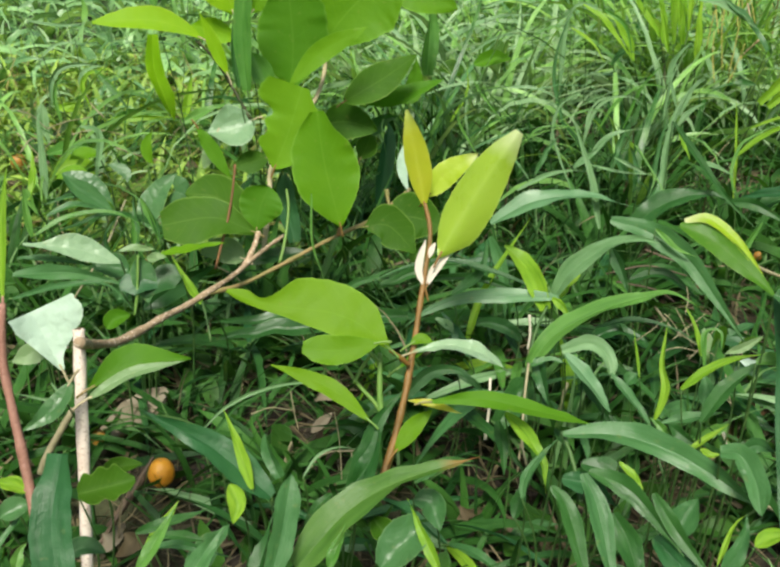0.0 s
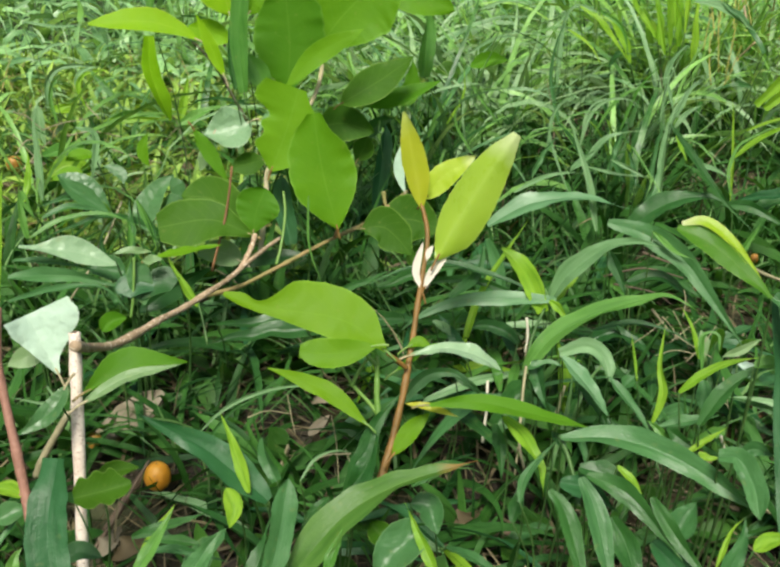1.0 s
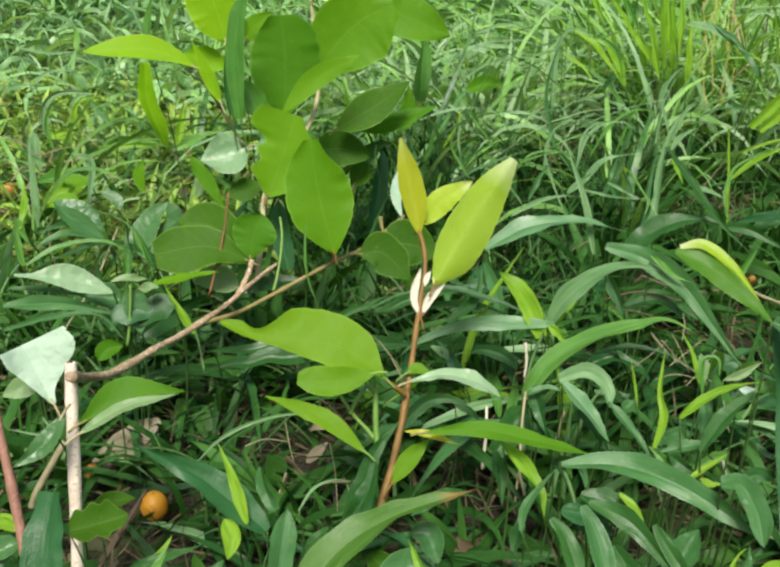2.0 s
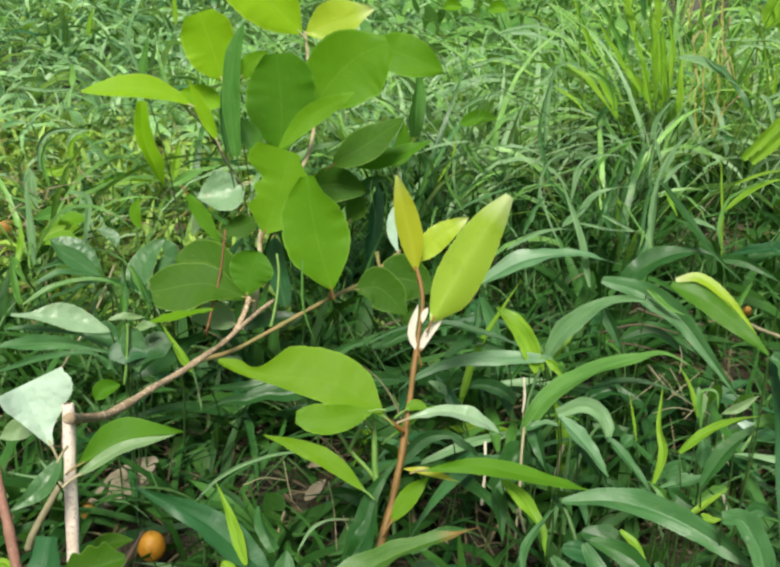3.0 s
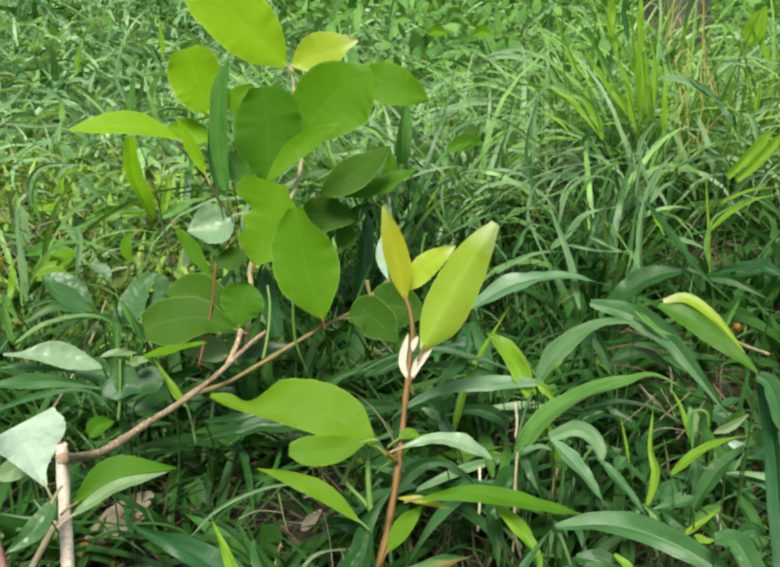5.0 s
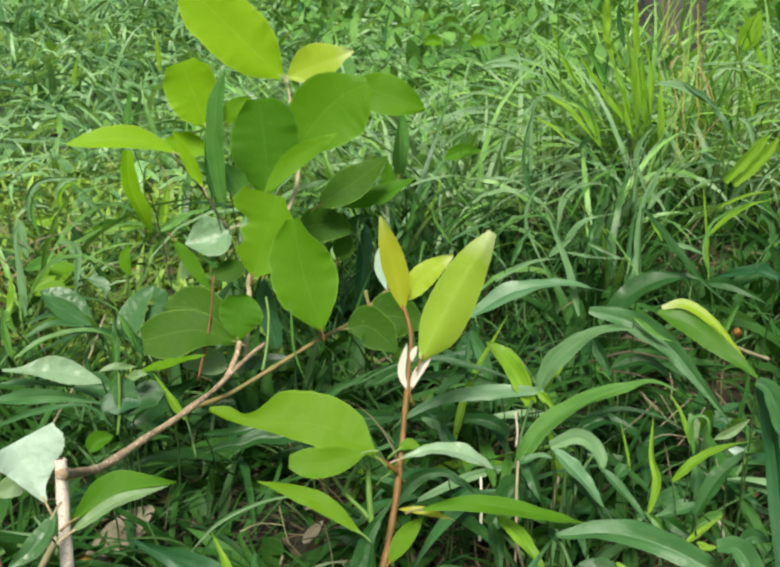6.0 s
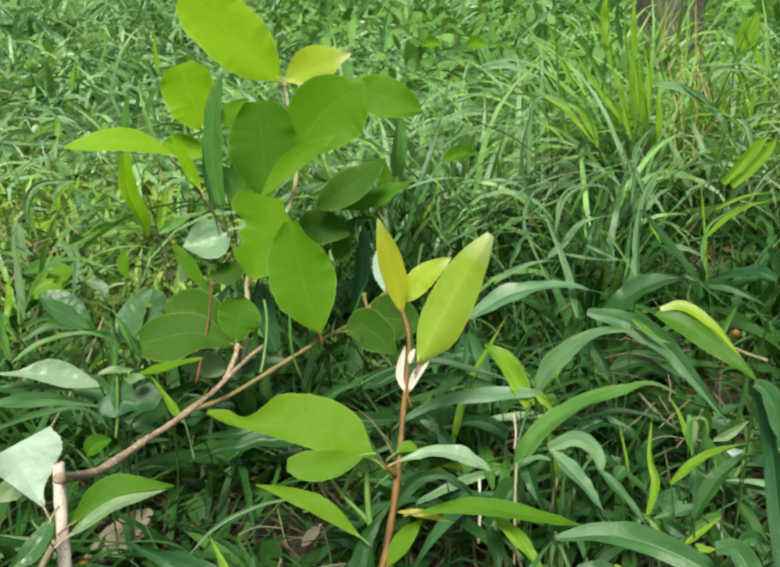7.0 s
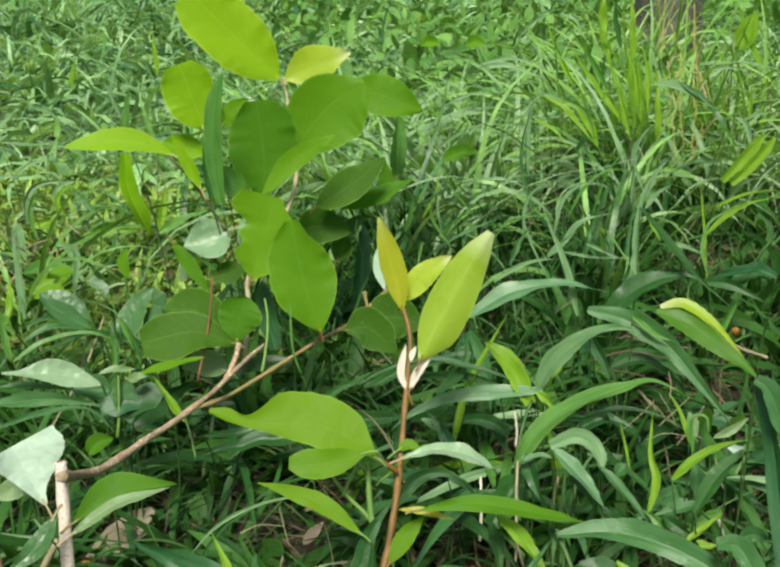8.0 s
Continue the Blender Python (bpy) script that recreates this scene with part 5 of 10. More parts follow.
shoot_l = thing('grass_shoot', (0.2621, 1.0357, 0.0000), 'bright light green broad-bladed grass shoot rooted in the soil', 'grass', 'grass shoots')
blade(shoot_l, brig, [(0.2912, 0.7149, 0.0801), (0.2911, 0.7289, 0.1175), (0.2885, 0.7411, 0.1531), (0.2846, 0.7484, 0.1743)], 0.0030, (-0.3296, -0.8497, 0.4115), 'reed', 0.55)
blade(shoot_l, brig, [(0.2841, 0.7101, 0.1205), (0.2995, 0.7091, 0.1363), (0.3165, 0.7055, 0.1484), (0.3333, 0.6994, 0.1536)], 0.0058, (-0.3302, -0.7380, 0.5885), 'reed', 0.55)
blade(shoot_l, brig, [(0.2368, 0.7162, 0.1374), (0.2408, 0.7117, 0.1277), (0.2465, 0.7062, 0.1176)], 0.0050, (-0.2708, -0.8044, 0.5288), 'reed', 0.55)
blade(shoot_l, brig, [(0.1959, 0.9585, 0.1953), (0.2205, 0.9500, 0.1784), (0.2486, 0.9356, 0.1441)], 0.0076, (-0.1568, -0.6801, 0.7162), 'reed', 0.55)
blade(shoot_l, brig, [(0.3158, 1.1483, 0.1945), (0.3065, 1.1555, 0.2294), (0.3001, 1.1612, 0.2696)], 0.0075, (-0.2451, -0.9281, 0.2804), 'reed', 0.55)
blade(shoot_l, brig, [(0.2979, 0.9852, 0.1423), (0.2901, 0.9944, 0.1752), (0.2815, 1.0015, 0.2017)], 0.0062, (-0.2621, -0.9023, 0.3422), 'reed', 0.55)
blade(shoot_l, brig, [(0.2839, 1.2032, 0.1608), (0.2615, 1.2156, 0.2096), (0.2466, 1.2233, 0.2520)], 0.0069, (-0.2001, -0.9356, 0.2908), 'reed', 0.55)
blade(shoot_l, mid_blade, [(0.3388, 1.2394, 0.1481), (0.3105, 1.2545, 0.1982), (0.2792, 1.2668, 0.2417)], 0.0082, (-0.2204, -0.8943, 0.3895), 'reed', 0.55)
blade(shoot_l, brig, [(0.3365, 1.0503, 0.1530), (0.3364, 1.0583, 0.1970), (0.3264, 1.0674, 0.2399)], 0.0060, (-0.2866, -0.9050, 0.3143), 'reed', 0.55)
blade(shoot_l, brig, [(0.3296, 1.0638, 0.1561), (0.3247, 1.0730, 0.2003), (0.3181, 1.0795, 0.2329)], 0.0056, (-0.2743, -0.9101, 0.3105), 'reed', 0.55)
blade(shoot_l, brig, [(0.4322, 0.9928, 0.1540), (0.4330, 0.9967, 0.1750), (0.4336, 1.0002, 0.1959)], 0.0052, (-0.3748, -0.8645, 0.3349), 'reed', 0.55)
blade(shoot_l, brig, [(0.4951, 1.1943, 0.2007), (0.5058, 1.1937, 0.2316), (0.5119, 1.1930, 0.2499)], 0.0271, (-0.3750, -0.8866, 0.2708), 'ovate', 0.55)
blade(shoot_l, sapm, [(0.0847, 0.9220, 0.1404), (0.1048, 0.9216, 0.1473), (0.1224, 0.9196, 0.1478)], 0.0161, (-0.0920, -0.8230, 0.5605), 'ovate', 0.55)
blade(shoot_l, sap, [(0.0887, 1.2904, 0.2092), (0.1001, 1.2902, 0.2139), (0.1158, 1.2886, 0.2115)], 0.0169, (-0.0666, -0.8740, 0.4814), 'ellip', 0.55)
blade(shoot_l, sap, [(0.1495, 1.2847, 0.2081), (0.1628, 1.2836, 0.2123), (0.1763, 1.2816, 0.2099)], 0.0183, (-0.1091, -0.8692, 0.4823), 'ellip', 0.55)
blade(shoot_l, mid_blade, [(0.0331, 0.7766, 0.1651), (0.0338, 0.7835, 0.1940), (0.0345, 0.7888, 0.2207)], 0.0151, (-0.0376, -0.9275, 0.3720), 'blade2', 0.55)

shoot_m = thing('grass_shoot', (-0.0879, 0.6535, 0.0000), 'fresh green broad-bladed grass shoot rooted in the soil', 'grass', 'grass shoots')
blade(shoot_m, mid_blade, [(-0.0957, 0.6163, 0.1925), (-0.0987, 0.6249, 0.2287), (-0.0957, 0.6311, 0.2579), (-0.0883, 0.6356, 0.2797)], 0.0121, (0.1474, -0.9468, 0.2859), 'blade2', 0.4)
blade(shoot_m, gras, [(-0.1028, 0.6206, 0.1931), (-0.1056, 0.6257, 0.2147), (-0.1059, 0.6305, 0.2361)], 0.0060, (0.1598, -0.9243, 0.3467), 'reed', 0.55)
blade(shoot_m, mid_blade, [(-0.0974, 0.6473, 0.2123), (-0.0901, 0.6451, 0.1991), (-0.0827, 0.6419, 0.1834)], 0.0157, (0.1301, -0.9063, 0.4022), 'ellip', 0.55)
blade(shoot_m, mid_blade, [(-0.1685, 0.6687, 0.2335), (-0.1661, 0.6718, 0.2472), (-0.1630, 0.6755, 0.2650)], 0.0077, (0.2300, -0.9151, 0.3313), 'reed', 0.55)
blade(shoot_m, young, [(-0.1752, 0.6841, 0.2148), (-0.1742, 0.6775, 0.1868), (-0.1611, 0.6707, 0.1521)], 0.0123, (0.2358, -0.9021, 0.3615), 'blade2', 0.55, culms=False)
blade(shoot_m, blue, [(-0.0653, 0.5974, 0.0874), (-0.0706, 0.6084, 0.1138), (-0.0723, 0.6161, 0.1337)], 0.0136, (0.0964, -0.8029, 0.5883), 'blade2', 0.55)
blade(shoot_m, brig, [(-0.1079, 0.4823, 0.0983), (-0.1155, 0.4857, 0.1079), (-0.1269, 0.4920, 0.1259)], 0.0055, (0.1921, -0.7893, 0.5832), 'reed', 0.55)
part('culm', tube_mesh('culm', [(-0.1082, 0.4828, 0.0994), (-0.1045, 0.4744, 0.0934), (-0.1004, 0.4633, 0.0831)], 0.00061, 0.00075, 8, 0.1), sheath, shoot_m)
blade(shoot_m, mid_blade, [(-0.0458, 0.5336, 0.1500), (-0.0449, 0.5218, 0.1228), (-0.0356, 0.5102, 0.0980)], 0.0018, (0.0709, -0.7827, 0.6184), 'reed', 0.55)
blade(shoot_m, gras, [(-0.0142, 0.7434, 0.1217), (-0.0036, 0.7474, 0.1337), (0.0112, 0.7486, 0.1377)], 0.0131, (0.0065, -0.8514, 0.5245), 'reed', 0.55)
blade(shoot_m, deep_blade, [(-0.0061, 0.7413, 0.0583), (-0.0016, 0.7555, 0.0949), (0.0006, 0.7665, 0.1277)], 0.0139, (0.0044, -0.8771, 0.4804), 'blade2', 0.55)

shoot_n = thing('grass_shoot', (-0.2971, 0.9448, 0.0000), 'bright light green broad-bladed grass shoot rooted in the soil', 'grass', 'grass shoots')
blade(shoot_n, brig, [(-0.2477, 1.1652, 0.2036), (-0.2487, 1.1679, 0.2259), (-0.2492, 1.1709, 0.2550)], 0.0071, (0.2018, -0.9376, 0.2830), 'reed', 0.55)
blade(shoot_n, brig, [(-0.3773, 1.2318, 0.1774), (-0.3739, 1.2359, 0.1985), (-0.3675, 1.2405, 0.2194)], 0.0073, (0.2788, -0.9142, 0.2942), 'reed', 0.55)
blade(shoot_n, brig, [(-0.2262, 0.9775, 0.0591), (-0.2202, 0.9874, 0.0876), (-0.2168, 0.9945, 0.1111)], 0.0103, (0.2002, -0.8866, 0.4170), 'reed', 0.55)
blade(shoot_n, brig, [(-0.3432, 1.0226, 0.0610), (-0.3506, 1.0259, 0.0814), (-0.3418, 1.0329, 0.0959), (-0.3134, 1.0428, 0.0992)], 0.0062, (0.2777, -0.8319, 0.4804), 'reed', 0.55)
blade(shoot_n, mid_blade, [(-0.3553, 0.9591, 0.0609), (-0.3610, 0.9650, 0.0872), (-0.3535, 0.9733, 0.1071), (-0.3303, 0.9839, 0.1165)], 0.0053, (0.3015, -0.8228, 0.4817), 'reed', 0.55)
blade(shoot_n, brig, [(-0.3761, 1.0018, 0.0649), (-0.3588, 1.0067, 0.0599), (-0.3444, 1.0134, 0.0655)], 0.0096, (0.2501, -0.6957, 0.6734), 'reed', 0.55)
blade(shoot_n, bladeg, [(-0.3203, 0.9939, 0.1039), (-0.3030, 0.9934, 0.0824), (-0.2833, 0.9922, 0.0585)], 0.0057, (0.2391, -0.7764, 0.5831), 'reed', 0.55)
blade(shoot_n, mid_blade, [(-0.2991, 0.9513, 0.0634), (-0.2706, 0.9619, 0.0697), (-0.2401, 0.9688, 0.0658)], 0.0134, (0.2009, -0.7068, 0.6783), 'reed', 0.55)
blade(shoot_n, mid_blade, [(-0.3294, 0.8411, 0.0643), (-0.3037, 0.8526, 0.0694), (-0.2795, 0.8594, 0.0650)], 0.0137, (0.2179, -0.6055, 0.7654), 'reed', 0.55)
blade(shoot_n, brig, [(-0.3067, 0.7874, 0.0634), (-0.2896, 0.7963, 0.0697), (-0.2679, 0.8007, 0.0611)], 0.0193, (0.2191, -0.5958, 0.7727), 'ellip', 0.55)
blade(shoot_n, bladeg, [(-0.2958, 0.7406, 0.0592), (-0.2990, 0.7549, 0.0999), (-0.3004, 0.7636, 0.1278), (-0.2895, 0.7705, 0.1364)], 0.0076, (0.3338, -0.8395, 0.4288), 'reed', 0.55)
blade(shoot_n, bladeg, [(-0.2646, 0.7575, 0.1198), (-0.2497, 0.7602, 0.1126), (-0.2514, 0.7493, 0.0836), (-0.2563, 0.7379, 0.0593)], 0.0063, (0.2676, -0.7879, 0.5546), 'reed', 0.55)
blade(shoot_n, mid_blade, [(-0.2635, 0.6228, 0.1141), (-0.2589, 0.6203, 0.1033), (-0.2542, 0.6184, 0.0942)], 0.0061, (0.2704, -0.6397, 0.7195), 'reed', 0.55)
blade(shoot_n, mid_blade, [(-0.0480, 0.8688, 0.1262), (-0.0261, 0.8735, 0.1399), (-0.0067, 0.8783, 0.1574)], 0.0037, (0.0283, -0.8723, 0.4882), 'reed', 0.55)
blade(shoot_n, brig, [(-0.0481, 0.7913, 0.0526), (-0.0572, 0.8006, 0.0787), (-0.0662, 0.8060, 0.0962)], 0.0063, (0.0616, -0.8294, 0.5552), 'reed', 0.55)
blade(shoot_n, mid_blade, [(-0.2660, 0.6276, 0.0738), (-0.2709, 0.6350, 0.0950), (-0.2724, 0.6415, 0.1125)], 0.0061, (0.3240, -0.7502, 0.5764), 'reed', 0.55)
blade(shoot_n, bladeg, [(-0.2682, 1.0502, 0.1661), (-0.2773, 1.0522, 0.1908), (-0.2839, 1.0534, 0.2098), (-0.3017, 1.0489, 0.2131)], 0.0039, (0.2407, -0.8843, 0.4002), 'reed', 0.55)
blade(shoot_n, bladeg, [(-0.4124, 1.0532, 0.1482), (-0.3827, 1.0632, 0.1421), (-0.3463, 1.0759, 0.1430)], 0.0049, (0.2650, -0.7304, 0.6295), 'reed', 0.55)
blade(shoot_n, bladeg, [(-0.4580, 1.1438, 0.1448), (-0.4413, 1.1518, 0.1525), (-0.4235, 1.1620, 0.1722)], 0.0061, (0.3076, -0.7971, 0.5197), 'reed', 0.55)
blade(shoot_n, bladeg, [(-0.3936, 1.1197, 0.1763), (-0.3756, 1.1243, 0.1667), (-0.3603, 1.1265, 0.1513)], 0.0064, (0.2733, -0.8116, 0.5163), 'reed', 0.55)
blade(shoot_n, bladeg, [(-0.3649, 0.9581, 0.1310), (-0.3504, 0.9663, 0.1425), (-0.3267, 0.9748, 0.1432)], 0.0041, (0.2872, -0.7851, 0.5487), 'reed', 0.55)
blade(shoot_n, mid_blade, [(-0.3237, 0.9951, 0.1088), (-0.3056, 0.9946, 0.0859), (-0.2862, 0.9926, 0.0595)], 0.0085, (0.2438, -0.7742, 0.5842), 'reed', 0.55)
blade(shoot_n, bladeg, [(-0.3781, 0.9991, 0.0681), (-0.3775, 1.0062, 0.0916), (-0.3614, 1.0164, 0.1072), (-0.3128, 1.0325, 0.1062)], 0.0070, (0.2815, -0.7748, 0.5661), 'reed', 0.55)
blade(shoot_n, bladeg, [(-0.3567, 1.0435, 0.0628), (-0.3576, 1.0503, 0.0875), (-0.3470, 1.0561, 0.0958), (-0.3288, 1.0623, 0.0970)], 0.0072, (0.2620, -0.7802, 0.5681), 'reed', 0.55)
blade(shoot_n, brig, [(-0.3723, 0.9908, 0.0635), (-0.3581, 0.9975, 0.0678), (-0.3440, 1.0026, 0.0680)], 0.0078, (0.2546, -0.6939, 0.6736), 'reed', 0.55)
blade(shoot_n, brig, [(-0.2998, 0.9418, 0.0677), (-0.2672, 0.9523, 0.0691), (-0.2333, 0.9610, 0.0677)], 0.0086, (0.2026, -0.7021, 0.6827), 'reed', 0.55)
blade(shoot_n, mid_blade, [(-0.2219, 0.9509, 0.0649), (-0.1960, 0.9603, 0.0761), (-0.1668, 0.9682, 0.0832)], 0.0118, (0.1656, -0.7826, 0.6001), 'reed', 0.55)
blade(shoot_n, teal_blade, [(-0.1988, 0.6165, 0.1011), (-0.2217, 0.6156, 0.1179), (-0.2324, 0.6163, 0.1297)], 0.0140, (0.2431, -0.6518, 0.7184), 'ellip', 0.55)
blade(shoot_n, teal_blade, [(-0.1989, 0.6157, 0.0995), (-0.2219, 0.6136, 0.1133), (-0.2463, 0.6023, 0.1097)], 0.0063, (0.2162, -0.5773, 0.7874), 'reed', 0.55)

herb_a = thing('herb', (-0.1504, 0.5030, 0.0000), 'low herb with glossy pale grey-green leaves', 'herb', 'herbs')
blade(herb_a, palew, [(-0.1536, 0.4832, 0.1239), (-0.1705, 0.4811, 0.1314), (-0.1859, 0.4777, 0.1363), (-0.2051, 0.4717, 0.1405)], 0.0158, (0.2334, -0.5896, 0.7732), 'ovate', 0.3, left=(0.1, 0.7, 0.9, 0.7, 0.4, 0.12), right=(0.1, 0.6, 1, 0.95, 0.3, 0.1), name='leaf')
blade(herb_a, pale, [(-0.1547, 0.4811, 0.1320), (-0.1454, 0.4845, 0.1329), (-0.1340, 0.4871, 0.1316)], 0.0053, (0.1731, -0.5654, 0.8065), 'lance', 0.55, name='leaf')
blade(herb_a, glos, [(-0.1453, 0.4868, 0.1259), (-0.1416, 0.4824, 0.1151), (-0.1385, 0.4758, 0.1011)], 0.0146, (0.1959, -0.6538, 0.7309), 'ovate', 0.2, name='leaf')
blade(herb_a, pale, [(-0.1381, 0.4790, 0.1291), (-0.1319, 0.4804, 0.1284), (-0.1252, 0.4824, 0.1287)], 0.0066, (0.1581, -0.5634, 0.8109), 'lance', 0.55, name='leaf', culms=False)
blade(herb_a, glos, [(-0.1512, 0.4861, 0.1055), (-0.1558, 0.4843, 0.1048), (-0.1580, 0.4809, 0.1000)], 0.0121, (0.2206, -0.6728, 0.7062), 'ovate', 0.55, name='leaf')
blade(herb_a, glos, [(-0.1560, 0.5036, 0.1081), (-0.1644, 0.5021, 0.1106), (-0.1781, 0.4991, 0.1139)], 0.0170, (0.1843, -0.5529, 0.8126), 'ovate', 0.55, name='leaf')
blade(herb_a, dark, [(-0.1525, 0.5064, 0.0787), (-0.1320, 0.5191, 0.0912), (-0.1070, 0.5302, 0.1014)], 0.0158, (0.1529, -0.5888, 0.7937), 'lance', 0.25, name='leaf')
blade(herb_a, sapm, [(-0.1523, 0.4378, 0.1054), (-0.1480, 0.4416, 0.1094), (-0.1400, 0.4450, 0.1106)], 0.0102, (0.2240, -0.6549, 0.7218), 'ovate', 0.55, name='leaf')
part('stem', tube_mesh('stem', [(-0.1437, 0.4833, 0.1296), (-0.1440, 0.4791, 0.1175), (-0.1447, 0.4743, 0.1053), (-0.1459, 0.4705, 0.0958)], 0.00076, 0.00092, 8, 0.1), culmgreen, herb_a)

shoot_o = thing('grass_shoot', (-0.1862, 0.5178, 0.0000), 'bluish dark green broad-bladed grass shoot rooted in the soil', 'grass', 'grass shoots')
blade(shoot_o, mid_blade, [(-0.2209, 0.5266, 0.1204), (-0.2020, 0.5380, 0.1286), (-0.1761, 0.5471, 0.1284), (-0.1492, 0.5491, 0.1146)], 0.0065, (0.1897, -0.5793, 0.7927), 'reed', 0.55)
blade(shoot_o, mid_blade, [(-0.1633, 0.5410, 0.1063), (-0.1640, 0.5466, 0.1187), (-0.1664, 0.5497, 0.1272)], 0.0037, (0.2335, -0.7646, 0.6007), 'reed', 0.55)
blade(shoot_o, teal_blade, [(-0.2020, 0.4393, 0.1222), (-0.1811, 0.4499, 0.1248), (-0.1564, 0.4579, 0.1223), (-0.1396, 0.4546, 0.1063)], 0.0039, (0.1892, -0.5432, 0.8180), 'reed', 0.55)
blade(shoot_o, teal_blade, [(-0.2119, 0.4658, 0.1228), (-0.1822, 0.4769, 0.1200), (-0.1515, 0.4824, 0.1098)], 0.0099, (0.1828, -0.4703, 0.8633), 'reed', 0.55)
blade(shoot_o, teal_blade, [(-0.2116, 0.4753, 0.1293), (-0.1917, 0.4821, 0.1258), (-0.1681, 0.4873, 0.1186)], 0.0055, (0.1914, -0.4736, 0.8597), 'reed', 0.55)
blade(shoot_o, mid_blade, [(-0.1546, 0.5376, 0.1435), (-0.1472, 0.5331, 0.1282), (-0.1421, 0.5276, 0.1134)], 0.0042, (0.2171, -0.7709, 0.5988), 'reed', 0.55)
blade(shoot_o, gras, [(-0.1428, 0.5302, 0.1192), (-0.1473, 0.5344, 0.1311), (-0.1531, 0.5379, 0.1433)], 0.0036, (0.2174, -0.7736, 0.5952), 'reed', 0.55)
blade(shoot_o, teal_blade, [(-0.2284, 0.5686, 0.1162), (-0.2107, 0.5777, 0.1214), (-0.1861, 0.5829, 0.1135)], 0.0053, (0.2137, -0.5774, 0.7880), 'reed', 0.55)
blade(shoot_o, gras, [(-0.1800, 0.5498, 0.0881), (-0.1863, 0.5568, 0.1068), (-0.1773, 0.5661, 0.1208)], 0.0043, (0.2563, -0.7537, 0.6052), 'reed', 0.55)
blade(shoot_o, bladeg, [(-0.1471, 0.3439, 0.1314), (-0.1442, 0.3404, 0.1246), (-0.1618, 0.3363, 0.1303)], 0.0020, (0.2341, -0.5401, 0.8084), 'reed', 0.55)

shoot_p = thing('grass_shoot', (-0.0574, 0.3649, 0.0000), 'fresh green broad-bladed grass shoot rooted in the soil', 'grass', 'grass shoots')
blade(shoot_p, deep_blade, [(-0.0487, 0.3320, 0.0784), (-0.0681, 0.3398, 0.0918), (-0.0817, 0.3438, 0.1008), (-0.1098, 0.3470, 0.1156)], 0.0175, (0.1320, -0.5370, 0.8332), 'reed', 0.4)
blade(shoot_p, brig, [(-0.0568, 0.3296, 0.0849), (-0.0627, 0.3392, 0.0978), (-0.0718, 0.3501, 0.1146)], 0.0063, (0.1288, -0.6686, 0.7323), 'reed', 0.55)
blade(shoot_p, brig, [(-0.0651, 0.3204, 0.0954), (-0.0614, 0.3154, 0.0885), (-0.0626, 0.3093, 0.0820)], 0.0082, (0.1275, -0.6184, 0.7755), 'ovate', 0.55)
blade(shoot_p, bladeg, [(-0.0911, 0.3867, 0.0760), (-0.0797, 0.3954, 0.0843), (-0.0624, 0.4027, 0.0902), (-0.0395, 0.4073, 0.0924), (-0.0095, 0.4065, 0.0884)], 0.0021, (0.0923, -0.5720, 0.8150), 'reed', 0.55)
blade(shoot_p, teal_blade, [(-0.0474, 0.3536, 0.0724), (-0.0529, 0.3603, 0.0817), (-0.0555, 0.3658, 0.0893)], 0.0079, (0.0913, -0.5938, 0.7994), 'blade2', 0.55)
blade(shoot_p, bladeg, [(-0.0352, 0.3470, 0.0784), (-0.0284, 0.3538, 0.0859), (-0.0191, 0.3568, 0.0889), (-0.0085, 0.3565, 0.0879)], 0.0016, (0.0360, -0.6014, 0.7982), 'reed', 0.55)

shoot_q = thing('grass_shoot', (-0.0300, 0.3307, 0.0000), 'fresh green broad-bladed grass shoot rooted in the soil', 'grass', 'grass shoots')
blade(shoot_q, gras, [(-0.0139, 0.3466, 0.0683), (-0.0050, 0.3590, 0.0829), (0.0003, 0.3689, 0.0958), (0.0124, 0.3781, 0.1089)], 0.0120, (0.0034, -0.6732, 0.7395), 'reed', 0.35)
blade(shoot_q, teal_blade, [(-0.0432, 0.2797, 0.0763), (-0.0392, 0.2945, 0.0910), (-0.0362, 0.3108, 0.1094)], 0.0120, (0.0801, -0.5519, 0.8301), 'blade2', 0.3)
blade(shoot_q, gras, [(-0.0515, 0.2852, 0.0691), (-0.0464, 0.2984, 0.0817), (-0.0439, 0.3070, 0.0907)], 0.0102, (0.0911, -0.5448, 0.8336), 'reed', 0.55)
blade(shoot_q, gras, [(-0.0117, 0.3315, 0.0847), (-0.0028, 0.3402, 0.0952), (0.0014, 0.3499, 0.1079)], 0.0111, (0.0119, -0.6558, 0.7549), 'reed', 0.55)

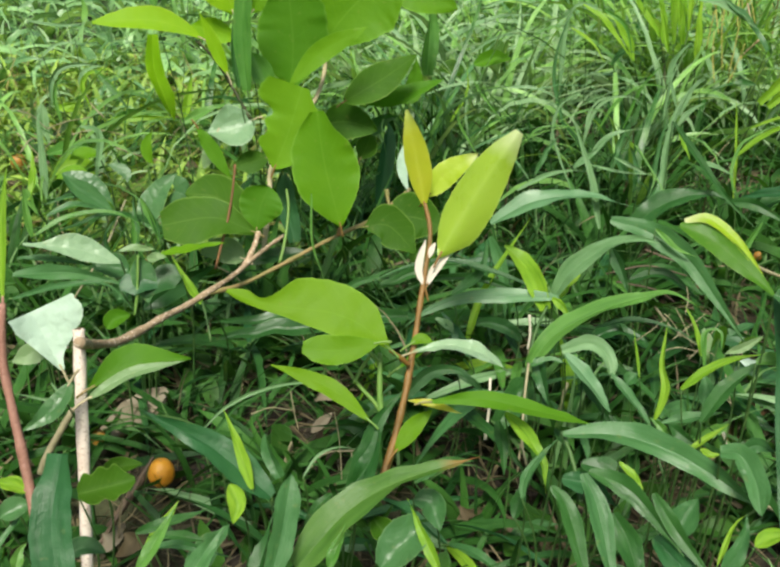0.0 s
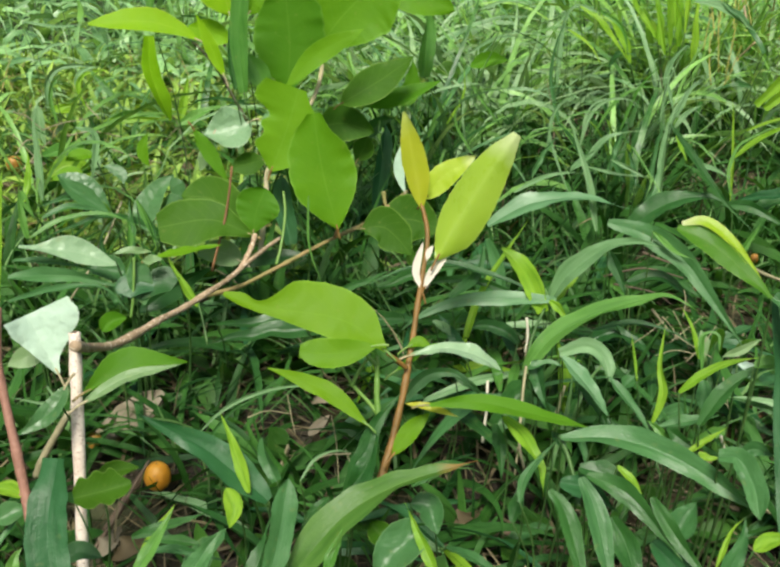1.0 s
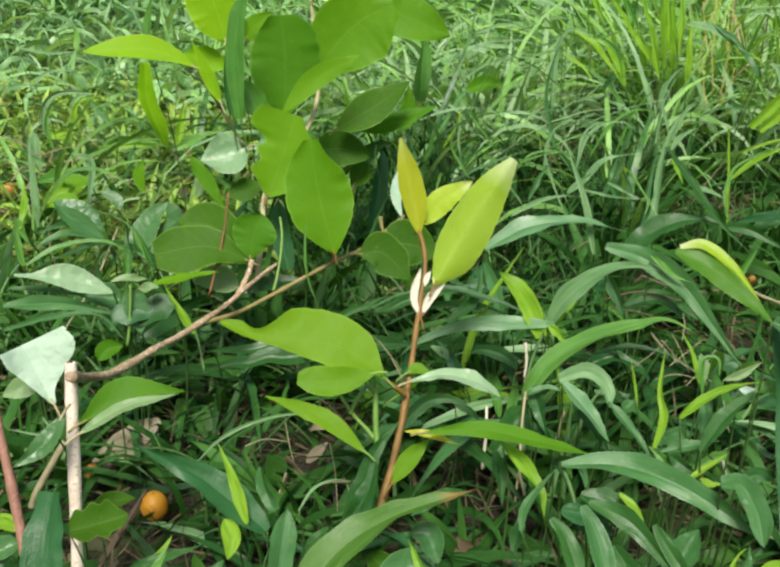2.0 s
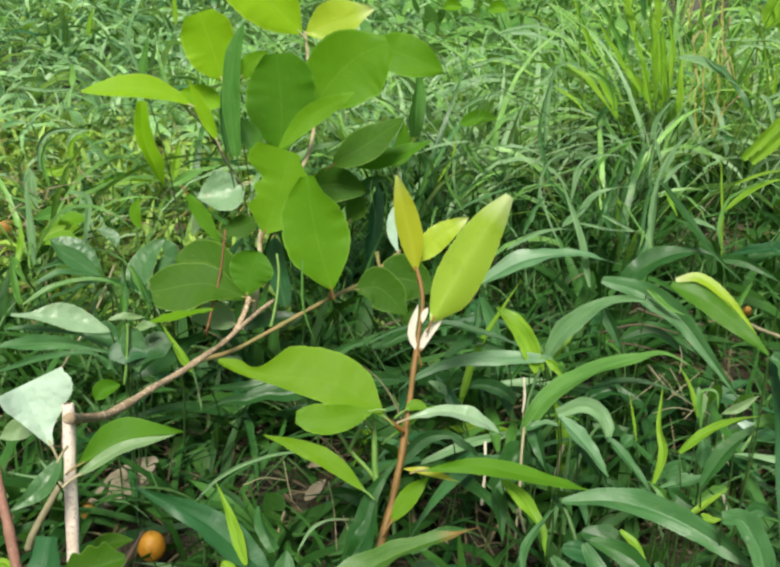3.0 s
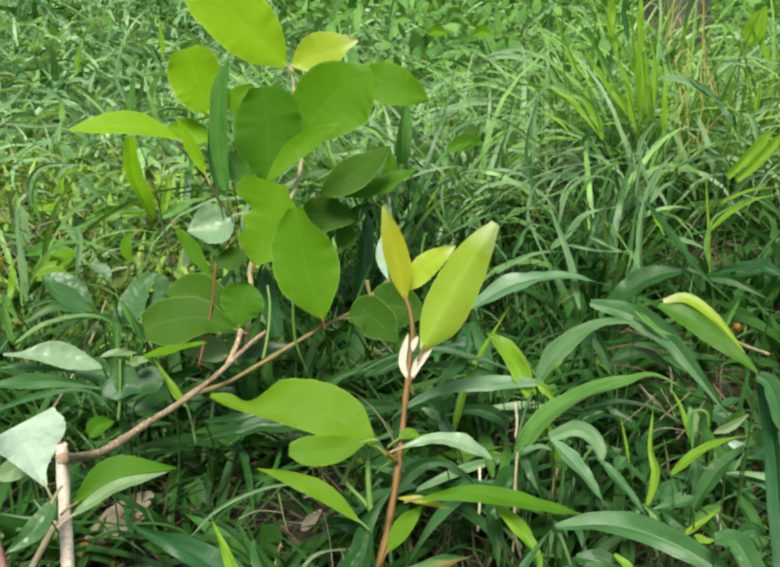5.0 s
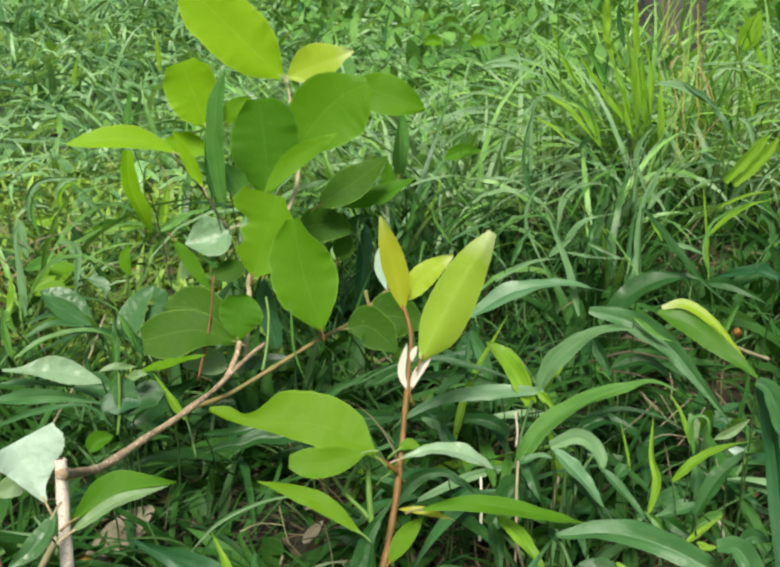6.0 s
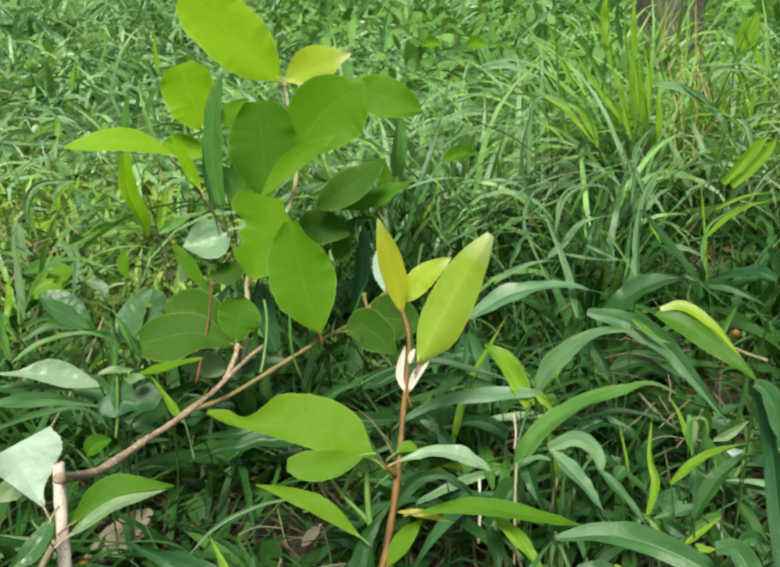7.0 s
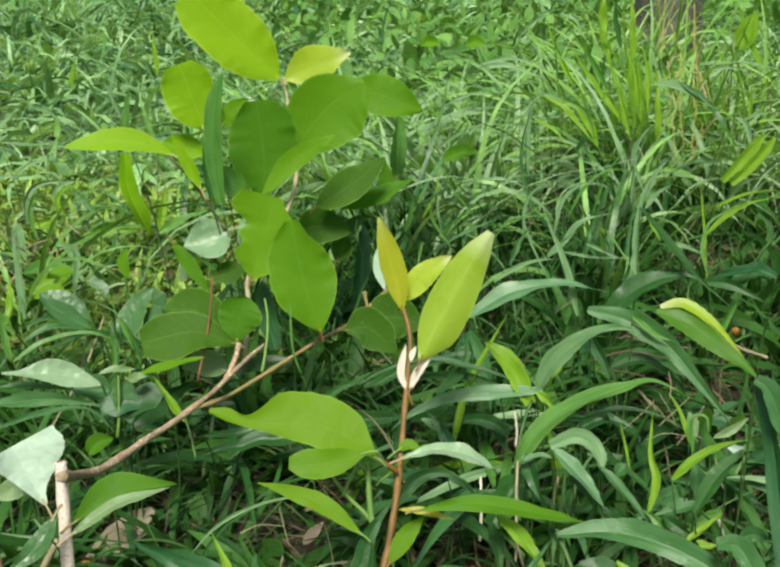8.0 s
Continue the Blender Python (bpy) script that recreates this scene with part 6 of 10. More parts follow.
red_tip_grass = thing('grass_shoot', (-0.0114, 0.3229, 0.0000), 'broad green grass shoot with one browned red blade tip', 'grass', 'grass shoots')
blade(red_tip_grass, reds, [(-0.0337, 0.2961, 0.0701), (-0.0130, 0.3130, 0.0862), (0.0109, 0.3224, 0.0970), (0.0460, 0.3279, 0.1073)], 0.0167, (-0.0125, -0.5309, 0.8474), 'reed', 0.4, left=(0.5, 1, 1, 1, 0.8, 0.5, 0.25, 0.05), right=(0.5, 1, 1, 1, 0.8, 0.5, 0.25, 0.05))
blade(red_tip_grass, mid_blade, [(-0.0195, 0.2934, 0.0730), (-0.0146, 0.3022, 0.0818), (-0.0127, 0.3064, 0.0864)], 0.0059, (0.0296, -0.4971, 0.8672), 'reed', 0.55)
blade(red_tip_grass, brig, [(0.0284, 0.2925, 0.0723), (0.0208, 0.3040, 0.0838), (0.0141, 0.3138, 0.0946)], 0.0059, (-0.0322, -0.5558, 0.8307), 'reed', 0.55)
blade(red_tip_grass, gras, [(-0.0207, 0.3296, 0.0831), (-0.0294, 0.3233, 0.0767), (-0.0335, 0.3172, 0.0704)], 0.0048, (0.0518, -0.5102, 0.8585), 'reed', 0.55)

shoot_r2 = thing('grass_shoot', (-0.0968, 0.2940, 0.0000), 'bluish dark green broad-bladed grass shoot rooted in the soil', 'grass', 'grass shoots')
blade(shoot_r2, deep_blade, [(-0.1106, 0.2372, 0.1202), (-0.1143, 0.2495, 0.1349), (-0.1132, 0.2653, 0.1529)], 0.0143, (0.2749, -0.5795, 0.7672), 'blade2', 0.25, left=(1, 1, 1, 1, 0.95, 0.9, 0.8), right=(1, 1, 1, 1, 0.95, 0.9, 0.8))
blade(shoot_r2, mid_blade, [(-0.1256, 0.2387, 0.1218), (-0.1249, 0.2435, 0.1264), (-0.1230, 0.2464, 0.1283)], 0.0049, (0.2699, -0.5095, 0.8170), 'reed', 0.55)
blade(shoot_r2, mid_blade, [(-0.0933, 0.2687, 0.0928), (-0.0867, 0.2791, 0.1013), (-0.0802, 0.2894, 0.1105)], 0.0064, (0.1904, -0.5870, 0.7869), 'reed', 0.55)
blade(shoot_r2, teal_blade, [(-0.0750, 0.2729, 0.0838), (-0.0683, 0.2833, 0.0926), (-0.0620, 0.2902, 0.0984)], 0.0099, (0.1229, -0.4838, 0.8665), 'reed', 0.55)
blade(shoot_r2, gras, [(-0.1054, 0.3072, 0.0778), (-0.0923, 0.3126, 0.0789), (-0.0737, 0.3199, 0.0815)], 0.0056, (0.1344, -0.4369, 0.8894), 'reed', 0.55)
blade(shoot_r2, teal_blade, [(-0.0930, 0.2903, 0.0854), (-0.0812, 0.2931, 0.0844), (-0.0601, 0.2926, 0.0783)], 0.0041, (0.1238, -0.4272, 0.8956), 'reed', 0.55)
blade(shoot_r2, gras, [(-0.0751, 0.3029, 0.0782), (-0.0876, 0.3023, 0.0813), (-0.0997, 0.2993, 0.0823)], 0.0053, (0.1304, -0.4312, 0.8928), 'reed', 0.55)

shoot_s2 = thing('grass_shoot', (0.1073, 0.3230, 0.0000), 'bluish dark green broad-bladed grass shoot rooted in the soil', 'grass', 'grass shoots')
blade(shoot_s2, gras, [(0.0762, 0.3130, 0.1036), (0.0832, 0.3047, 0.0958), (0.0918, 0.2752, 0.0679)], 0.0089, (-0.1335, -0.5061, 0.8521), 'reed', 0.4)
blade(shoot_s2, teal_blade, [(0.0883, 0.3107, 0.1126), (0.0943, 0.2992, 0.1009), (0.1004, 0.2681, 0.0710)], 0.0103, (-0.1540, -0.5038, 0.8500), 'reed', 0.4)
blade(shoot_s2, gras, [(0.0930, 0.3186, 0.1077), (0.1110, 0.3094, 0.1034), (0.1294, 0.2884, 0.0879)], 0.0102, (-0.1584, -0.4529, 0.8774), 'reed', 0.4)
blade(shoot_s2, gras, [(0.1014, 0.3019, 0.0988), (0.1068, 0.2928, 0.0907), (0.1118, 0.2732, 0.0728)], 0.0116, (-0.1910, -0.5374, 0.8214), 'reed', 0.55)
blade(shoot_s2, gras, [(0.1203, 0.3115, 0.1019), (0.1292, 0.2987, 0.0913), (0.1422, 0.2818, 0.0797)], 0.0080, (-0.2055, -0.4850, 0.8500), 'reed', 0.55)
blade(shoot_s2, deep_blade, [(0.1208, 0.3030, 0.0844), (0.1281, 0.2959, 0.0800), (0.1430, 0.2807, 0.0716)], 0.0126, (-0.1772, -0.4177, 0.8911), 'reed', 0.55)
blade(shoot_s2, teal_blade, [(0.1360, 0.3190, 0.0700), (0.1428, 0.3247, 0.0797), (0.1473, 0.3280, 0.0858)], 0.0127, (-0.2136, -0.4946, 0.8425), 'ovate', 0.55)
blade(shoot_s2, teal_blade, [(0.1381, 0.2694, 0.0953), (0.1461, 0.2765, 0.1070), (0.1486, 0.2834, 0.1162)], 0.0077, (-0.2718, -0.5230, 0.8078), 'reed', 0.55)
blade(shoot_s2, brig, [(0.1466, 0.2675, 0.1134), (0.1518, 0.2682, 0.1173), (0.1592, 0.2672, 0.1209)], 0.0065, (-0.2623, -0.4710, 0.8422), 'ovate', 0.55)
blade(shoot_s2, brig, [(0.1374, 0.2744, 0.0970), (0.1438, 0.2825, 0.1091), (0.1494, 0.2848, 0.1150)], 0.0025, (-0.2665, -0.5330, 0.8031), 'reed', 0.55)
blade(shoot_s2, teal_blade, [(0.0650, 0.3187, 0.0917), (0.0673, 0.3253, 0.1002), (0.0772, 0.3321, 0.1117)], 0.0042, (-0.1165, -0.5887, 0.7999), 'reed', 0.55)
blade(shoot_s2, gras, [(0.0645, 0.3282, 0.0717), (0.0668, 0.3339, 0.0788), (0.0704, 0.3407, 0.0879)], 0.0073, (-0.1098, -0.5739, 0.8116), 'reed', 0.55)

herb_c = thing('herb', (0.0063, 0.3391, 0.0000), 'low herb with broad bluish-green oval leaves', 'herb', 'herbs')
blade(herb_c, glos, [(0.0028, 0.2977, 0.0694), (0.0113, 0.3042, 0.0763), (0.0210, 0.3097, 0.0826)], 0.0183, (-0.0131, -0.4938, 0.8695), 'ovate', 0.55, left=(0.3, 0.8, 1, 0.95, 0.7), right=(0.3, 0.8, 1, 0.95, 0.7), name='leaf')
blade(herb_c, glos, [(0.0173, 0.3363, 0.0749), (0.0254, 0.3350, 0.0738), (0.0302, 0.3267, 0.0648)], 0.0122, (-0.0381, -0.5742, 0.8178), 'ovate', 0.55, name='leaf')
blade(herb_c, sapd, [(-0.0011, 0.3231, 0.0746), (0.0047, 0.3188, 0.0698), (0.0115, 0.3174, 0.0684)], 0.0112, (-0.0025, -0.5558, 0.8313), 'ovate', 0.55, name='leaf')

herb_d = thing('herb', (-0.1375, 0.3207, 0.0000), 'low herb with scalloped light green leaves on the soil', 'herb', 'herbs')
blade(herb_d, glos, [(-0.1234, 0.2734, 0.0954), (-0.1166, 0.2777, 0.0967), (-0.1082, 0.2783, 0.0937)], 0.0083, (0.1809, -0.4164, 0.8910), 'ovate', 0.55, name='leaf')
blade(herb_d, brig, [(-0.1525, 0.2916, 0.1158), (-0.1473, 0.2933, 0.1145), (-0.1418, 0.2931, 0.1109)], 0.0070, (0.2257, -0.4371, 0.8706), 'ovate', 0.55, name='leaf')
blade(herb_d, glos, [(-0.1474, 0.2769, 0.1121), (-0.1427, 0.2803, 0.1130), (-0.1370, 0.2839, 0.1138)], 0.0098, (0.2229, -0.4255, 0.8771), 'ovate', 0.55, name='leaf')
blade(herb_d, sapd, [(-0.1302, 0.3123, 0.0945), (-0.1192, 0.3170, 0.0947), (-0.1075, 0.3219, 0.0954)], 0.0169, (0.1965, -0.5061, 0.8398), 'ovate', 0.55, left=(0.3, 0.9, 0.75, 1, 0.8, 0.95, 0.5, 0.2), right=(0.3, 0.8, 1, 0.75, 1, 0.7, 0.6, 0.2), name='leaf')
blade(herb_d, sapd, [(-0.1339, 0.3494, 0.0753), (-0.1247, 0.3540, 0.0766), (-0.1147, 0.3571, 0.0762)], 0.0089, (0.1671, -0.4600, 0.8720), 'ovate', 0.55, name='leaf')

shoot_f2 = thing('folded_leaf_shoot', (0.2256, 0.4870, 0.0000), 'single folded yellow-green leaf standing on a thin stalk', 'shoot', 'grass shoots')
blade(shoot_f2, foldl, [(0.2257, 0.4657, 0.1197), (0.2132, 0.4767, 0.1297), (0.1944, 0.4907, 0.1425), (0.1763, 0.5002, 0.1487)], 0.0207, (-0.2494, -0.6327, 0.7332), 'ellip2', 0.15, left=(0.1, 0.3, 0.5, 0.65, 0.7, 0.6, 0.2), right=(0.1, 0.35, 0.5, 0.6, 0.65, 0.6, 0.2), name='leaf')
blade(shoot_f2, yngf, [(0.2255, 0.4683, 0.1197), (0.2165, 0.4792, 0.1330), (0.2045, 0.4904, 0.1458), (0.1914, 0.4988, 0.1531), (0.1791, 0.5020, 0.1499)], 0.0076, (-0.2334, -0.5623, 0.7934), 'ellip2', 0.2, left=(0.05, 0.3, 0.5, 0.7, 0.9, 0.9, 0.3), right=(0.05, 0.2, 0.4, 0.7, 0.9, 0.9, 0.4), name='leaf', culms=False)

red_stem_plant = thing('young_shoot', (-0.1420, 0.3020, 0.0000), 'pinkish bare shoot with a yellow-green leaf beside the cut sapling', 'shoot')
part('stem', tube_mesh('stem', [(-0.1364, 0.2906, 0.2006), (-0.1368, 0.2862, 0.1886), (-0.1365, 0.2826, 0.1781), (-0.1344, 0.2782, 0.1658), (-0.1317, 0.2735, 0.1536), (-0.1293, 0.2689, 0.1423), (-0.1267, 0.2639, 0.1313), (-0.1205, 0.2504, 0.1101)], 0.00137, 0.00205, 10, 0.12), pinkred, red_stem_plant)
blade(red_stem_plant, brig, [(-0.1361, 0.2906, 0.2003), (-0.1368, 0.3010, 0.2217), (-0.1349, 0.3121, 0.2466)], 0.0046, (0.3782, -0.8091, 0.4498), 'lance', 0.55, stalk=pinkred, name='leaf', culms=False)
blade(red_stem_plant, brig, [(-0.1273, 0.2651, 0.1345), (-0.1328, 0.2654, 0.1381), (-0.1407, 0.2636, 0.1410)], 0.0043, (0.2824, -0.5482, 0.7872), 'ellip', 0.55, stalk=pinkred, name='leaf', culms=False)

dead_leaf_a = thing('dead_leaf', (-0.1390, 0.5161, 0.0000), 'large greyish tan dead leaf lying curled on the soil', 'dead leaf', 'dead leaves')
blade(dead_leaf_a, tan_leaf, [(-0.1390, 0.4961, 0.0269), (-0.1578, 0.4831, 0.0166), (-0.1780, 0.4677, 0.0058)], 0.0185, (0.1819, -0.5466, 0.8174), 'ovate', 0.55, left=(0.2, 0.7, 1, 0.75, 1, 0.5), right=(0.2, 0.8, 1, 1, 0.7, 0.4), curl=0.25, name='leaf', culms=False)

shoot_c2 = thing('grass_shoot', (0.1908, 1.0216, 0.0000), 'thin-bladed pale grass shoot arching among the tufts', 'grass', 'grass shoots')
blade(shoot_c2, teal_blade, [(0.1740, 0.8713, 0.0901), (0.1615, 0.8869, 0.1351), (0.1645, 0.8952, 0.1708), (0.1777, 0.8998, 0.2049)], 0.0046, (-0.1459, -0.8214, 0.5514), 'reed', 0.55)
blade(shoot_c2, bladeg, [(0.2033, 1.0335, 0.1800), (0.2104, 1.0327, 0.1833), (0.2293, 1.0275, 0.1763), (0.2444, 1.0209, 0.1602)], 0.0044, (-0.1808, -0.8295, 0.5285), 'reed', 0.55)
blade(shoot_c2, bladeg, [(0.1444, 0.7808, 0.1011), (0.1497, 0.7897, 0.1310), (0.1630, 0.7912, 0.1449), (0.1845, 0.7875, 0.1479)], 0.0028, (-0.1579, -0.7929, 0.5885), 'reed', 0.55)
blade(shoot_c2, bladeg, [(0.1759, 0.7861, 0.1099), (0.1795, 0.7922, 0.1314), (0.1904, 0.7933, 0.1433), (0.2117, 0.7889, 0.1464)], 0.0028, (-0.1838, -0.7876, 0.5881), 'reed', 0.55)
blade(shoot_c2, bladeg, [(0.1565, 1.1860, 0.1911), (0.1971, 1.1803, 0.1918), (0.2341, 1.1715, 0.1781)], 0.0067, (-0.1383, -0.8523, 0.5045), 'reed', 0.55)
blade(shoot_c2, bladeg, [(0.2564, 1.4790, 0.1945), (0.2867, 1.4765, 0.2203), (0.3203, 1.4704, 0.2273)], 0.0062, (-0.1652, -0.8674, 0.4695), 'reed', 0.55)
blade(shoot_c2, bladeg, [(0.3158, 1.4490, 0.2294), (0.3380, 1.4429, 0.2182), (0.3531, 1.4359, 0.1888)], 0.0077, (-0.1981, -0.8593, 0.4716), 'reed', 0.55)
blade(shoot_c2, mid_blade, [(0.2226, 0.9846, 0.1870), (0.2456, 0.9762, 0.1717), (0.2558, 0.9668, 0.1409)], 0.0049, (-0.2017, -0.8191, 0.5371), 'reed', 0.55)
blade(shoot_c2, brig, [(0.1827, 0.9412, 0.1757), (0.2050, 0.9335, 0.1609), (0.2197, 0.9256, 0.1413)], 0.0040, (-0.1745, -0.8159, 0.5513), 'reed', 0.55)
blade(shoot_c2, mid_blade, [(0.1495, 0.9791, 0.1584), (0.1812, 0.9766, 0.1713), (0.2122, 0.9689, 0.1637)], 0.0038, (-0.1491, -0.8289, 0.5391), 'reed', 0.55)
blade(shoot_c2, bladeg, [(0.0705, 0.9354, 0.1339), (0.0797, 0.9418, 0.1637), (0.0821, 0.9443, 0.1761)], 0.0031, (-0.0651, -0.8321, 0.5509), 'reed', 0.55)
blade(shoot_c2, brig, [(0.0574, 0.8237, 0.1098), (0.0723, 0.8307, 0.1364), (0.0713, 0.8379, 0.1632)], 0.0028, (-0.0643, -0.8054, 0.5892), 'reed', 0.55)
blade(shoot_c2, bladeg, [(0.2602, 0.8409, 0.1114), (0.2650, 0.8500, 0.1481), (0.2789, 0.8535, 0.1805)], 0.0036, (-0.2402, -0.7853, 0.5706), 'reed', 0.55)
blade(shoot_c2, bladeg, [(0.2674, 0.8193, 0.1224), (0.2761, 0.8230, 0.1450), (0.2896, 0.8222, 0.1589)], 0.0047, (-0.2557, -0.7759, 0.5767), 'reed', 0.55)
blade(shoot_c2, bladeg, [(0.4112, 1.1317, 0.1844), (0.4488, 1.1186, 0.1911), (0.5047, 1.0940, 0.1870)], 0.0038, (-0.3187, -0.8026, 0.5043), 'reed', 0.55)
blade(shoot_c2, mid_blade, [(0.0785, 1.2186, 0.1760), (0.1179, 1.2180, 0.1909), (0.1632, 1.2142, 0.1995)], 0.0047, (-0.0792, -0.8608, 0.5027), 'reed', 0.55)
blade(shoot_c2, brig, [(0.3143, 0.7693, 0.1261), (0.3373, 0.7635, 0.1383), (0.3594, 0.7553, 0.1443)], 0.0031, (-0.3233, -0.7415, 0.5880), 'reed', 0.55)
blade(shoot_c2, bladeg, [(0.1028, 1.0557, 0.1727), (0.1370, 1.0539, 0.1832), (0.1762, 1.0467, 0.1746)], 0.0041, (-0.1053, -0.8459, 0.5229), 'reed', 0.55)
blade(shoot_c2, bladeg, [(0.0819, 0.9460, 0.1468), (0.1135, 0.9468, 0.1640), (0.1494, 0.9426, 0.1662)], 0.0037, (-0.0944, -0.8302, 0.5494), 'reed', 0.55)

dry_stalk = thing('dry_stalk', (0.1775, 0.4754, 0.0893), 'dry tan grass stalk standing among the grass', 'stalk', 'dry stalks')
part('stalk', tube_mesh('stalk', [(0.1775, 0.4754, 0.0893), (0.1873, 0.4719, 0.0838), (0.1993, 0.4672, 0.0783)], 0.00034, 0.00024, 6, 0.1), straw, dry_stalk)

dry_stalk = thing('dry_stalk', (0.1746, 0.4738, 0.0848), 'dry tan grass stalk standing among the grass', 'stalk', 'dry stalks')
part('stalk', tube_mesh('stalk', [(0.1746, 0.4738, 0.0848), (0.1845, 0.4777, 0.0917), (0.1943, 0.4813, 0.0988)], 0.00034, 0.00024, 6, 0.1), straw, dry_stalk)

dry_stalk = thing('dry_stalk', (0.1832, 0.4653, 0.0762), 'dry tan grass stalk standing among the grass', 'stalk', 'dry stalks')
part('stalk', tube_mesh('stalk', [(0.1832, 0.4653, 0.0762), (0.1926, 0.4703, 0.0847), (0.2016, 0.4764, 0.0954)], 0.00034, 0.00024, 6, 0.1), straw, dry_stalk)

dry_stalk = thing('dry_stalk', (0.1763, 0.4828, 0.1015), 'dry tan grass stalk standing among the grass', 'stalk', 'dry stalks')
part('stalk', tube_mesh('stalk', [(0.1763, 0.4828, 0.1015), (0.1823, 0.4783, 0.0914), (0.1870, 0.4734, 0.0801)], 0.00034, 0.00024, 6, 0.1), straw, dry_stalk)

dry_stalk = thing('dry_stalk', (0.1665, 0.4716, 0.0765), 'dry tan grass stalk standing among the grass', 'stalk', 'dry stalks')
part('stalk', tube_mesh('stalk', [(0.1665, 0.4716, 0.0765), (0.1785, 0.4729, 0.0798), (0.1917, 0.4704, 0.0784)], 0.00034, 0.00024, 6, 0.1), straw, dry_stalk)

dry_stalk = thing('dry_stalk', (0.1817, 0.4795, 0.0992), 'dry tan grass stalk standing among the grass', 'stalk', 'dry stalks')
part('stalk', tube_mesh('stalk', [(0.1817, 0.4795, 0.0992), (0.1839, 0.4858, 0.1059), (0.1840, 0.4920, 0.1111)], 0.00034, 0.00024, 6, 0.1), straw, dry_stalk)

dry_stalk = thing('dry_stalk', (0.1702, 0.4827, 0.0975), 'dry tan grass stalk standing among the grass', 'stalk', 'dry stalks')
part('stalk', tube_mesh('stalk', [(0.1702, 0.4827, 0.0975), (0.1763, 0.4807, 0.0917), (0.1810, 0.4783, 0.0845)], 0.00034, 0.00024, 6, 0.1), straw, dry_stalk)

dry_stalk = thing('dry_stalk', (0.1926, 0.4558, 0.0674), 'dry tan grass stalk standing among the grass', 'stalk', 'dry stalks')
part('stalk', tube_mesh('stalk', [(0.1926, 0.4558, 0.0674), (0.2034, 0.4495, 0.0594), (0.2073, 0.4492, 0.0562)], 0.00034, 0.00024, 6, 0.1), straw, dry_stalk)

dry_stalk = thing('dry_stalk', (0.1528, 0.4781, 0.0796), 'dry tan grass stalk standing among the grass', 'stalk', 'dry stalks')
part('stalk', tube_mesh('stalk', [(0.1528, 0.4781, 0.0796), (0.1652, 0.4822, 0.0875), (0.1752, 0.4866, 0.0953)], 0.00034, 0.00024, 6, 0.1), straw, dry_stalk)

dry_stalk = thing('dry_stalk', (0.2028, 0.4551, 0.0729), 'dry tan grass stalk standing among the grass', 'stalk', 'dry stalks')
part('stalk', tube_mesh('stalk', [(0.2028, 0.4551, 0.0729), (0.2048, 0.4522, 0.0645), (0.2072, 0.4484, 0.0550)], 0.00034, 0.00024, 6, 0.1), straw, dry_stalk)

dry_stalk = thing('dry_stalk', (0.1818, 0.3945, 0.0749), 'bleached pale strip of dry stalk', 'stalk', 'dry stalks')
part('stalk', tube_mesh('stalk', [(0.1818, 0.3945, 0.0749), (0.1837, 0.3928, 0.0692), (0.1851, 0.3918, 0.0642)], 0.00085, 0.00060, 6, 0.1), strawpale, dry_stalk)

dry_stalk = thing('dry_stalk', (0.0832, 0.4499, 0.1130), 'bleached pale strip of dry stalk', 'stalk', 'dry stalks')
part('stalk', tube_mesh('stalk', [(0.0832, 0.4499, 0.1130), (0.0842, 0.4464, 0.1022), (0.0831, 0.4445, 0.0936)], 0.00085, 0.00060, 6, 0.1), strawpale, dry_stalk)

dry_stalk = thing('fallen_twig', (0.1765, 0.5602, 0.1041), 'brown fallen twig lying on the soil', 'twig', 'dry stalks')
part('stalk', tube_mesh('stalk', [(0.1765, 0.5602, 0.1041), (0.1972, 0.5544, 0.0987), (0.2193, 0.5492, 0.0974)], 0.00070, 0.00049, 6, 0.1), brown, dry_stalk)

dry_stalk = thing('fallen_twig', (0.1520, 0.5586, 0.0862), 'brown fallen twig lying on the soil', 'twig', 'dry stalks')
part('stalk', tube_mesh('stalk', [(0.1520, 0.5586, 0.0862), (0.1785, 0.5580, 0.0932), (0.2041, 0.5512, 0.0897)], 0.00070, 0.00049, 6, 0.1), brown, dry_stalk)

dry_stalk = thing('fallen_twig', (0.1584, 0.5549, 0.0824), 'brown fallen twig lying on the soil', 'twig', 'dry stalks')
part('stalk', tube_mesh('stalk', [(0.1584, 0.5549, 0.0824), (0.1844, 0.5491, 0.0795), (0.1975, 0.5446, 0.0724)], 0.00070, 0.00049, 6, 0.1), brown, dry_stalk)

dry_stalk = thing('dry_stalk', (0.3676, 1.1155, 0.2217), 'yellowed grass stem standing in the clump', 'stalk', 'dry stalks')
part('stalk', tube_mesh('stalk', [(0.3676, 1.1155, 0.2217), (0.3706, 1.1235, 0.2449), (0.3731, 1.1315, 0.2724)], 0.00084, 0.00059, 6, 0.1), gold, dry_stalk)

dry_stalk = thing('dry_stalk', (0.3864, 1.0956, 0.1409), 'yellowed grass stem standing in the clump', 'stalk', 'dry stalks')
part('stalk', tube_mesh('stalk', [(0.3864, 1.0956, 0.1409), (0.3819, 1.1092, 0.1712), (0.3782, 1.1217, 0.2017)], 0.00084, 0.00059, 6, 0.1), gold, dry_stalk)

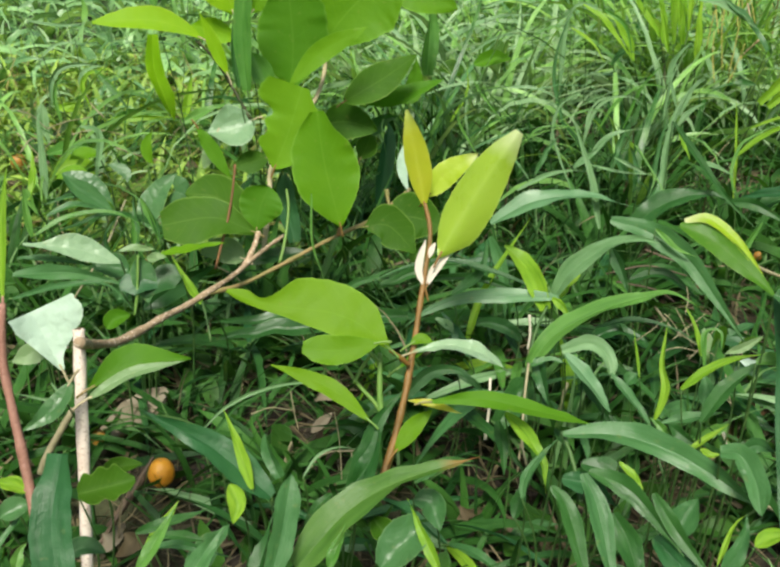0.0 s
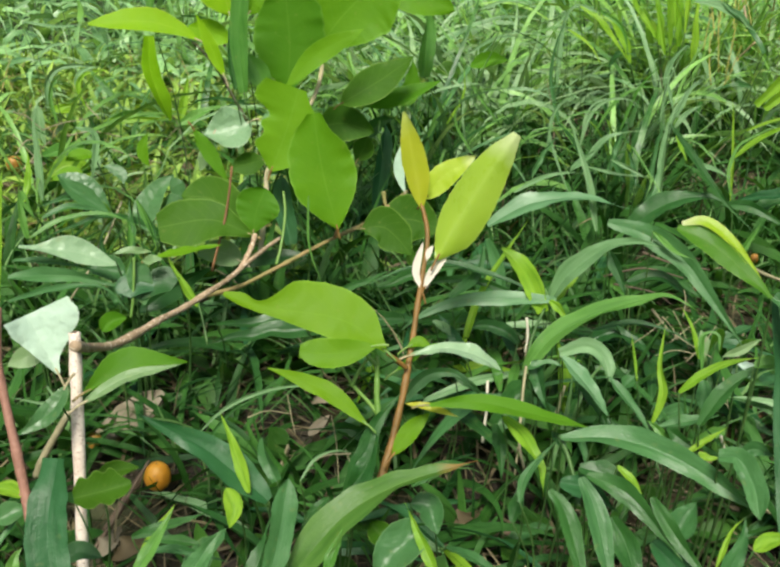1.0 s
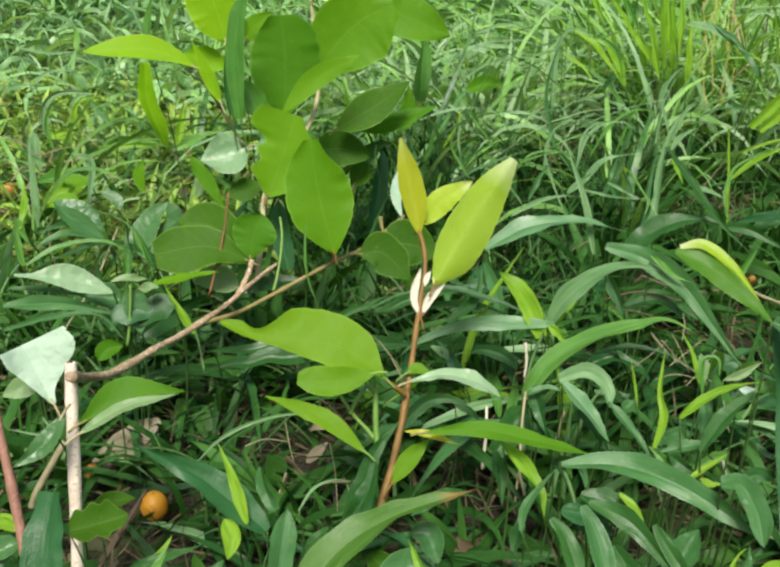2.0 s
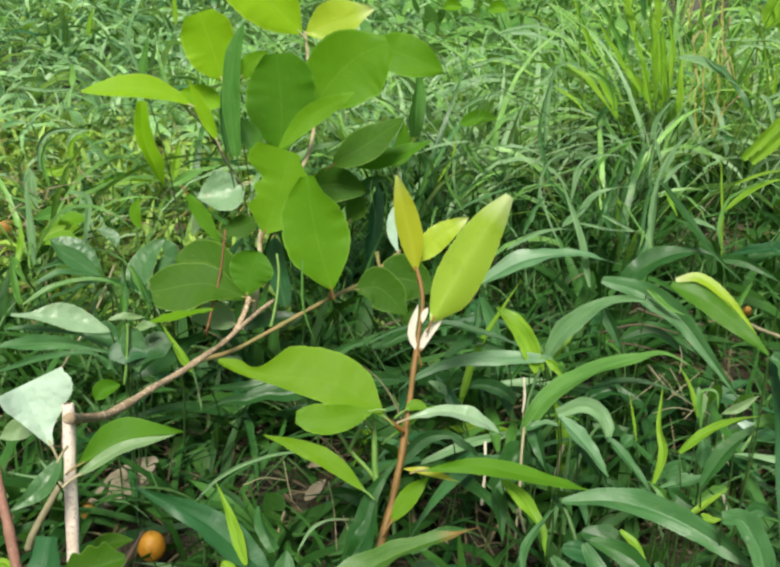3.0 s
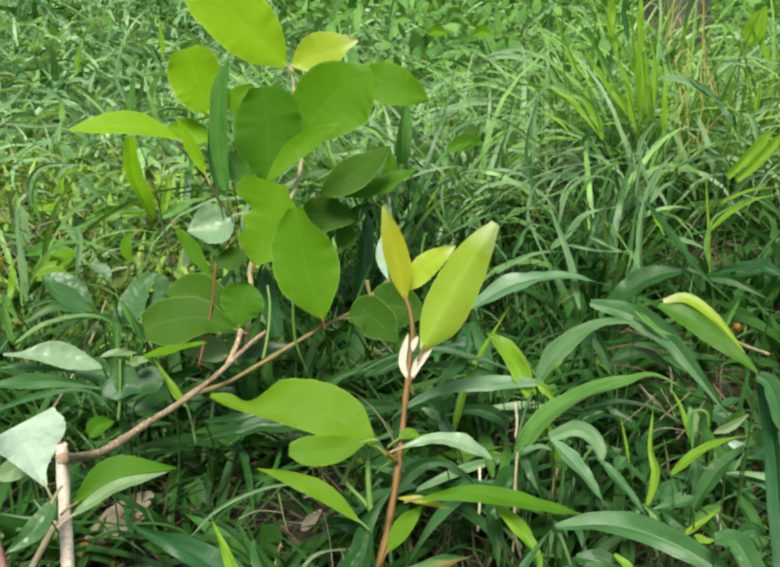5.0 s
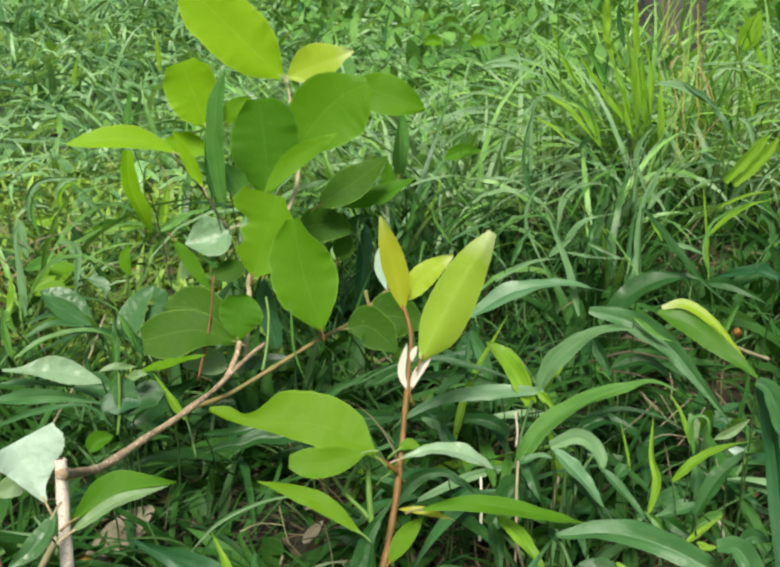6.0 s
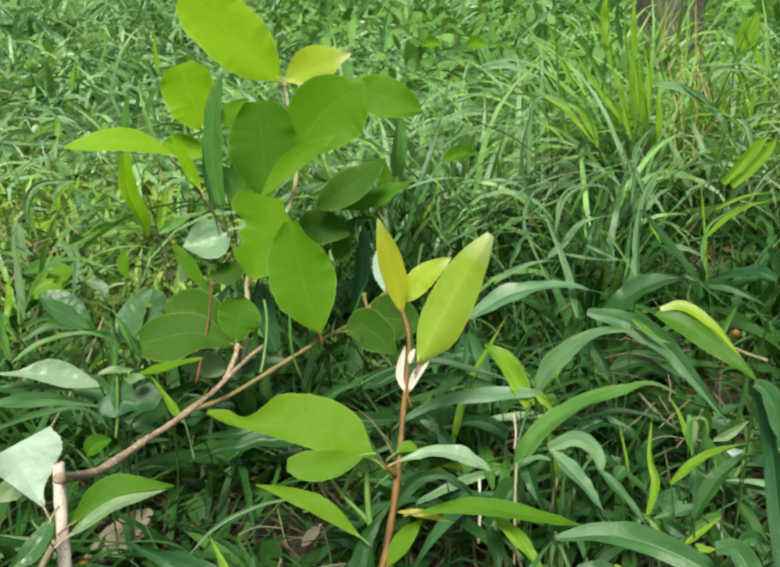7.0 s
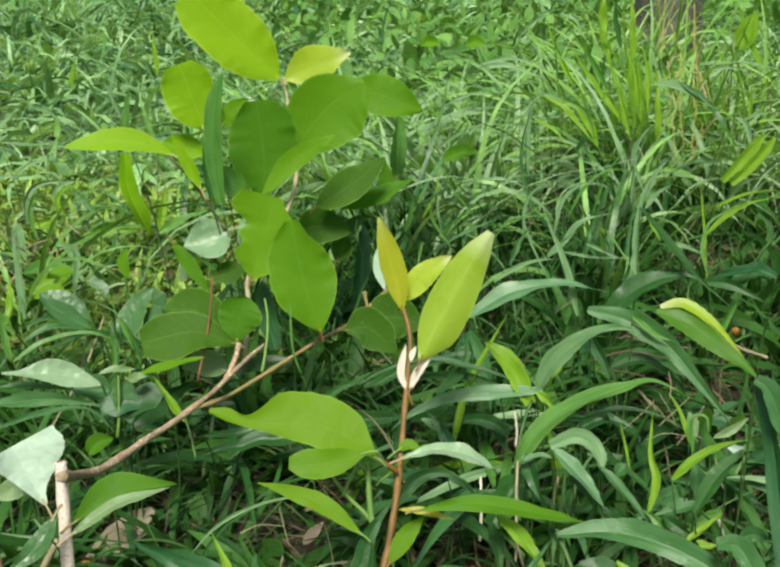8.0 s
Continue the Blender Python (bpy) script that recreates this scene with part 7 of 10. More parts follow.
dry_stalk = thing('dry_stalk', (0.4033, 1.1024, 0.2161), 'yellowed grass stem standing in the clump', 'stalk', 'dry stalks')
part('stalk', tube_mesh('stalk', [(0.4033, 1.1024, 0.2161), (0.4041, 1.1114, 0.2406), (0.4044, 1.1204, 0.2679)], 0.00084, 0.00059, 6, 0.1), gold, dry_stalk)

dry_stalk = thing('dry_stalk', (0.3768, 1.1153, 0.2458), 'yellowed grass stem standing in the clump', 'stalk', 'dry stalks')
part('stalk', tube_mesh('stalk', [(0.3768, 1.1153, 0.2458), (0.3860, 1.1157, 0.2229), (0.3976, 1.1152, 0.2027)], 0.00084, 0.00059, 6, 0.1), gold, dry_stalk)

dry_stalk = thing('dry_stalk', (0.4052, 1.0778, 0.0934), 'yellowed grass stem standing in the clump', 'stalk', 'dry stalks')
part('stalk', tube_mesh('stalk', [(0.4052, 1.0778, 0.0934), (0.4128, 1.0852, 0.1087), (0.4195, 1.0918, 0.1206)], 0.00084, 0.00059, 6, 0.1), gold, dry_stalk)

dry_stalk = thing('dry_stalk', (0.3896, 1.0945, 0.1411), 'yellowed grass stem standing in the clump', 'stalk', 'dry stalks')
part('stalk', tube_mesh('stalk', [(0.3896, 1.0945, 0.1411), (0.3916, 1.1060, 0.1718), (0.3920, 1.1175, 0.2053)], 0.00084, 0.00059, 6, 0.1), gold, dry_stalk)

dry_stalk = thing('dry_stalk', (0.4051, 1.0908, 0.1509), 'yellowed grass stem standing in the clump', 'stalk', 'dry stalks')
part('stalk', tube_mesh('stalk', [(0.4051, 1.0908, 0.1509), (0.4060, 1.1009, 0.1727), (0.4066, 1.1111, 0.1975)], 0.00084, 0.00059, 6, 0.1), gold, dry_stalk)

dry_stalk = thing('dry_stalk', (0.4161, 1.0769, 0.1566), 'pinkish tan withered stalk in the grass clump', 'stalk', 'dry stalks')
part('stalk', tube_mesh('stalk', [(0.4161, 1.0769, 0.1566), (0.4113, 1.0890, 0.1778), (0.4065, 1.1003, 0.1974)], 0.00115, 0.00081, 6, 0.1), withered, dry_stalk)

dry_stalk = thing('dry_stalk', (0.4095, 1.0907, 0.2262), 'pinkish tan withered stalk in the grass clump', 'stalk', 'dry stalks')
part('stalk', tube_mesh('stalk', [(0.4095, 1.0907, 0.2262), (0.4076, 1.0957, 0.2113), (0.4087, 1.0993, 0.1964)], 0.00115, 0.00081, 6, 0.1), withered, dry_stalk)

dry_stalk = thing('dry_stalk', (0.3709, 1.1001, 0.1962), 'pinkish tan withered stalk in the grass clump', 'stalk', 'dry stalks')
part('stalk', tube_mesh('stalk', [(0.3709, 1.1001, 0.1962), (0.3788, 1.1053, 0.2070), (0.3859, 1.1093, 0.2087)], 0.00115, 0.00081, 6, 0.1), withered, dry_stalk)

dry_stalk = thing('dry_stalk', (0.4255, 1.0699, 0.1404), 'pinkish tan withered stalk in the grass clump', 'stalk', 'dry stalks')
part('stalk', tube_mesh('stalk', [(0.4255, 1.0699, 0.1404), (0.4189, 1.0765, 0.1289), (0.4120, 1.0827, 0.1166)], 0.00115, 0.00081, 6, 0.1), withered, dry_stalk)

dry_stalk = thing('dry_stalk', (-0.3184, 0.7537, 0.0958), 'dry tan grass stalk standing among the grass', 'stalk', 'dry stalks')
part('stalk', tube_mesh('stalk', [(-0.3184, 0.7537, 0.0958), (-0.3104, 0.7654, 0.1054), (-0.3007, 0.7711, 0.0965)], 0.00061, 0.00043, 6, 0.1), straw, dry_stalk)

dry_stalk = thing('dry_stalk', (-0.3198, 0.7588, 0.1122), 'dry tan grass stalk standing among the grass', 'stalk', 'dry stalks')
part('stalk', tube_mesh('stalk', [(-0.3198, 0.7588, 0.1122), (-0.3124, 0.7625, 0.0995), (-0.2972, 0.7655, 0.0775)], 0.00061, 0.00043, 6, 0.1), straw, dry_stalk)

dry_stalk = thing('dry_stalk', (-0.3131, 0.7512, 0.0829), 'dry tan grass stalk standing among the grass', 'stalk', 'dry stalks')
part('stalk', tube_mesh('stalk', [(-0.3131, 0.7512, 0.0829), (-0.3051, 0.7630, 0.0924), (-0.2948, 0.7753, 0.1020)], 0.00061, 0.00043, 6, 0.1), straw, dry_stalk)

dry_stalk = thing('dry_stalk', (-0.3192, 0.7650, 0.1305), 'dry tan grass stalk standing among the grass', 'stalk', 'dry stalks')
part('stalk', tube_mesh('stalk', [(-0.3192, 0.7650, 0.1305), (-0.3098, 0.7717, 0.1239), (-0.3003, 0.7761, 0.1110)], 0.00061, 0.00043, 6, 0.1), straw, dry_stalk)

dry_stalk = thing('dry_stalk', (-0.2426, 0.7808, 0.0931), 'dry tan grass stalk standing among the grass', 'stalk', 'dry stalks')
part('stalk', tube_mesh('stalk', [(-0.2426, 0.7808, 0.0931), (-0.2232, 0.7879, 0.0834), (-0.2031, 0.7954, 0.0758)], 0.00061, 0.00043, 6, 0.1), straw, dry_stalk)

dry_stalk = thing('dry_stalk', (-0.2521, 0.7865, 0.1192), 'dry tan grass stalk standing among the grass', 'stalk', 'dry stalks')
part('stalk', tube_mesh('stalk', [(-0.2521, 0.7865, 0.1192), (-0.2630, 0.7907, 0.1294), (-0.2680, 0.7960, 0.1371)], 0.00061, 0.00043, 6, 0.1), straw, dry_stalk)

dry_stalk = thing('dry_stalk', (-0.2782, 0.7736, 0.1072), 'dry tan grass stalk standing among the grass', 'stalk', 'dry stalks')
part('stalk', tube_mesh('stalk', [(-0.2782, 0.7736, 0.1072), (-0.2597, 0.7851, 0.1080), (-0.2365, 0.7946, 0.1002)], 0.00061, 0.00043, 6, 0.1), straw, dry_stalk)

dry_stalk = thing('dry_stalk', (-0.2973, 0.7685, 0.1135), 'dry tan grass stalk standing among the grass', 'stalk', 'dry stalks')
part('stalk', tube_mesh('stalk', [(-0.2973, 0.7685, 0.1135), (-0.2832, 0.7797, 0.1168), (-0.2647, 0.7913, 0.1177)], 0.00061, 0.00043, 6, 0.1), straw, dry_stalk)

dry_stalk = thing('dry_stalk', (-0.0481, 0.4123, 0.0834), 'dry tan grass stalk standing among the grass', 'stalk', 'dry stalks')
part('stalk', tube_mesh('stalk', [(-0.0481, 0.4123, 0.0834), (-0.0455, 0.4071, 0.0713), (-0.0435, 0.4046, 0.0634)], 0.00035, 0.00025, 6, 0.1), straw, dry_stalk)

dry_stalk = thing('dry_stalk', (-0.0243, 0.4077, 0.0738), 'dry tan grass stalk standing among the grass', 'stalk', 'dry stalks')
part('stalk', tube_mesh('stalk', [(-0.0243, 0.4077, 0.0738), (-0.0211, 0.4006, 0.0598), (-0.0194, 0.3899, 0.0423)], 0.00035, 0.00025, 6, 0.1), straw, dry_stalk)

dry_stalk = thing('dry_stalk', (-0.0686, 0.4029, 0.0745), 'dry tan grass stalk standing among the grass', 'stalk', 'dry stalks')
part('stalk', tube_mesh('stalk', [(-0.0686, 0.4029, 0.0745), (-0.0587, 0.4082, 0.0753), (-0.0458, 0.4106, 0.0719)], 0.00035, 0.00025, 6, 0.1), straw, dry_stalk)

dry_stalk = thing('dry_stalk', (-0.0135, 0.3846, 0.0435), 'dry tan grass stalk standing among the grass', 'stalk', 'dry stalks')
part('stalk', tube_mesh('stalk', [(-0.0135, 0.3846, 0.0435), (-0.0136, 0.3945, 0.0516), (-0.0164, 0.4012, 0.0561)], 0.00035, 0.00025, 6, 0.1), straw, dry_stalk)

dead_leaf_b = thing('dead_leaf', (-0.0440, 0.4986, 0.0000), 'small tan dead leaf lying on the soil', 'dead leaf', 'dead leaves')
blade(dead_leaf_b, tan_leaf, [(-0.0440, 0.4786, 0.0076), (-0.0380, 0.4825, 0.0119), (-0.0306, 0.4874, 0.0177)], 0.0071, (0.0512, -0.5526, 0.8319), 'ovate', 0.55, curl=0.2, name='leaf', culms=False)

dry_stalk = thing('fallen_twig', (-0.1497, 0.3574, 0.0131), 'brown fallen twig lying on the soil', 'twig', 'dry stalks')
part('stalk', tube_mesh('stalk', [(-0.1497, 0.3574, 0.0131), (-0.1372, 0.3789, 0.0269), (-0.1237, 0.4024, 0.0453)], 0.00113, 0.00080, 6, 0.1), brown, dry_stalk)

dead_leaf_c = thing('dead_leaf', (0.0335, 0.4047, 0.0000), 'curled rusty brown dead leaf on the soil', 'dead leaf', 'dead leaves')
blade(dead_leaf_c, rust_leaf, [(0.0335, 0.3847, 0.0040), (0.0495, 0.3888, 0.0040), (0.0698, 0.3903, 0.0060)], 0.0083, (-0.0594, -0.4978, 0.8652), 'ovate', 0.55, curl=0.4, name='leaf', culms=False)

grass_l = thing('grass_shoot', (-0.0178, 0.5309, 0.0000), 'bluish dark green broad-bladed grass shoot rooted in the soil', 'grass', 'grass shoots')
leaf(grass_l, dark, (0.0171, 0.5449, 0.0577), (-0.0468, 0.5344, 0.0630), (-0.1139, 0.5142, 0.0666), 0.0153, 'blade', (0.1914, -0.5893, 0.7849), 0.15, name='blade')
culm(grass_l, (0.0049, 0.5400, -0.0040), (0.0171, 0.5449, 0.0577), 0.0007)
leaf(grass_l, dark, (-0.0361, 0.5225, 0.0608), (-0.0715, 0.5184, 0.0602), (-0.1105, 0.5088, 0.0561), 0.0143, 'blade', (0.0624, -0.6120, 0.7884), 0.15, name='blade')
culm(grass_l, (-0.0297, 0.5255, -0.0040), (-0.0361, 0.5225, 0.0608), 0.0007)
leaf(grass_l, dark, (-0.0045, 0.4947, 0.0510), (-0.0220, 0.5130, 0.0629), (-0.0403, 0.5293, 0.0734), 0.0134, 'blade', (-0.0481, -0.5775, 0.8150), 0.15, name='blade')
culm(grass_l, (-0.0091, 0.5074, -0.0040), (-0.0045, 0.4947, 0.0510), 0.0007)
leaf(grass_l, gras, (-0.0476, 0.5136, 0.0672), (-0.0236, 0.5345, 0.0813), (0.0096, 0.5516, 0.0919), 0.0074, 'blade', (0.0467, -0.5923, 0.8043), 0.15, name='blade')
culm(grass_l, (-0.0372, 0.5197, -0.0040), (-0.0476, 0.5136, 0.0672), 0.0007)

grass_r = thing('grass_shoot', (0.3524, 1.0311, 0.0000), 'bright light green broad-bladed grass shoot rooted in the soil', 'grass', 'grass shoots')
leaf(grass_r, brig, (0.3410, 0.8052, 0.1359), (0.3604, 0.8030, 0.1582), (0.3753, 0.8016, 0.1796), 0.0096, 'blade2', (-0.3079, -0.9371, 0.1646), 0.20, name='blade')
culm(grass_r, (0.3450, 0.8843, -0.0040), (0.3410, 0.8052, 0.1359), 0.0007)
leaf(grass_r, brig, (0.3338, 0.8088, 0.1380), (0.3526, 0.8075, 0.1620), (0.3677, 0.8055, 0.1812), 0.0096, 'blade2', (-0.3045, -0.9378, 0.1670), 0.20, name='blade')
culm(grass_r, (0.3403, 0.8866, -0.0040), (0.3338, 0.8088, 0.1380), 0.0007)
leaf(grass_r, brig, (0.3824, 1.4431, 0.1851), (0.3799, 1.4480, 0.2220), (0.3811, 1.4519, 0.2728), 0.0164, 'blade', (0.0063, -0.9950, 0.0999), 0.20, name='blade')
culm(grass_r, (0.3719, 1.2989, -0.0040), (0.3824, 1.4431, 0.1851), 0.0007)

grass_ad = thing('grass_shoot', (0.0621, 0.4896, 0.0000), 'bluish dark green broad-bladed grass shoot rooted in the soil', 'grass', 'grass shoots')
leaf(grass_ad, blue, (0.0551, 0.4868, 0.0620), (0.0467, 0.4991, 0.0714), (0.0368, 0.5112, 0.0812), 0.0086, 'blade', (-0.0016, -0.6202, 0.7845), 0.20, name='blade')
culm(grass_ad, (0.0576, 0.4878, -0.0040), (0.0551, 0.4868, 0.0620), 0.0007)
leaf(grass_ad, gras, (-0.0016, 0.5548, 0.0758), (0.0295, 0.5636, 0.0834), (0.0563, 0.5687, 0.0864), 0.0079, 'blade', (0.0046, -0.6211, 0.7837), 0.20, name='blade')
culm(grass_ad, (0.0207, 0.5320, -0.0040), (-0.0016, 0.5548, 0.0758), 0.0007)
leaf(grass_ad, brig, (0.1070, 0.5063, 0.0901), (0.1193, 0.5198, 0.0992), (0.1356, 0.5332, 0.1113), 0.0063, 'blade', (0.0013, -0.6210, 0.7838), 0.20, name='blade')
culm(grass_ad, (0.0913, 0.5004, -0.0040), (0.1070, 0.5063, 0.0901), 0.0007)
leaf(grass_ad, gras, (0.0690, 0.4379, 0.0457), (0.0796, 0.4492, 0.0556), (0.0896, 0.4595, 0.0647), 0.0162, 'blade2', (-0.0228, -0.6466, 0.7625), 0.20, name='blade')
culm(grass_ad, (0.0666, 0.4560, -0.0040), (0.0690, 0.4379, 0.0457), 0.0007)
leaf(grass_ad, gras, (0.0812, 0.4021, 0.0193), (0.0842, 0.4083, 0.0354), (0.0981, 0.4128, 0.0535), 0.0052, 'blade', (-0.0854, -0.9382, 0.3353), 0.20, name='blade')
culm(grass_ad, (0.0745, 0.4327, -0.0040), (0.0812, 0.4021, 0.0193), 0.0007)

grass_ae = thing('grass_shoot', (-0.0975, 0.3573, 0.0000), 'fresh green broad-bladed grass shoot rooted in the soil', 'grass', 'grass shoots')
leaf(grass_ae, glos, (-0.0851, 0.3040, 0.0501), (-0.0765, 0.3203, 0.0569), (-0.0684, 0.3331, 0.0613), 0.0127, 'blade', (0.1296, -0.4195, 0.8985), 0.20, name='blade')
culm(grass_ae, (-0.0895, 0.3227, -0.0040), (-0.0851, 0.3040, 0.0501), 0.0007)
leaf(grass_ae, brig, (-0.1101, 0.3188, 0.0438), (-0.1029, 0.3325, 0.0556), (-0.0950, 0.3438, 0.0656), 0.0071, 'blade', (0.1292, -0.6936, 0.7087), 0.20, name='blade')
culm(grass_ae, (-0.1057, 0.3323, -0.0040), (-0.1101, 0.3188, 0.0438), 0.0007)
leaf(grass_ae, gras, (-0.0973, 0.4131, 0.0381), (-0.0799, 0.4237, 0.0643), (-0.0455, 0.4267, 0.0789), 0.0020, 'blade', (-0.0980, -0.8998, 0.4251), 0.10, name='blade')
culm(grass_ae, (-0.0974, 0.3936, -0.0040), (-0.0973, 0.4131, 0.0381), 0.0007)

grass_y = thing('grass_shoot', (0.3008, 1.5518, 0.0000), 'fresh green broad-bladed grass shoot rooted in the soil', 'grass', 'grass shoots')
leaf(grass_y, bladeg, (0.2350, 1.3174, 0.0300), (0.2393, 1.3322, 0.0972), (0.2691, 1.3330, 0.1303), 0.0120, 'blade', (-0.2668, -0.9344, 0.2359), 0.20, name='blade')
culm(grass_y, (0.2581, 1.3995, -0.0040), (0.2350, 1.3174, 0.0300), 0.0007)
leaf(grass_y, bladeg, (0.3666, 1.7623, 0.0697), (0.2873, 1.7819, 0.1022), (0.2259, 1.7914, 0.1073), 0.0164, 'blade', (0.0722, -0.6390, 0.7658), 0.20, name='blade')
culm(grass_y, (0.3436, 1.6886, -0.0040), (0.3666, 1.7623, 0.0697), 0.0007)

grass_z = thing('grass_shoot', (0.3729, 1.1331, 0.0000), 'fresh green broad-bladed grass shoot rooted in the soil', 'grass', 'grass shoots')
leaf(grass_z, brig, (0.3304, 1.0808, 0.1314), (0.3257, 1.0925, 0.1841), (0.3210, 1.1010, 0.2323), 0.0104, 'blade', (0.0304, -0.9795, 0.1993), 0.20, name='blade')
culm(grass_z, (0.3453, 1.0991, -0.0040), (0.3304, 1.0808, 0.1314), 0.0007)
leaf(grass_z, brig, (0.3398, 1.0779, 0.1316), (0.3369, 1.0871, 0.1729), (0.3335, 1.0955, 0.2183), 0.0093, 'blade', (0.0237, -0.9795, 0.2000), 0.20, name='blade')
culm(grass_z, (0.3514, 1.0973, -0.0040), (0.3398, 1.0779, 0.1316), 0.0007)
leaf(grass_z, brig, (0.3199, 1.0838, 0.1310), (0.3132, 1.0935, 0.1695), (0.2995, 1.1043, 0.2123), 0.0094, 'blade', (0.0645, -0.9637, 0.2592), 0.20, name='blade')
culm(grass_z, (0.3384, 1.1011, -0.0040), (0.3199, 1.0838, 0.1310), 0.0007)
leaf(grass_z, brig, (0.3565, 1.0677, 0.1105), (0.3558, 1.0780, 0.1562), (0.3525, 1.0871, 0.2016), 0.0093, 'blade', (0.0137, -0.9777, 0.2093), 0.20, name='blade')
culm(grass_z, (0.3622, 1.0906, -0.0040), (0.3565, 1.0677, 0.1105), 0.0007)
leaf(grass_z, brig, (0.3165, 1.0863, 0.1379), (0.2878, 1.1019, 0.1778), (0.2586, 1.1161, 0.2236), 0.0084, 'blade', (0.0857, -0.9220, 0.3776), 0.20, name='blade')
culm(grass_z, (0.3362, 1.1027, -0.0040), (0.3165, 1.0863, 0.1379), 0.0007)
leaf(grass_z, teal_blade, (0.4094, 1.0011, 0.1423), (0.3850, 1.0170, 0.1724), (0.3583, 1.0307, 0.1942), 0.0119, 'blade', (0.1919, -0.7595, 0.6215), 0.20, name='blade')
culm(grass_z, (0.3966, 1.0473, -0.0040), (0.4094, 1.0011, 0.1423), 0.0007)
leaf(grass_z, bladeg, (0.4102, 1.1196, 0.1939), (0.4458, 1.0800, 0.2022), (0.4852, 1.0345, 0.1987), 0.0063, 'blade', (-0.3804, -0.2868, 0.8792), 0.20, name='blade')
culm(grass_z, (0.3971, 1.1243, -0.0040), (0.4102, 1.1196, 0.1939), 0.0007)
leaf(grass_z, gras, (0.2425, 0.9970, 0.1250), (0.2557, 0.9976, 0.1413), (0.2714, 0.9923, 0.1364), 0.0074, 'blade', (-0.3730, -0.6117, 0.6976), 0.20, name='blade')
culm(grass_z, (0.2882, 1.0446, -0.0040), (0.2425, 0.9970, 0.1250), 0.0007)
leaf(grass_z, brig, (0.2636, 0.9931, 0.1309), (0.2478, 1.0042, 0.1625), (0.2213, 1.0139, 0.1808), 0.0093, 'blade', (0.2538, -0.7976, 0.5472), 0.20, name='blade')
culm(grass_z, (0.3018, 1.0421, -0.0040), (0.2636, 0.9931, 0.1309), 0.0007)
leaf(grass_z, brig, (0.4248, 1.4283, 0.1629), (0.4249, 1.4339, 0.2071), (0.4166, 1.4422, 0.2723), 0.0114, 'blade', (0.0306, -0.9913, 0.1282), 0.20, name='blade')
culm(grass_z, (0.4066, 1.3250, -0.0040), (0.4248, 1.4283, 0.1629), 0.0007)
leaf(grass_z, gras, (0.4079, 1.4352, 0.1777), (0.4018, 1.4413, 0.2145), (0.4011, 1.4466, 0.2725), 0.0098, 'blade', (0.0301, -0.9922, 0.1210), 0.20, name='blade')
culm(grass_z, (0.3956, 1.3295, -0.0040), (0.4079, 1.4352, 0.1777), 0.0007)
leaf(grass_z, bladeg, (0.4181, 1.3258, 0.1699), (0.4290, 1.3261, 0.1974), (0.4425, 1.3270, 0.2448), 0.0061, 'blade', (-0.1609, -0.9846, 0.0687), 0.20, name='blade')
culm(grass_z, (0.4023, 1.2584, -0.0040), (0.4181, 1.3258, 0.1699), 0.0007)
leaf(grass_z, brig, (0.5222, 1.1805, 0.1804), (0.5038, 1.1936, 0.2169), (0.4905, 1.2032, 0.2535), 0.0122, 'blade', (0.0788, -0.9419, 0.3266), 0.20, name='blade')
culm(grass_z, (0.4699, 1.1639, -0.0040), (0.5222, 1.1805, 0.1804), 0.0007)
leaf(grass_z, gras, (0.3837, 0.9496, 0.1184), (0.3647, 0.9568, 0.1174), (0.3404, 0.9625, 0.1058), 0.0068, 'blade', (-0.3822, -0.5597, 0.7353), 0.20, name='blade')
culm(grass_z, (0.3799, 1.0139, -0.0040), (0.3837, 0.9496, 0.1184), 0.0007)
leaf(grass_z, gras, (0.4484, 0.9902, 0.1728), (0.4347, 0.9940, 0.1617), (0.4260, 0.9891, 0.1240), 0.0048, 'blade', (-0.4083, -0.8893, 0.2062), 0.20, name='blade')
culm(grass_z, (0.4220, 1.0402, -0.0040), (0.4484, 0.9902, 0.1728), 0.0007)

grass_cb = thing('grass_shoot', (0.2873, 0.6541, 0.0000), 'bluish dark green broad-bladed grass shoot rooted in the soil', 'grass', 'grass shoots')
leaf(grass_cb, mid_blade, (0.2742, 0.6735, 0.1031), (0.2803, 0.6942, 0.1357), (0.3225, 0.6943, 0.1576), 0.0030, 'blade', (-0.2723, -0.7940, 0.5435), 0.20, name='blade')
culm(grass_cb, (0.2788, 0.6667, -0.0040), (0.2742, 0.6735, 0.1031), 0.0007)
leaf(grass_cb, deep_blade, (0.3003, 0.6108, 0.1209), (0.2840, 0.6249, 0.1221), (0.2630, 0.6360, 0.1128), 0.0111, 'blade', (-0.4479, -0.4079, 0.7956), 0.20, name='blade')
culm(grass_cb, (0.2958, 0.6260, -0.0040), (0.3003, 0.6108, 0.1209), 0.0007)

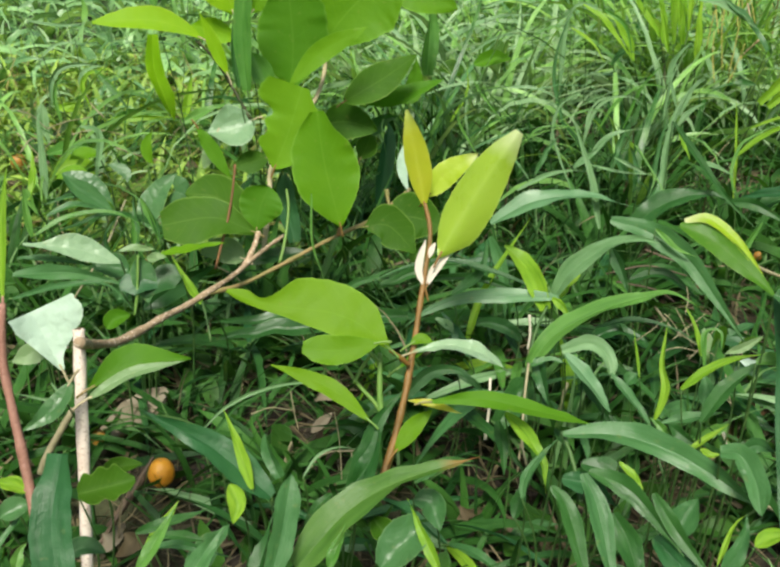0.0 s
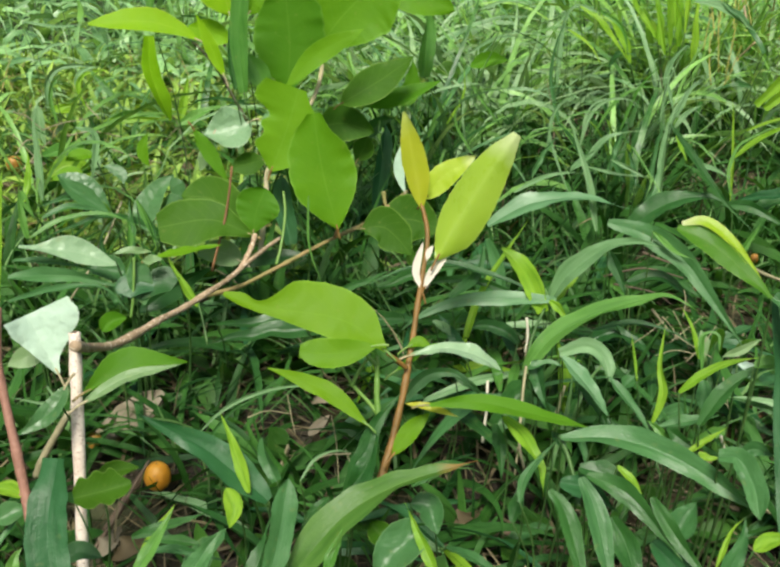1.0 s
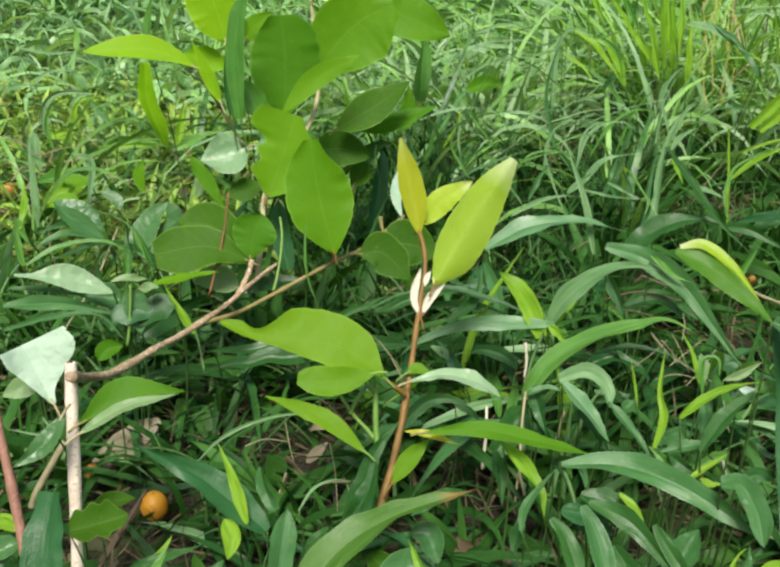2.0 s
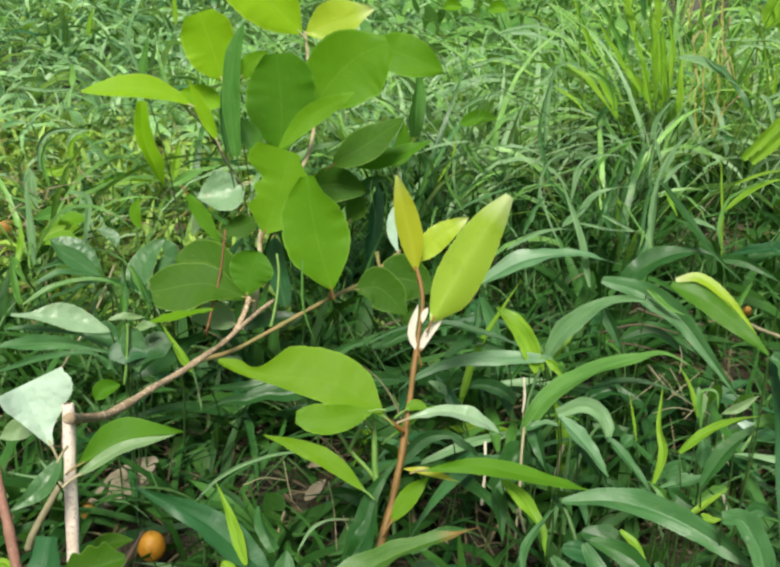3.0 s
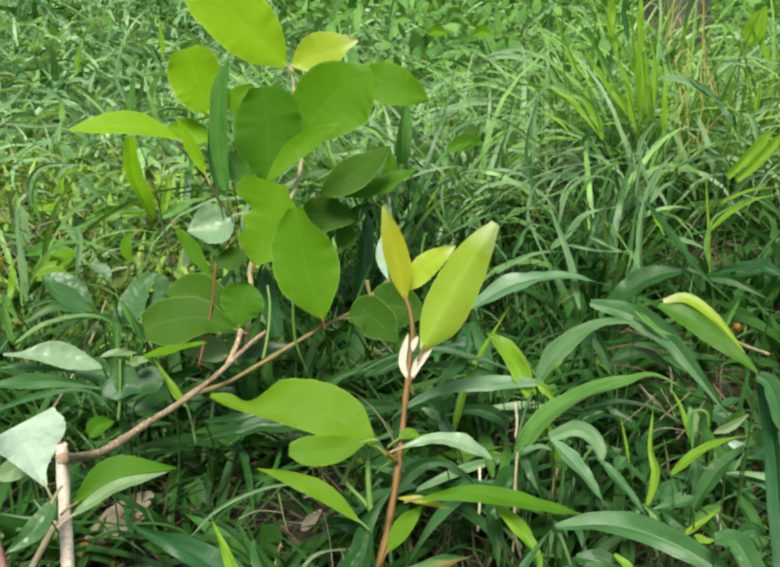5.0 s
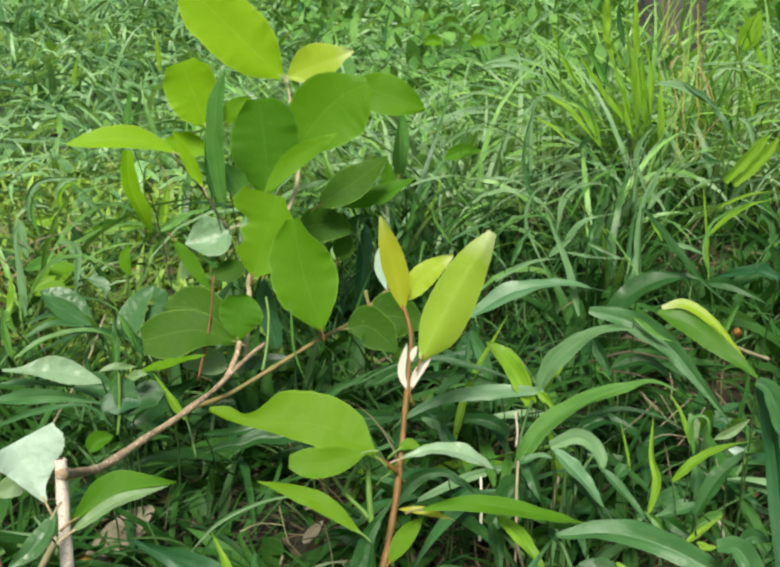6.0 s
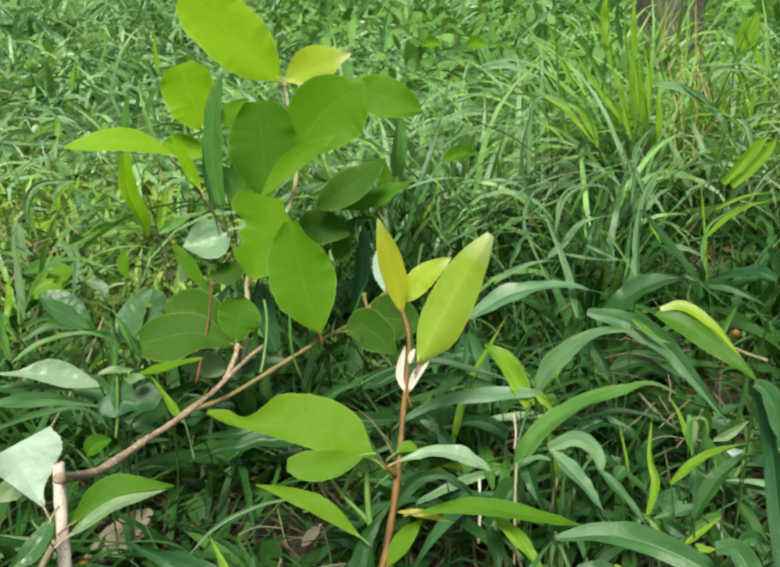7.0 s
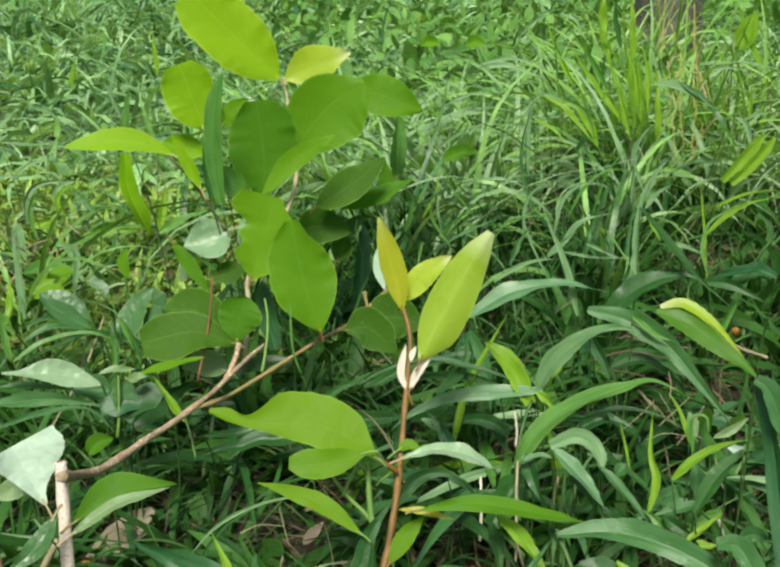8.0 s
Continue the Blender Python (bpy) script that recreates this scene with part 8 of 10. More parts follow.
grass_ca = thing('grass_shoot', (0.1828, 0.7218, 0.0000), 'fresh green broad-bladed grass shoot rooted in the soil', 'grass', 'grass shoots')
leaf(grass_ca, teal_blade, (0.1263, 0.7339, 0.0935), (0.1345, 0.7384, 0.1099), (0.1458, 0.7421, 0.1274), 0.0046, 'blade', (-0.1231, -0.9459, 0.3003), 0.20, name='blade')
culm(grass_ca, (0.1461, 0.7297, -0.0040), (0.1263, 0.7339, 0.0935), 0.0007)
leaf(grass_ca, teal_blade, (0.1867, 0.7233, 0.0996), (0.1913, 0.7286, 0.1177), (0.1981, 0.7324, 0.1349), 0.0050, 'blade', (-0.0780, -0.9589, 0.2729), 0.20, name='blade')
culm(grass_ca, (0.1854, 0.7228, -0.0040), (0.1867, 0.7233, 0.0996), 0.0007)
leaf(grass_ca, teal_blade, (0.2067, 0.7059, 0.0972), (0.2051, 0.7169, 0.1107), (0.1999, 0.7285, 0.1243), 0.0043, 'blade', (-0.0324, -0.7721, 0.6347), 0.20, name='blade')
culm(grass_ca, (0.1983, 0.7115, -0.0040), (0.2067, 0.7059, 0.0972), 0.0007)
leaf(grass_ca, teal_blade, (0.2116, 0.6763, 0.0828), (0.2173, 0.6919, 0.0982), (0.2245, 0.7073, 0.1155), 0.0050, 'blade', (0.0636, -0.7367, 0.6732), 0.20, name='blade')
culm(grass_ca, (0.2015, 0.6922, -0.0040), (0.2116, 0.6763, 0.0828), 0.0007)

grass_bb = thing('grass_shoot', (-0.2535, 0.7397, 0.0000), 'fresh green broad-bladed grass shoot rooted in the soil', 'grass', 'grass shoots')
leaf(grass_bb, gras, (-0.1578, 0.6024, 0.0895), (-0.1897, 0.5900, 0.1084), (-0.2321, 0.5592, 0.1012), 0.0064, 'blade', (0.3908, -0.4567, 0.7992), 0.20, name='blade')
culm(grass_bb, (-0.1913, 0.6504, -0.0040), (-0.1578, 0.6024, 0.0895), 0.0007)
leaf(grass_bb, gras, (-0.1726, 0.5757, 0.0905), (-0.1749, 0.5864, 0.1026), (-0.1775, 0.5989, 0.1200), 0.0060, 'blade', (-0.0189, -0.7878, 0.6157), 0.20, name='blade')
culm(grass_bb, (-0.2009, 0.6331, -0.0040), (-0.1726, 0.5757, 0.0905), 0.0007)
leaf(grass_bb, brig, (-0.2607, 0.6201, 0.1067), (-0.2595, 0.6323, 0.1211), (-0.2624, 0.6434, 0.1385), 0.0060, 'blade', (-0.0047, -0.8073, 0.5901), 0.20, name='blade')
culm(grass_bb, (-0.2582, 0.6619, -0.0040), (-0.2607, 0.6201, 0.1067), 0.0007)
leaf(grass_bb, bladeg, (-0.3804, 0.9761, 0.0300), (-0.3836, 0.9821, 0.0516), (-0.3851, 0.9882, 0.0729), 0.0134, 'blade2', (0.0267, -0.9618, 0.2726), 0.20, name='blade')
culm(grass_bb, (-0.3360, 0.8934, -0.0040), (-0.3804, 0.9761, 0.0300), 0.0007)
leaf(grass_bb, bladeg, (-0.2959, 0.8641, 0.0300), (-0.2911, 0.8819, 0.0552), (-0.3098, 0.8899, 0.0783), 0.0105, 'blade', (0.1023, -0.8649, 0.4914), 0.20, name='blade')
culm(grass_bb, (-0.2811, 0.8205, -0.0040), (-0.2959, 0.8641, 0.0300), 0.0007)

grass_cc = thing('grass_shoot', (0.1560, 0.4842, 0.0000), 'bluish dark green broad-bladed grass shoot rooted in the soil', 'grass', 'grass shoots')
leaf(grass_cc, gras, (0.1738, 0.5721, 0.0717), (0.1925, 0.5617, 0.0863), (0.2139, 0.5390, 0.0803), 0.0126, 'blade', (-0.4605, -0.3472, 0.8169), 0.20, name='blade')
culm(grass_cc, (0.1676, 0.5413, -0.0040), (0.1738, 0.5721, 0.0717), 0.0007)
leaf(grass_cc, dark, (0.1340, 0.5079, 0.0625), (0.1505, 0.5075, 0.0698), (0.1682, 0.5003, 0.0670), 0.0106, 'blade', (-0.2316, -0.5886, 0.7745), 0.20, name='blade')
culm(grass_cc, (0.1417, 0.4996, -0.0040), (0.1340, 0.5079, 0.0625), 0.0007)
leaf(grass_cc, gras, (0.1091, 0.4146, 0.0262), (0.1294, 0.4079, 0.0332), (0.1482, 0.3926, 0.0307), 0.0113, 'blade', (-0.3580, -0.4715, 0.8059), 0.20, name='blade')
culm(grass_cc, (0.1255, 0.4390, -0.0040), (0.1091, 0.4146, 0.0262), 0.0007)
leaf(grass_cc, teal_blade, (0.1690, 0.4476, 0.0437), (0.1811, 0.4463, 0.0485), (0.1933, 0.4423, 0.0501), 0.0063, 'blade', (-0.3248, -0.5870, 0.7415), 0.20, name='blade')
culm(grass_cc, (0.1644, 0.4604, -0.0040), (0.1690, 0.4476, 0.0437), 0.0007)
leaf(grass_cc, mid_blade, (0.1944, 0.4186, 0.0616), (0.1818, 0.4149, 0.0578), (0.1662, 0.4082, 0.0491), 0.0068, 'blade', (-0.0872, -0.6578, 0.7481), 0.20, name='blade')
culm(grass_cc, (0.1810, 0.4416, -0.0040), (0.1944, 0.4186, 0.0616), 0.0007)

grass_cd = thing('grass_shoot', (0.0352, 0.4421, 0.0000), 'bluish dark green broad-bladed grass shoot rooted in the soil', 'grass', 'grass shoots')
leaf(grass_cd, teal_blade, (0.0904, 0.5145, 0.0577), (0.0728, 0.5220, 0.0660), (0.0470, 0.5219, 0.0607), 0.0094, 'blade', (-0.0501, -0.6145, 0.7873), 0.20, name='blade')
culm(grass_cd, (0.0711, 0.4892, -0.0040), (0.0904, 0.5145, 0.0577), 0.0007)
leaf(grass_cd, deep_blade, (0.0446, 0.4611, 0.0394), (0.0605, 0.4610, 0.0507), (0.0745, 0.4522, 0.0498), 0.0095, 'blade', (-0.4142, -0.5616, 0.7163), 0.20, name='blade')
culm(grass_cd, (0.0413, 0.4544, -0.0040), (0.0446, 0.4611, 0.0394), 0.0007)
leaf(grass_cd, blue, (-0.0288, 0.3641, 0.0145), (-0.0218, 0.3785, 0.0221), (-0.0088, 0.3861, 0.0225), 0.0074, 'blade', (0.1626, -0.4632, 0.8712), 0.20, name='blade')
culm(grass_cd, (-0.0064, 0.3914, -0.0040), (-0.0288, 0.3641, 0.0145), 0.0007)
leaf(grass_cd, teal_blade, (0.0685, 0.3699, 0.0111), (0.0826, 0.3810, 0.0186), (0.0992, 0.3842, 0.0189), 0.0089, 'blade', (0.0707, -0.5914, 0.8033), 0.20, name='blade')
culm(grass_cd, (0.0569, 0.3952, -0.0040), (0.0685, 0.3699, 0.0111), 0.0007)
leaf(grass_cd, gras, (0.0013, 0.4408, 0.0259), (-0.0167, 0.4479, 0.0359), (-0.0343, 0.4460, 0.0348), 0.0082, 'blade', (0.0974, -0.6394, 0.7627), 0.20, name='blade')
culm(grass_cd, (0.0131, 0.4413, -0.0040), (0.0013, 0.4408, 0.0259), 0.0007)

herb_b = thing('herb', (-0.2006, 0.6841, 0.0000), 'low herb with smooth oval light green leaves', 'herb', 'herbs')
leaf(herb_b, glos, (-0.2212, 0.6891, 0.0720), (-0.2422, 0.6952, 0.0901), (-0.2631, 0.6967, 0.0991), 0.0196, 'ellip', (0.2870, -0.7104, 0.6426), 0.10)
culm(herb_b, (-0.2140, 0.6874, -0.0040), (-0.2212, 0.6891, 0.0720), 0.0007)
leaf(herb_b, sapd, (-0.2195, 0.6888, 0.0699), (-0.2432, 0.6784, 0.0778), (-0.2744, 0.6591, 0.0751), 0.0158, 'lance', (0.1369, -0.0776, 0.9875), 0.10)
culm(herb_b, (-0.2128, 0.6872, -0.0040), (-0.2195, 0.6888, 0.0699), 0.0007)
leaf(herb_b, glos, (-0.1853, 0.6544, 0.0711), (-0.1810, 0.6646, 0.0918), (-0.1638, 0.6762, 0.1094), 0.0215, 'ovate', (-0.1550, -0.8181, 0.5539), 0.15)
culm(herb_b, (-0.1906, 0.6648, -0.0040), (-0.1853, 0.6544, 0.0711), 0.0007)
leaf(herb_b, glos, (-0.1763, 0.6563, 0.0698), (-0.1647, 0.6665, 0.0860), (-0.1605, 0.6733, 0.0999), 0.0177, 'ellip', (-0.1508, -0.8250, 0.5446), 0.10)
culm(herb_b, (-0.1848, 0.6660, -0.0040), (-0.1763, 0.6563, 0.0698), 0.0007)

herb_g = thing('herb', (-0.2303, 0.7495, 0.0000), 'low herb with smooth oval light green leaves', 'herb', 'herbs')
leaf(herb_g, sap, (-0.2521, 0.7292, 0.0846), (-0.2640, 0.7267, 0.0893), (-0.2774, 0.7202, 0.0857), 0.0149, 'ellip', (0.2338, -0.5584, 0.7959), 0.10)
culm(herb_g, (-0.2445, 0.7363, -0.0040), (-0.2521, 0.7292, 0.0846), 0.0007)
leaf(herb_g, sap, (-0.2506, 0.7558, 0.0943), (-0.2621, 0.7529, 0.0972), (-0.2739, 0.7471, 0.0930), 0.0134, 'ellip', (0.1708, -0.5686, 0.8046), 0.10)
culm(herb_g, (-0.2435, 0.7536, -0.0040), (-0.2506, 0.7558, 0.0943), 0.0007)
leaf(herb_g, glos, (-0.2223, 0.7359, 0.0768), (-0.2272, 0.7434, 0.0856), (-0.2421, 0.7458, 0.0899), 0.0102, 'ellip', (0.1228, -0.6915, 0.7119), 0.10)
culm(herb_g, (-0.2251, 0.7407, -0.0040), (-0.2223, 0.7359, 0.0768), 0.0007)
leaf(herb_g, sap, (-0.1961, 0.7290, 0.0967), (-0.2021, 0.7319, 0.1093), (-0.1975, 0.7378, 0.1226), 0.0098, 'ellip', (0.0347, -0.9459, 0.3227), 0.10)
culm(herb_g, (-0.2080, 0.7362, -0.0040), (-0.1961, 0.7290, 0.0967), 0.0007)

herb_h = thing('herb', (-0.1418, 0.5503, 0.0000), 'low herb with smooth oval bluish leaves', 'herb', 'herbs')
leaf(herb_h, glos, (-0.1528, 0.6530, 0.0997), (-0.1568, 0.6551, 0.1072), (-0.1612, 0.6570, 0.1149), 0.0118, 'ellip', (0.2927, -0.8717, 0.3930), 0.10)
culm(herb_h, (-0.1489, 0.6170, -0.0040), (-0.1528, 0.6530, 0.0997), 0.0007)
leaf(herb_h, blue, (-0.1534, 0.4747, 0.1095), (-0.1441, 0.4795, 0.1129), (-0.1277, 0.4826, 0.1098), 0.0149, 'ovate', (0.1708, -0.5795, 0.7969), 0.10)
culm(herb_h, (-0.1494, 0.5011, -0.0040), (-0.1534, 0.4747, 0.1095), 0.0007)
leaf(herb_h, dark, (-0.1194, 0.4871, 0.1142), (-0.1305, 0.4837, 0.1133), (-0.1401, 0.4762, 0.1047), 0.0171, 'ovate', (-0.0212, -0.6336, 0.7734), 0.10)
culm(herb_h, (-0.1272, 0.5092, -0.0040), (-0.1194, 0.4871, 0.1142), 0.0007)

herb_i = thing('herb', (0.0912, 1.0307, 0.0000), 'low herb with smooth oval green leaves', 'herb', 'herbs')
leaf(herb_i, sapd, (0.1056, 1.0688, 0.1144), (0.1204, 1.0690, 0.1217), (0.1377, 1.0645, 0.1113), 0.0355, 'ovate', (-0.0064, -0.6214, 0.7835), 0.10)
culm(herb_i, (0.1005, 1.0555, -0.0040), (0.1056, 1.0688, 0.1144), 0.0007)
leaf(herb_i, sapd, (0.0768, 0.9686, 0.1171), (0.0663, 0.9714, 0.1251), (0.0500, 0.9711, 0.1202), 0.0206, 'ovate', (0.0337, -0.6257, 0.7793), 0.10)
culm(herb_i, (0.0819, 0.9903, -0.0040), (0.0768, 0.9686, 0.1171), 0.0007)

herb_j = thing('herb', (0.2058, 0.4907, 0.0000), 'low herb with smooth oval light green leaves', 'herb', 'herbs')
leaf(herb_j, sapd, (0.2265, 0.5008, 0.0651), (0.2326, 0.5001, 0.0686), (0.2401, 0.4986, 0.0721), 0.0070, 'ellip', (-0.4374, -0.6246, 0.6470), 0.10)
culm(herb_j, (0.2193, 0.4973, -0.0040), (0.2265, 0.5008, 0.0651), 0.0007)
leaf(herb_j, pale, (0.1951, 0.4678, 0.0779), (0.1944, 0.4722, 0.0846), (0.1932, 0.4769, 0.0918), 0.0080, 'ellip', (-0.0067, -0.8369, 0.5473), 0.20)
culm(herb_j, (0.1989, 0.4758, -0.0040), (0.1951, 0.4678, 0.0779), 0.0007)
leaf(herb_j, sapd, (0.1959, 0.4676, 0.0781), (0.2009, 0.4684, 0.0933), (0.2002, 0.4587, 0.0869), 0.0083, 'ellip', (-0.8891, 0.0231, 0.4570), 0.20)
culm(herb_j, (0.1994, 0.4757, -0.0040), (0.1959, 0.4676, 0.0781), 0.0007)

dry_twig = thing('dry_stalk', (-0.1678, 0.4129, 0.0687), 'dry tan grass stalk standing among the grass', 'stalk', 'dry stalks')
part('twig', tube_mesh('twig', [(-0.1875, 0.4029, 0.0322), (-0.1814, 0.4031, 0.0459), (-0.1678, 0.4129, 0.0687)], 0.0022, 0.0018), straw, dry_twig)
dry_twig = thing('dry_stalk', (-0.2147, 0.5496, 0.0587), 'dry tan grass stalk standing among the grass', 'stalk', 'dry stalks')
part('twig', tube_mesh('twig', [(-0.2029, 0.6621, 0.0913), (-0.2052, 0.6089, 0.0755), (-0.2147, 0.5496, 0.0587)], 0.0008, 0.0007), straw, dry_twig)
dry_twig = thing('fallen_twig', (-0.1446, 0.3791, 0.0154), 'brown fallen twig lying on the soil', 'twig', 'dry stalks')
part('twig', tube_mesh('twig', [(-0.1343, 0.4369, 0.0151), (-0.1401, 0.4080, 0.0149), (-0.1446, 0.3791, 0.0154)], 0.0026, 0.0022), brown, dry_twig)
dry_twig = thing('dry_stalk', (0.0629, 0.4414, 0.0323), 'bleached pale strip of dry stalk', 'stalk', 'dry stalks')
part('twig', tube_mesh('twig', [(0.0669, 0.4704, 0.0571), (0.0658, 0.4572, 0.0462), (0.0629, 0.4414, 0.0323)], 0.0008, 0.0010), strawpale, dry_twig)
dry_twig = thing('dry_stalk', (0.1074, 0.4540, 0.0439), 'dry tan grass stalk standing among the grass', 'stalk', 'dry stalks')
part('twig', tube_mesh('twig', [(0.1143, 0.4714, 0.0539), (0.1074, 0.4540, 0.0439)], 0.0011, 0.0010), straw, dry_twig)
dry_twig = thing('dry_stalk', (0.0808, 0.4235, 0.0213), 'dry tan grass stalk standing among the grass', 'stalk', 'dry stalks')
part('twig', tube_mesh('twig', [(0.0919, 0.4943, 0.0840), (0.0867, 0.4542, 0.0558), (0.0808, 0.4235, 0.0213)], 0.0005, 0.0006), straw, dry_twig)
dry_twig = thing('dry_stalk', (0.0839, 0.3777, -0.0068), 'dry tan grass stalk standing among the grass', 'stalk', 'dry stalks')
part('twig', tube_mesh('twig', [(0.0830, 0.4272, 0.0183), (0.0838, 0.4014, 0.0037), (0.0822, 0.3701, 0.0006)], 0.0006, 0.0007), straw, dry_twig)
dry_twig = thing('dry_stalk', (0.0578, 0.3745, -0.0006), 'dry tan grass stalk standing among the grass', 'stalk', 'dry stalks')
part('twig', tube_mesh('twig', [(0.0410, 0.4497, 0.0069), (0.0512, 0.4164, 0.0009), (0.0575, 0.3729, 0.0009)], 0.0009, 0.0010), straw, dry_twig)
dry_twig = thing('fallen_twig', (0.0825, 0.4222, -0.0188), 'brown fallen twig lying on the soil', 'twig', 'dry stalks')
part('twig', tube_mesh('twig', [(0.0308, 0.3792, 0.0032), (0.0548, 0.3913, 0.0032), (0.0778, 0.3978, 0.0032)], 0.0032, 0.0024), brown, dry_twig)
dry_twig = thing('dry_stalk', (0.2454, 0.4949, 0.1162), 'dry tan grass stalk standing among the grass', 'stalk', 'dry stalks')
part('twig', tube_mesh('twig', [(0.2320, 0.5241, 0.1135), (0.2377, 0.5099, 0.1143), (0.2454, 0.4949, 0.1162)], 0.0014, 0.0010), straw, dry_twig)
dry_twig = thing('dry_stalk', (-0.0224, 0.4384, -0.0082), 'dry tan grass stalk standing among the grass', 'stalk', 'dry stalks')
part('twig', tube_mesh('twig', [(-0.0314, 0.4899, 0.0098), (-0.0259, 0.4592, 0.0018), (-0.0218, 0.4277, 0.0008)], 0.0008, 0.0009), straw, dry_twig)
dry_twig = thing('dry_stalk', (0.2238, 0.3828, 0.0287), 'dry tan grass stalk standing among the grass', 'stalk', 'dry stalks')
part('twig', tube_mesh('twig', [(0.1912, 0.4190, 0.0182), (0.2073, 0.4020, 0.0239), (0.2238, 0.3828, 0.0287)], 0.0014, 0.0012), straw, dry_twig)
dry_twig = thing('dry_stalk', (-0.0525, 0.4470, 0.0219), 'dry tan grass stalk standing among the grass', 'stalk', 'dry stalks')
part('twig', tube_mesh('twig', [(-0.0629, 0.4266, 0.0009), (-0.0565, 0.4395, 0.0129), (-0.0525, 0.4470, 0.0219)], 0.0009, 0.0008), straw, dry_twig)
dry_twig = thing('dry_stalk', (0.2146, 0.5408, 0.0407), 'dry tan grass stalk standing among the grass', 'stalk', 'dry stalks')
part('twig', tube_mesh('twig', [(0.1952, 0.5780, 0.0512), (0.2053, 0.5577, 0.0426), (0.2146, 0.5408, 0.0407)], 0.0010, 0.0008), straw, dry_twig)
dry_twig = thing('dry_stalk', (0.4196, 1.2312, 0.2721), 'yellowed grass stem standing in the clump', 'stalk', 'dry stalks')
part('twig', tube_mesh('twig', [(0.4043, 1.2263, 0.1843), (0.4090, 1.2299, 0.2223), (0.4196, 1.2312, 0.2721)], 0.0006, 0.0004), gold, dry_twig)
dry_twig = thing('dry_stalk', (0.4029, 1.2582, 0.2771), 'yellowed grass stem standing in the clump', 'stalk', 'dry stalks')
part('twig', tube_mesh('twig', [(0.4051, 1.2487, 0.1943), (0.4082, 1.2518, 0.2264), (0.4029, 1.2582, 0.2771)], 0.0007, 0.0005), gold, dry_twig)
dry_twig = thing('dry_stalk', (0.3875, 1.0105, 0.1489), 'yellowed grass stem standing in the clump', 'stalk', 'dry stalks')
part('twig', tube_mesh('twig', [(0.3744, 1.0049, 0.1050), (0.3818, 1.0077, 0.1271), (0.3875, 1.0105, 0.1489)], 0.0006, 0.0004), gold, dry_twig)
dry_twig = thing('dry_stalk', (0.3561, 1.0240, 0.1587), 'yellowed grass stem standing in the clump', 'stalk', 'dry stalks')
part('twig', tube_mesh('twig', [(0.3617, 1.0094, 0.1044), (0.3575, 1.0176, 0.1315), (0.3561, 1.0240, 0.1587)], 0.0007, 0.0005), gold, dry_twig)
dry_twig = thing('dry_stalk', (-0.0088, 0.4315, 0.0304), 'dry tan grass stalk standing among the grass', 'stalk', 'dry stalks')
part('twig', tube_mesh('twig', [(-0.0463, 0.4321, 0.0023), (-0.0339, 0.4366, 0.0223), (-0.0088, 0.4315, 0.0304)], 0.0007, 0.0006), straw, dry_twig)
dry_twig = thing('dry_stalk', (-0.0337, 0.3755, 0.0124), 'bleached pale strip of dry stalk', 'stalk', 'dry stalks')
part('twig', tube_mesh('twig', [(-0.0397, 0.3939, 0.0185), (-0.0368, 0.3851, 0.0158), (-0.0337, 0.3755, 0.0124)], 0.0012, 0.0009), strawpale, dry_twig)
dry_twig = thing('dry_stalk', (-0.0527, 0.4439, 0.0261), 'dry tan grass stalk standing among the grass', 'stalk', 'dry stalks')
part('twig', tube_mesh('twig', [(-0.0614, 0.4265, 0.0010), (-0.0579, 0.4375, 0.0107), (-0.0527, 0.4439, 0.0261)], 0.0010, 0.0007), straw, dry_twig)
dry_twig = thing('dry_stalk', (0.3721, 1.0505, 0.2147), 'yellowed grass stem standing in the clump', 'stalk', 'dry stalks')
part('twig', tube_mesh('twig', [(0.3503, 1.0223, 0.1385), (0.3556, 1.0295, 0.1822), (0.3721, 1.0505, 0.2147)], 0.0006, 0.0004), gold, dry_twig)
dry_twig = thing('dry_stalk', (0.3819, 1.0510, 0.2446), 'yellowed grass stem standing in the clump', 'stalk', 'dry stalks')
part('twig', tube_mesh('twig', [(0.3751, 1.0072, 0.1125), (0.3807, 1.0206, 0.1830), (0.3819, 1.0510, 0.2446)], 0.0006, 0.0004), gold, dry_twig)
dry_twig = thing('dry_stalk', (0.3778, 1.0263, 0.2097), 'yellowed grass stem standing in the clump', 'stalk', 'dry stalks')
part('twig', tube_mesh('twig', [(0.3950, 1.0128, 0.1701), (0.3895, 1.0184, 0.1886), (0.3778, 1.0263, 0.2097)], 0.0007, 0.0005), gold, dry_twig)
dry_twig = thing('dry_stalk', (0.3589, 1.0320, 0.2039), 'yellowed grass stem standing in the clump', 'stalk', 'dry stalks')
part('twig', tube_mesh('twig', [(0.3685, 1.0109, 0.1175), (0.3643, 1.0211, 0.1554), (0.3589, 1.0320, 0.2039)], 0.0006, 0.0004), gold, dry_twig)

